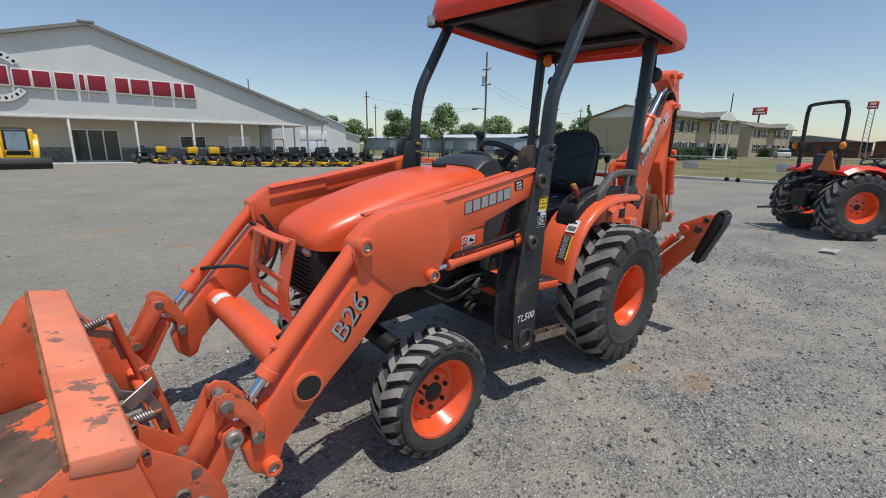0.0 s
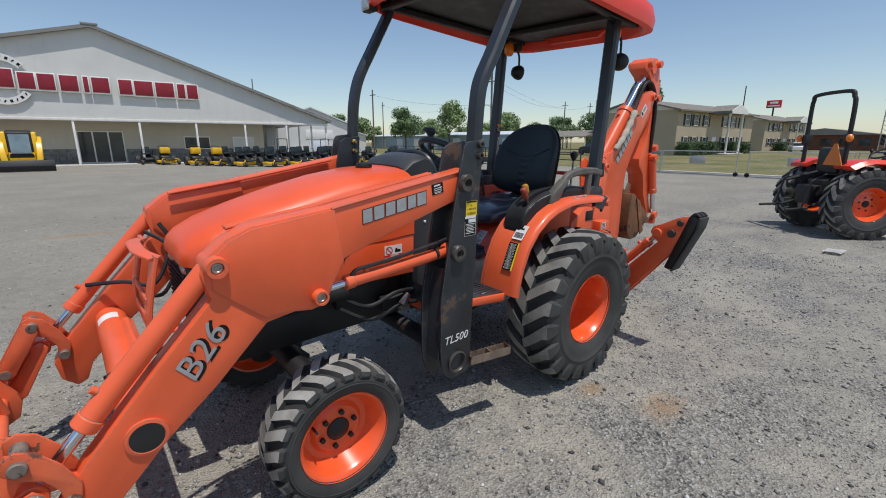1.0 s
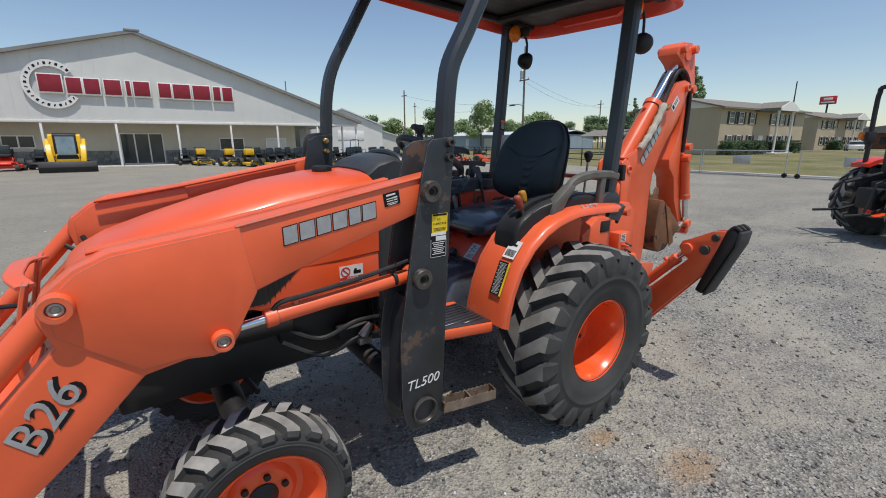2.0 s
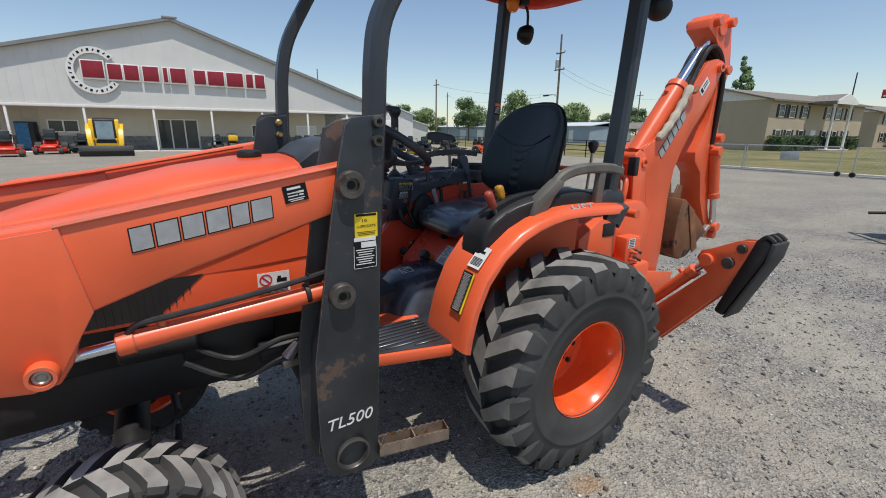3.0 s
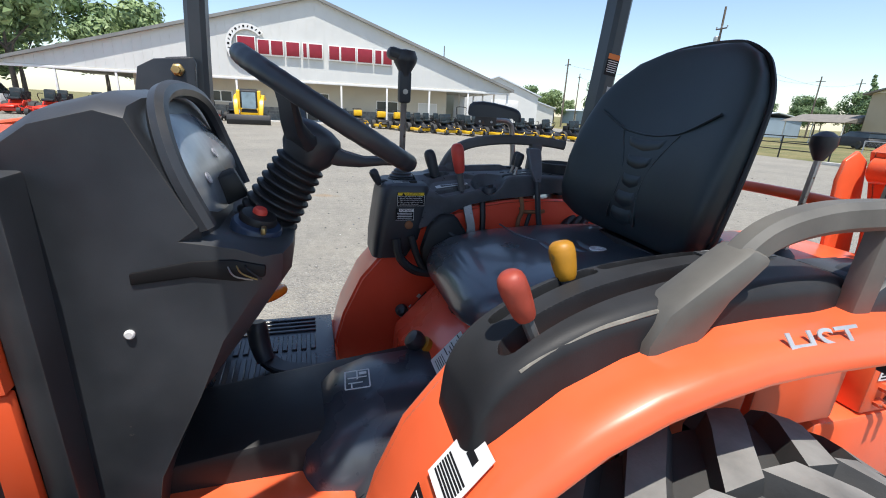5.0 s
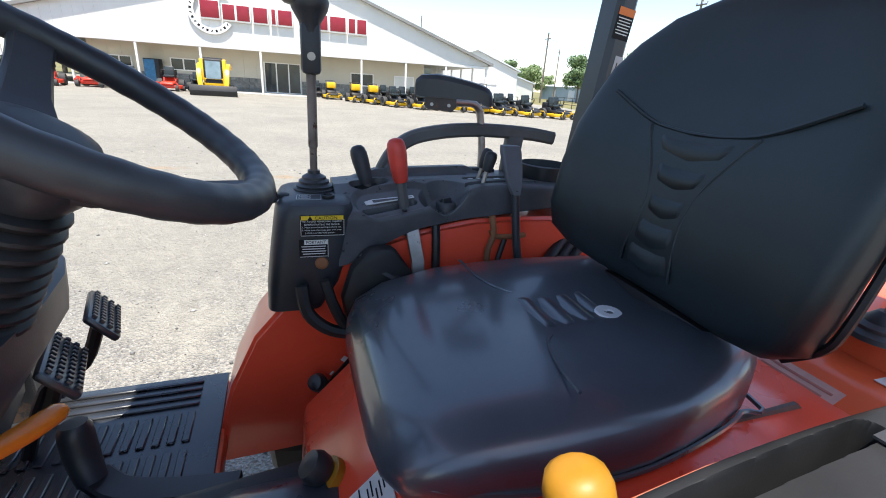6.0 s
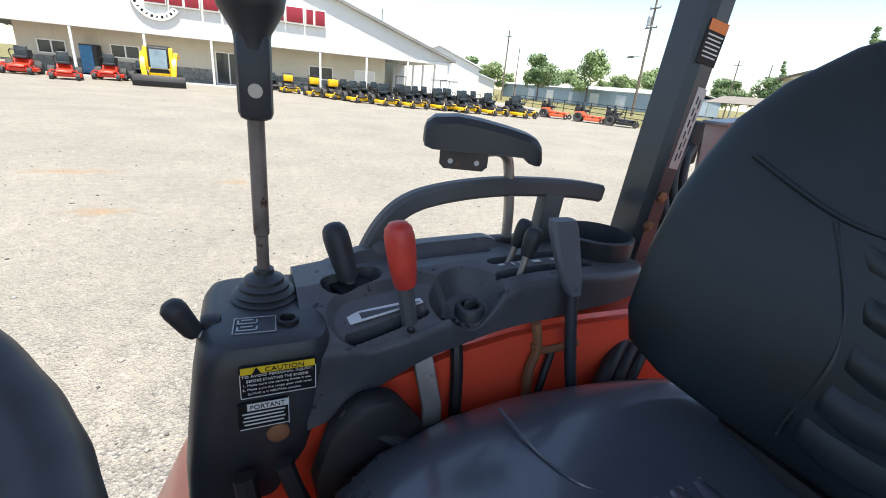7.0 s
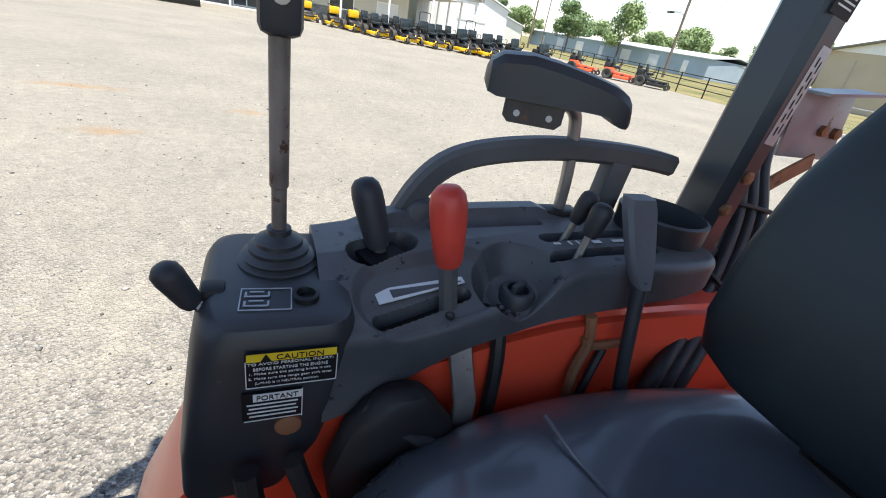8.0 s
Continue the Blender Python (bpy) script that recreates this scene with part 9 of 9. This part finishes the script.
wire((38, 39.9, 8.9), (80, 60, 9.2), 1.4)
wire((38, 38.8, 8.9), (98, 66, 10.2), 1.8)
wire((38, 40, 6.1), (34, 62, 8.7), 0.6)
wire((38, 39.4, 6.1), (56, 96, 10.2), 1.2)


def road_sign(x, y, h, w, bh, lattice):
    s_ = thing("road_sign", "tall red and white roadside pylon sign", "sign", Matrix.Translation((x, y, 0)), "roadside signs")
    for q in ((-0.4, 0.4) if lattice else (0,)):
        bm = B()
        rod(bm, (0, q, -0.3), (0, q, h - bh), 0.09 if lattice else 0.16, n=8)
        part("mast", bm, GALV if lattice else BLACK, s_)
    if lattice:
        bm = B()
        z = 0.5
        while z < h - bh - 0.8:
            rod(bm, (0, -0.4, z), (0, 0.4, z + 0.7), 0.03, n=5)
            z += 0.7
        part("lattice", bm, GALV, s_)
    bm = B()
    box(bm, (0, 0, h - bh / 2), (0.3, w, bh), 0.04)
    f = part("sign_box", bm, DECAL_RED, s_)
    bm = B()
    box(bm, (-0.16, 0.0, h - bh * 0.35), (0.02, w * 0.55, bh * 0.3), 0.01)
    part("sign_mark", bm, TRIM_WHITE, f)
    bm = B()
    box(bm, (-0.16, 0.0, h - bh * 0.75), (0.02, w * 0.8, bh * 0.16), 0.01)
    part("sign_bar", bm, TRIM_WHITE, f)


road_sign(110, 30.6, 9.9, 2.6, 1.5, False)
road_sign(110, 13.2, 10.0, 1.5, 1.3, True)
bm = B()
rod(bm, (0, 0, -0.3), (0, 0, 10.5), 0.12, 0.08, 8)
solid("light_pole", bm, BLACK, "slim dark yard light pole", "pole", Matrix.Translation((84, 27.3, 0)))

# far brick shops and sheds on the right
for x, y, w, d, h, mt, lb in ((112, 14, 14, 16, 2.9, BRICK, "long dark brick shop across the road"), (112, -6, 14, 18, 2.9, BRICK, "dark brick shop with a flat roof"), (128, 30, 14, 16, 4.5, SIDING_BLUE, "grey metal hall across the road")):
    b_ = thing("far_shop", lb, "building", Matrix.Translation((x, y, 0)))
    bm = B()
    box(bm, (w / 2, d / 2, h / 2), (w, d, h), 0)
    part("wall", bm, mt, b_)
    bm = B()
    prism(bm, [(-0.6, h), (d + 0.6, h), (d / 2, h + 1.3)], -0.6, w + 0.6, "x")
    part("roof", bm, ROOF_GREY, b_)
    for k in range(5):
        bm = B()
        box(bm, (-0.03, 1.8 + k * d / 5.5, 1.5), (0.06, 1.6, 1.3), 0.01)
        part("window", bm, WINDOW, b_)


# ---- vehicles ----
def car(at, mat, label, tall=1.7, length=4.6):
    c = thing("car", label, "car", at, "parked cars")
    bm = B()
    rings = []
    for x, w, z0, z1 in ((-0.5, 0.80, 0.35, 0.80), (-0.47, 0.90, 0.28, 0.95), (-0.30, 0.92, 0.25, 1.02), (0.0, 0.93, 0.25, 1.05), (0.3, 0.92, 0.25, 1.02), (0.47, 0.88, 0.28, 0.85), (0.5, 0.78, 0.35, 0.72)):
        rings.append([Vector((x * length, -w, z0)), Vector((x * length, w, z0)), Vector((x * length, w, z1 - 0.1)), Vector((x * length, w * 0.92, z1)), Vector((x * length, -w * 0.92, z1)), Vector((x * length, -w, z1 - 0.1))])
    loft(bm, rings)
    body = part("body", bm, mat, c)
    bm = B()
    loft(bm, [[Vector((x * length, -w, 1.0)), Vector((x * length, w, 1.0)), Vector((x2 * length, w * 0.82, z)), Vector((x2 * length, -w * 0.82, z))] for x, x2, w, z in ((-0.46, -0.43, 0.84, tall - 0.1), (-0.2, -0.2, 0.86, tall), (0.08, 0.04, 0.86, tall), (0.24, 0.10, 0.84, tall - 0.08))])
    part("windows", bm, WINDOW, body)
    bm = B()
    loft(bm, [[Vector((x * length, -w, z - 0.05)), Vector((x * length, w, z - 0.05)), Vector((x * length, w * 0.9, z + 0.02)), Vector((x * length, -w * 0.9, z + 0.02))] for x, w, z in ((-0.44, 0.72, tall - 0.08), (-0.2, 0.74, tall), (0.10, 0.72, tall - 0.04))])
    part("car_roof", bm, mat, body)
    for x in (-0.30, 0.31):
        for s in (-1, 1):
            bm = B()
            lathe(bm, [(0.2, -0.09), (0.34, -0.10), (0.36, -0.05), (0.36, 0.05), (0.34, 0.10), (0.2, 0.09), (0.05, 0.06), (0.05, -0.06)], (x * length, s * 0.86, 0.36), "y", 18, closed=True)
            part("wheel", bm, RUBBER, c)
    return c


car(Matrix.Translation((62, 38.5, 0)) @ Matrix.Rotation(radians(80), 4, "Z"), CAR_WHITE, "white sport utility car parked by the house")
car(Matrix.Translation((46, 29.5, 0)) @ Matrix.Rotation(radians(70), 4, "Z"), BLACK, "dark parked car behind the fence", 1.5)
car(Matrix.Translation((88, 20, 0)) @ Matrix.Rotation(radians(20), 4, "Z"), CAR_WHITE, "white car parked by the far house", 1.5)
car(Matrix.Translation((-23, 38, 0)) @ Matrix.Rotation(radians(90), 4, "Z"), CAR_WHITE, "white pickup parked beside the shop", 1.8, 5.2)
car(Matrix.Translation((-27, 37, 0)) @ Matrix.Rotation(radians(90), 4, "Z"), BLACK, "black pickup parked beside the shop", 1.8, 5.2)

# carport by the warehouse
cp = thing("carport", "low open carport with a pale roof", "carport", Matrix.Translation((52, 35, 0)))
bm = B()
prism(bm, [(-0.3, 2.3), (6.3, 2.3), (3, 3.2)], 0, 7, "y")
part("roof", bm, ROOF_SHINGLE, cp)
for x in (0.2, 5.8):
    for y in (0.3, 3.5, 6.7):
        bm = B()
        rod(bm, (x, y, 0), (x, y, 2.35), 0.06, n=8)
        part("post", bm, TRIM_WHITE, cp)


def mower(name, at, paint, label, group, rops=False, stand=False):
    """A zero-turn mower; its deck looks along -y."""
    w = thing(name, label, "mower", at, group)
    bm = B()
    prism(bm, [(-0.66, -0.55), (-0.5, -0.85), (0.5, -0.85), (0.66, -0.55), (0.62, 0.1), (-0.62, 0.1)], 0.13, 0.30, "z", 0.03)
    deck = part("deck", bm, paint, w, "wide cutting deck")
    for s in (-1, 0, 1):
        bm = B()
        lathe(bm, [(0.12, 0), (0.12, 0.05), (0.03, 0.08), (0.03, 0.12)], (s * 0.38, -0.42, 0.30), "z", 12)
        part("spindle", bm, BLACK, deck)
    bm = B()
    prism(bm, [(-1.0, 0.32), (0.75, 0.34), (0.78, 0.62), (0.2, 0.66), (0.05, 0.48), (-0.95, 0.42)], -0.30, 0.30, "x", 0.03)
    part("body", bm, BLACK if paint is YELLOW_PAINT else paint, w)
    bm = B()
    box(bm, (0, 0.62, 0.72), (0.52, 0.42, 0.38), 0.06)
    rod(bm, (0.2, 0.75, 0.8), (0.2, 0.75, 1.05), 0.10, n=12)
    part("engine", bm, BLACK, w)
    for s in (-1, 1):
        bm = B()
        lathe(bm, [(0.15, -0.12), (0.27, -0.13), (0.29, -0.08), (0.29, 0.08), (0.27, 0.13), (0.15, 0.12), (0.04, 0.03), (0.04, -0.03)], (s * 0.52, 0.50, 0.29), "x", 20, closed=True)
        part("rear_wheel", bm, RUBBER, w)
        bm = B()
        lathe(bm, [(0.07, -0.07), (0.15, -0.08), (0.16, 0.0), (0.15, 0.08), (0.07, 0.07)], (s * 0.48, -1.02, 0.16), "x", 14, closed=True)
        cw = part("caster_wheel", bm, RUBBER, w)
        bm = B()
        tube(bm, [(s * 0.30, -0.80, 0.40), (s * 0.48, -0.98, 0.42), (s * 0.48, -1.02, 0.36), (s * 0.58, -1.02, 0.30), (s * 0.58, -1.02, 0.16)], 0.025, 6)
        part("caster_fork", bm, paint, cw)
        if not stand:
            bm = B()
            tube(bm, spline([(s * 0.30, 0.05, 0.60), (s * 0.33, -0.10, 0.88), (s * 0.28, -0.12, 1.02), (s * 0.10, -0.14, 1.02)], 4), 0.018, 8)
            part("drive_lever", bm, BLACK, w)
    if stand:
        bm = B()
        box(bm, (0, 0.25, 0.95), (0.62, 0.34, 0.42), 0.06)
        part("tower", bm, paint, w)
        bm = B()
        tube(bm, spline([(-0.3, 0.35, 1.15), (-0.3, 0.55, 1.25), (0.3, 0.55, 1.25), (0.3, 0.35, 1.15)], 4), 0.02, 8)
        part("handlebar", bm, BLACK, w)
    else:
        bm = B()
        box(bm, (0, 0.12, 0.72), (0.50, 0.46, 0.13), 0.05)
        st_ = part("seat", bm, VINYL, w)
        bm = B()
        box(bm, (0, 0.34, 0.98), (0.48, 0.13, 0.50), 0.06, Euler((radians(-10), 0, 0)).to_matrix())
        part("backrest", bm, VINYL, st_)
    if rops:
        bm = B()
        tube(bm, spline([(-0.42, 0.5, 0.5), (-0.42, 0.52, 1.5), (-0.36, 0.52, 1.75), (0.36, 0.52, 1.75), (0.42, 0.52, 1.5), (0.42, 0.5, 0.5)], 4), 0.028, 8)
        part("roll_bar", bm, BLACK, w)
    return w


def put(x, y, a):
    return Matrix.Translation((x, y, 0)) @ Matrix.Rotation(radians(a), 4, "Z")


my = mower("mower", put(5.4, 28.6, 18), YELLOW_PAINT, "yellow zero-turn mower with black seat", "yellow mowers")
rg = random.Random(4)
spots = [(6.9, 27.5), (8.4, 26.9), (9.9, 26.3), (11.4, 25.7), (12.9, 25.1), (14.4, 24.5), (6.3, 30.6), (7.9, 30.0), (9.5, 29.4), (11.1, 28.8), (12.7, 28.2), (14.2, 27.6), (7.6, 32.8), (9.3, 32.2), (11.0, 31.6), (12.8, 31.0), (14.6, 30.4), (5.6, 33.4), (16.0, 27.0)]
for x, y in spots:
    copy_thing(my, put(x + rg.uniform(-0.15, 0.15), y + rg.uniform(-0.2, 0.2), 18 + rg.uniform(-8, 8)))
ys = mower("mower", put(3.4, 32.0, 10), YELLOW_PAINT, "yellow stand-on mower with tall control tower", "yellow mowers", False, True)
copy_thing(ys, put(4.4, 30.4, 16))
copy_thing(ys, put(1.9, 34.6, 6))
mr = mower("mower", put(9.9, 33.4, 10), YELLOW_PAINT, "yellow zero-turn mower with raised roll bar", "yellow mowers", True)
copy_thing(mr, put(13.4, 33.2, 15))
mk = mower("mower", put(0.9, 36.0, 4), BLACK, "black mower parked under the porch", "black mowers")
copy_thing(mk, put(-7.0, 34.9, -4))
mo = mower("mower", put(-9.7, 31.2, 14) @ Matrix.Scale(1.12, 4), RED_PAINT, "red-orange zero-turn mower with black seat", "red mowers")
for x, y, a in ((-8.4, 34.2, 4), (-12.4, 33.8, 6), (-14.4, 32.8, 12), (-16.4, 31.6, 5), (-18.6, 32.6, 8), (-20.8, 31.0, 10), (-13.3, 36.2, 6), (-17.5, 35.4, 4), (-20.0, 35.6, 4), (-23.6, 33.5, 8)):
    copy_thing(mo, put(x, y, a) @ Matrix.Scale(1.08, 4))
ml = mower("mower", put(18.3, 26.2, 38), ORANGE, "orange mower parked by the pipe fence", "orange mowers", False)
copy_thing(ml, put(19.4, 24.0, 40))
copy_thing(mk, put(20.4, 22.2, 40))

# compact track loader by the shop
sk = thing("track_loader", "yellow compact track loader with black dozer blade", "loader", put(-5.15, 30.6, 3))
bm = B()
prism(bm, [(-0.4, 0.42), (2.0, 0.42), (2.2, 1.0), (1.9, 1.55), (0.9, 1.62), (0.4, 1.1), (-0.4, 1.0)], -0.55, 0.55, "x", 0.04)
part("body", bm, YELLOW_PAINT, sk)
for s in (-1, 1):
    bm = B()
    prism(bm, [(-0.3, 0.0), (1.6, 0.0), (1.95, 0.28), (1.8, 0.58), (-0.1, 0.62), (-0.55, 0.36)], s * 0.58, s * 0.92, "x", 0.03)
    part("track", bm, RUBBER, sk)
    bm = B()
    tube(bm, spline([(s * 0.75, 2.0, 1.55), (s * 0.75, 0.9, 1.75), (s * 0.75, -0.2, 1.6), (s * 0.72, -0.7, 1.0), (s * 0.66, -0.85, 0.4)], 5), 0.1, flat=(0.14, 0.26), up=(1, 0, 0))
    part("lift_arm", bm, YELLOW_PAINT, sk)
bm = B()
prism(bm, [(-0.42, 0.7), (-0.30, 2.02), (-0.1, 2.12), (1.1, 2.12), (1.2, 1.1), (0.4, 0.7)], -0.50, 0.50, "x", 0.05)
cab = part("cab", bm, BLACK, sk, "black glazed cab")
for s in (-1, 1):
    bm = B()
    prism(bm, [(-0.50, 0.86), (-0.38, 2.00), (-0.10, 2.06), (0.05, 1.9), (-0.1, 0.86)], s * 0.50, s * 0.70, "x", 0.04)
    part("side_guard", bm, YELLOW_PAINT, sk)
bm = B()
prism(bm, [(-0.455, 0.95), (-0.355, 1.92), (-0.325, 1.92), (-0.425, 0.95)], -0.40, 0.40, "x", 0.0)
part("windscreen", bm, surface("hazy_blue_cab_glass", (0.20, 0.27, 0.30), 0.10, 0.0, 0.3, 1.5), cab, "hazy blue windscreen")
bm = B()
prism(bm, [(-1.15, 0.02), (-1.05, 0.02), (-1.12, 0.28), (-1.02, 0.58), (-1.10, 0.60), (-1.22, 0.3)], -1.25, 1.25, "x", 0.01)
part("blade", bm, BLACK, sk)

vm = thing("vending_machine", "blue drinks vending machine against the porch wall", "vending machine", SHOP @ Matrix.Translation((-10.5, 1.6, 0)))
bm = B()
box(bm, (0, 0.2, 0.99), (1.0, 0.8, 1.88), 0.03)
part("cabinet", bm, BLACK, vm)
bm = B()
box(bm, (-0.12, -0.215, 1.0), (0.7, 0.03, 1.7), 0.01)
part("front_panel", bm, BLUE_PAINT, vm)
bm = B()
box(bm, (0.37, -0.215, 1.2), (0.2, 0.03, 0.9), 0.01)
part("coin_panel", bm, BLACK, vm)

# ---- second tractor, seen from behind ----
ot = thing("compact_tractor", "small red-orange tractor with folding roll bar parked on gravel", "tractor", Matrix.Translation((7.57, -0.40, 0)) @ Matrix.Rotation(radians(137), 4, "Z") @ Matrix.Scale(1.05, 4))
for s in (-1, 1):
    wheel(ot, "rear_wheel", (0, s * 0.56, 0.535), 0.545, 0.32, 0.25, 19, -0.30, s, 0.07, 0.035, 0.07, 6)
    wheel(ot, "front_wheel", (-1.62, s * 0.50, 0.33), 0.335, 0.22, 0.19, 16, -0.25, s, 0.05, 0.025, 0.05, 6)
    bm = B()
    rings = []
    for a in (175, 160, 145, 130, 115, 100, 85, 70, 58):
        x, z = 0.66 * math.cos(radians(a)), 0.535 + 0.66 * math.sin(radians(a))
        x2, z2 = 0.60 * math.cos(radians(a)), 0.535 + 0.60 * math.sin(radians(a))
        rings.append([Vector((x, s * 0.30, z)), Vector((x, s * 0.64, z)), Vector((x2, s * 0.70, z2)), Vector((x2, s * 0.68, z2 - 0.01)), Vector((x2, s * 0.30, z2))])
    loft(bm, rings)
    part("fender", bm, RED_PAINT, ot)
bm = B()
prism(bm, [(0.30, 0.42), (0.36, 0.85), (-0.1, 0.95), (-1.0, 0.62), (-1.95, 0.62), (-1.95, 0.45), (-0.4, 0.40)], -0.17, 0.17, "y", 0.02)
part("chassis", bm, BLACK, ot)
bm = B()
loft(bm, [hood_ring(x, w * 0.95, t, 0.72, 0.09) for x, w, t in ((-2.0, 0.18, 0.98), (-1.9, 0.24, 1.06), (-1.5, 0.26, 1.13), (-0.9, 0.27, 1.18))])
part("hood", bm, RED_PAINT, ot)
bm = B()
prism(bm, [(-0.92, 0.60), (-0.88, 1.22), (-0.72, 1.20), (-0.70, 0.60)], -0.2, 0.2, "y", 0.03)
part("dashboard", bm, PLASTIC, ot)
bm = B()
ring = [(-0.60 + 0.17 * math.cos(a) * 0.85, 0.18 * math.sin(a), 1.28 - 0.17 * math.cos(a) * 0.5) for a in [2 * math.pi * i / 32 for i in range(32)]]
tube(bm, ring, 0.015, 8, closed=True)
rod(bm, (-0.74, 0, 1.15), (-0.60, 0, 1.27), 0.02, n=8)
tube(bm, [(-0.60, -0.17, 1.28), (-0.60, 0.17, 1.28)], 0.012, 6)
part("steering_wheel", bm, PLASTIC, ot)
bm = B()
box(bm, (-0.06, 0, 0.98), (0.46, 0.46, 0.14), 0.05)
s2 = part("seat", bm, VINYL, ot)
bm = B()
box(bm, (0.18, 0, 1.16), (0.12, 0.46, 0.40), 0.05)
part("backrest", bm, VINYL, s2)
bm = B()
tube(bm, spline([(0.30, -0.44, 0.62), (0.30, -0.44, 1.30), (0.31, -0.44, 1.95), (0.32, -0.41, 2.10), (0.33, -0.32, 2.18), (0.33, 0.32, 2.18), (0.32, 0.41, 2.10), (0.31, 0.44, 1.95), (0.30, 0.44, 1.30), (0.30, 0.44, 0.62)], 5), 0.03, flat=(0.055, 0.055))
rb2 = part("roll_bar", bm, BLACK, ot, "black folding roll bar")
for s in (-1, 1):
    bm = B()
    box(bm, (0.30, s * 0.44, 1.48), (0.11, 0.085, 0.16), 0.012)
    part("hinge", bm, BLACK, rb2)
    bm = B()
    ball(bm, (0.36, s * 0.53, 1.50), (0.045, 0.045, 0.06), 12)
    part("turn_lamp", bm, AMBER, ot, "amber turn lamp")
bm = B()
prism(bm, [(-0.19, 1.10), (0.19, 1.10), (0.03, 1.42), (-0.03, 1.42)], 0.43, 0.44, "x", 0.0)
bmesh.ops.translate(bm, vec=(0.0, 0.40, 0.0), verts=bm.verts[:])
part("slow_vehicle_triangle", bm, DECAL_ORANGE, ot, "bright orange slow-vehicle triangle")
bm = B()
for s in (-1, 1):
    tube(bm, [(0.30, s * 0.20, 0.55), (0.62, s * 0.30, 0.42), (0.95, s * 0.33, 0.40)], 0.02, 8)
    tube(bm, [(0.35, s * 0.22, 0.95), (0.62, s * 0.32, 0.85), (0.70, s * 0.32, 0.45)], 0.016, 8)
tube(bm, [(0.35, 0, 0.98), (0.80, 0, 0.85)], 0.024, 8)
box(bm, (0.42, 0, 0.62), (0.2, 0.34, 0.3), 0.03)
part("three_point_hitch", bm, BLACK, ot, "black three-point hitch arms")
for y, x in ((-0.30, -0.15), (-0.33, -0.02), (0.32, -0.1)):
    bm = B()
    rod(bm, (x, y, 1.05), (x - 0.05, y, 1.30), 0.008, n=6)
    ball(bm, (x - 0.05, y, 1.31), (0.022, 0.022, 0.03), 8)
    part("lever", bm, BLACK, ot)

# the yard and all beyond it, brought to the machine's scale
TRUE = Matrix.Scale(0.9416, 4)
for ob in list(scene.objects):
    if ob not in YARD_FROM and ob.parent is None:
        ob.matrix_basis = TRUE @ ob.matrix_basis


# ---- loose gravel round the tractor ----
rg = np.random.default_rng(8)
P0 = np.array([(1, 0, 0), (-1, 0, 0), (0, 1, 0), (0, -1, 0), (0, 0, 0.7), (0, 0, -0.4)], float)
F0 = np.array([(0, 2, 4), (2, 1, 4), (1, 3, 4), (3, 0, 4), (2, 0, 5), (1, 2, 5), (3, 1, 5), (0, 3, 5)])
NP = 36000
xy = np.empty((NP, 2))
xy[:27000] = rg.uniform((-4.0, -3.2), (5.0, 1.2), (27000, 2))
xy[27000:] = rg.uniform((-6.0, -3.0), (12.0, 9.0), (NP - 27000, 2))
size = rg.lognormal(-5.0, 0.45, NP).clip(0.0025, 0.022)
turn = rg.uniform(0, 6.28, NP)
c_, s_ = np.cos(turn), np.sin(turn)
shape = P0[None] * rg.uniform(0.6, 1.3, (NP, 6, 1)) * size[:, None, None]
vx = shape[:, :, 0] * c_[:, None] - shape[:, :, 1] * s_[:, None] * 0.8
vy = shape[:, :, 0] * s_[:, None] + shape[:, :, 1] * c_[:, None] * 0.8
ground_z = np.array([lot_z(x, y) for x, y in xy])
verts = np.stack([vx + xy[:, :1], vy + xy[:, 1:], shape[:, :, 2] + size[:, None] * 0.15 + ground_z[:, None]], -1).reshape(-1, 3)
faces = (F0[None] + 6 * np.arange(NP)[:, None, None]).reshape(-1, 3)
me = bpy.data.meshes.new("loose_gravel")
me.vertices.add(len(verts))
me.vertices.foreach_set("co", verts.ravel())
me.loops.add(faces.size)
me.loops.foreach_set("vertex_index", faces.ravel().astype(np.int32))
me.polygons.add(len(faces))
me.polygons.foreach_set("loop_start", (np.arange(len(faces)) * 3).astype(np.int32))
me.update(calc_edges=True)
me.materials.append(PEBBLE)
tagged(new("loose_gravel", me), "loose grey crushed stones on the yard", "gravel", kind="stuff")

# scrap of paper on the gravel
bm = B()
rows_ = []
for i in range(6):
    rows_.append([bm.verts.new((-0.14 + 0.056 * i + 0.01 * (j % 2), -0.10 + 0.05 * j, 0.004 + 0.012 * abs(math.sin(i * 1.7 + j * 2.3)))) for j in range(5)])
for a, b in zip(rows_, rows_[1:]):
    for j in range(4):
        bm.faces.new((a[j], b[j], b[j + 1], a[j + 1]))
bmesh.ops.solidify(bm, geom=bm.faces[:], thickness=0.0012)
solid("paper_scrap", bm, DECAL_WHITE, "crumpled white scrap of paper on the gravel", "paper", Matrix.Translation((5.4, -0.8, 0.004)))
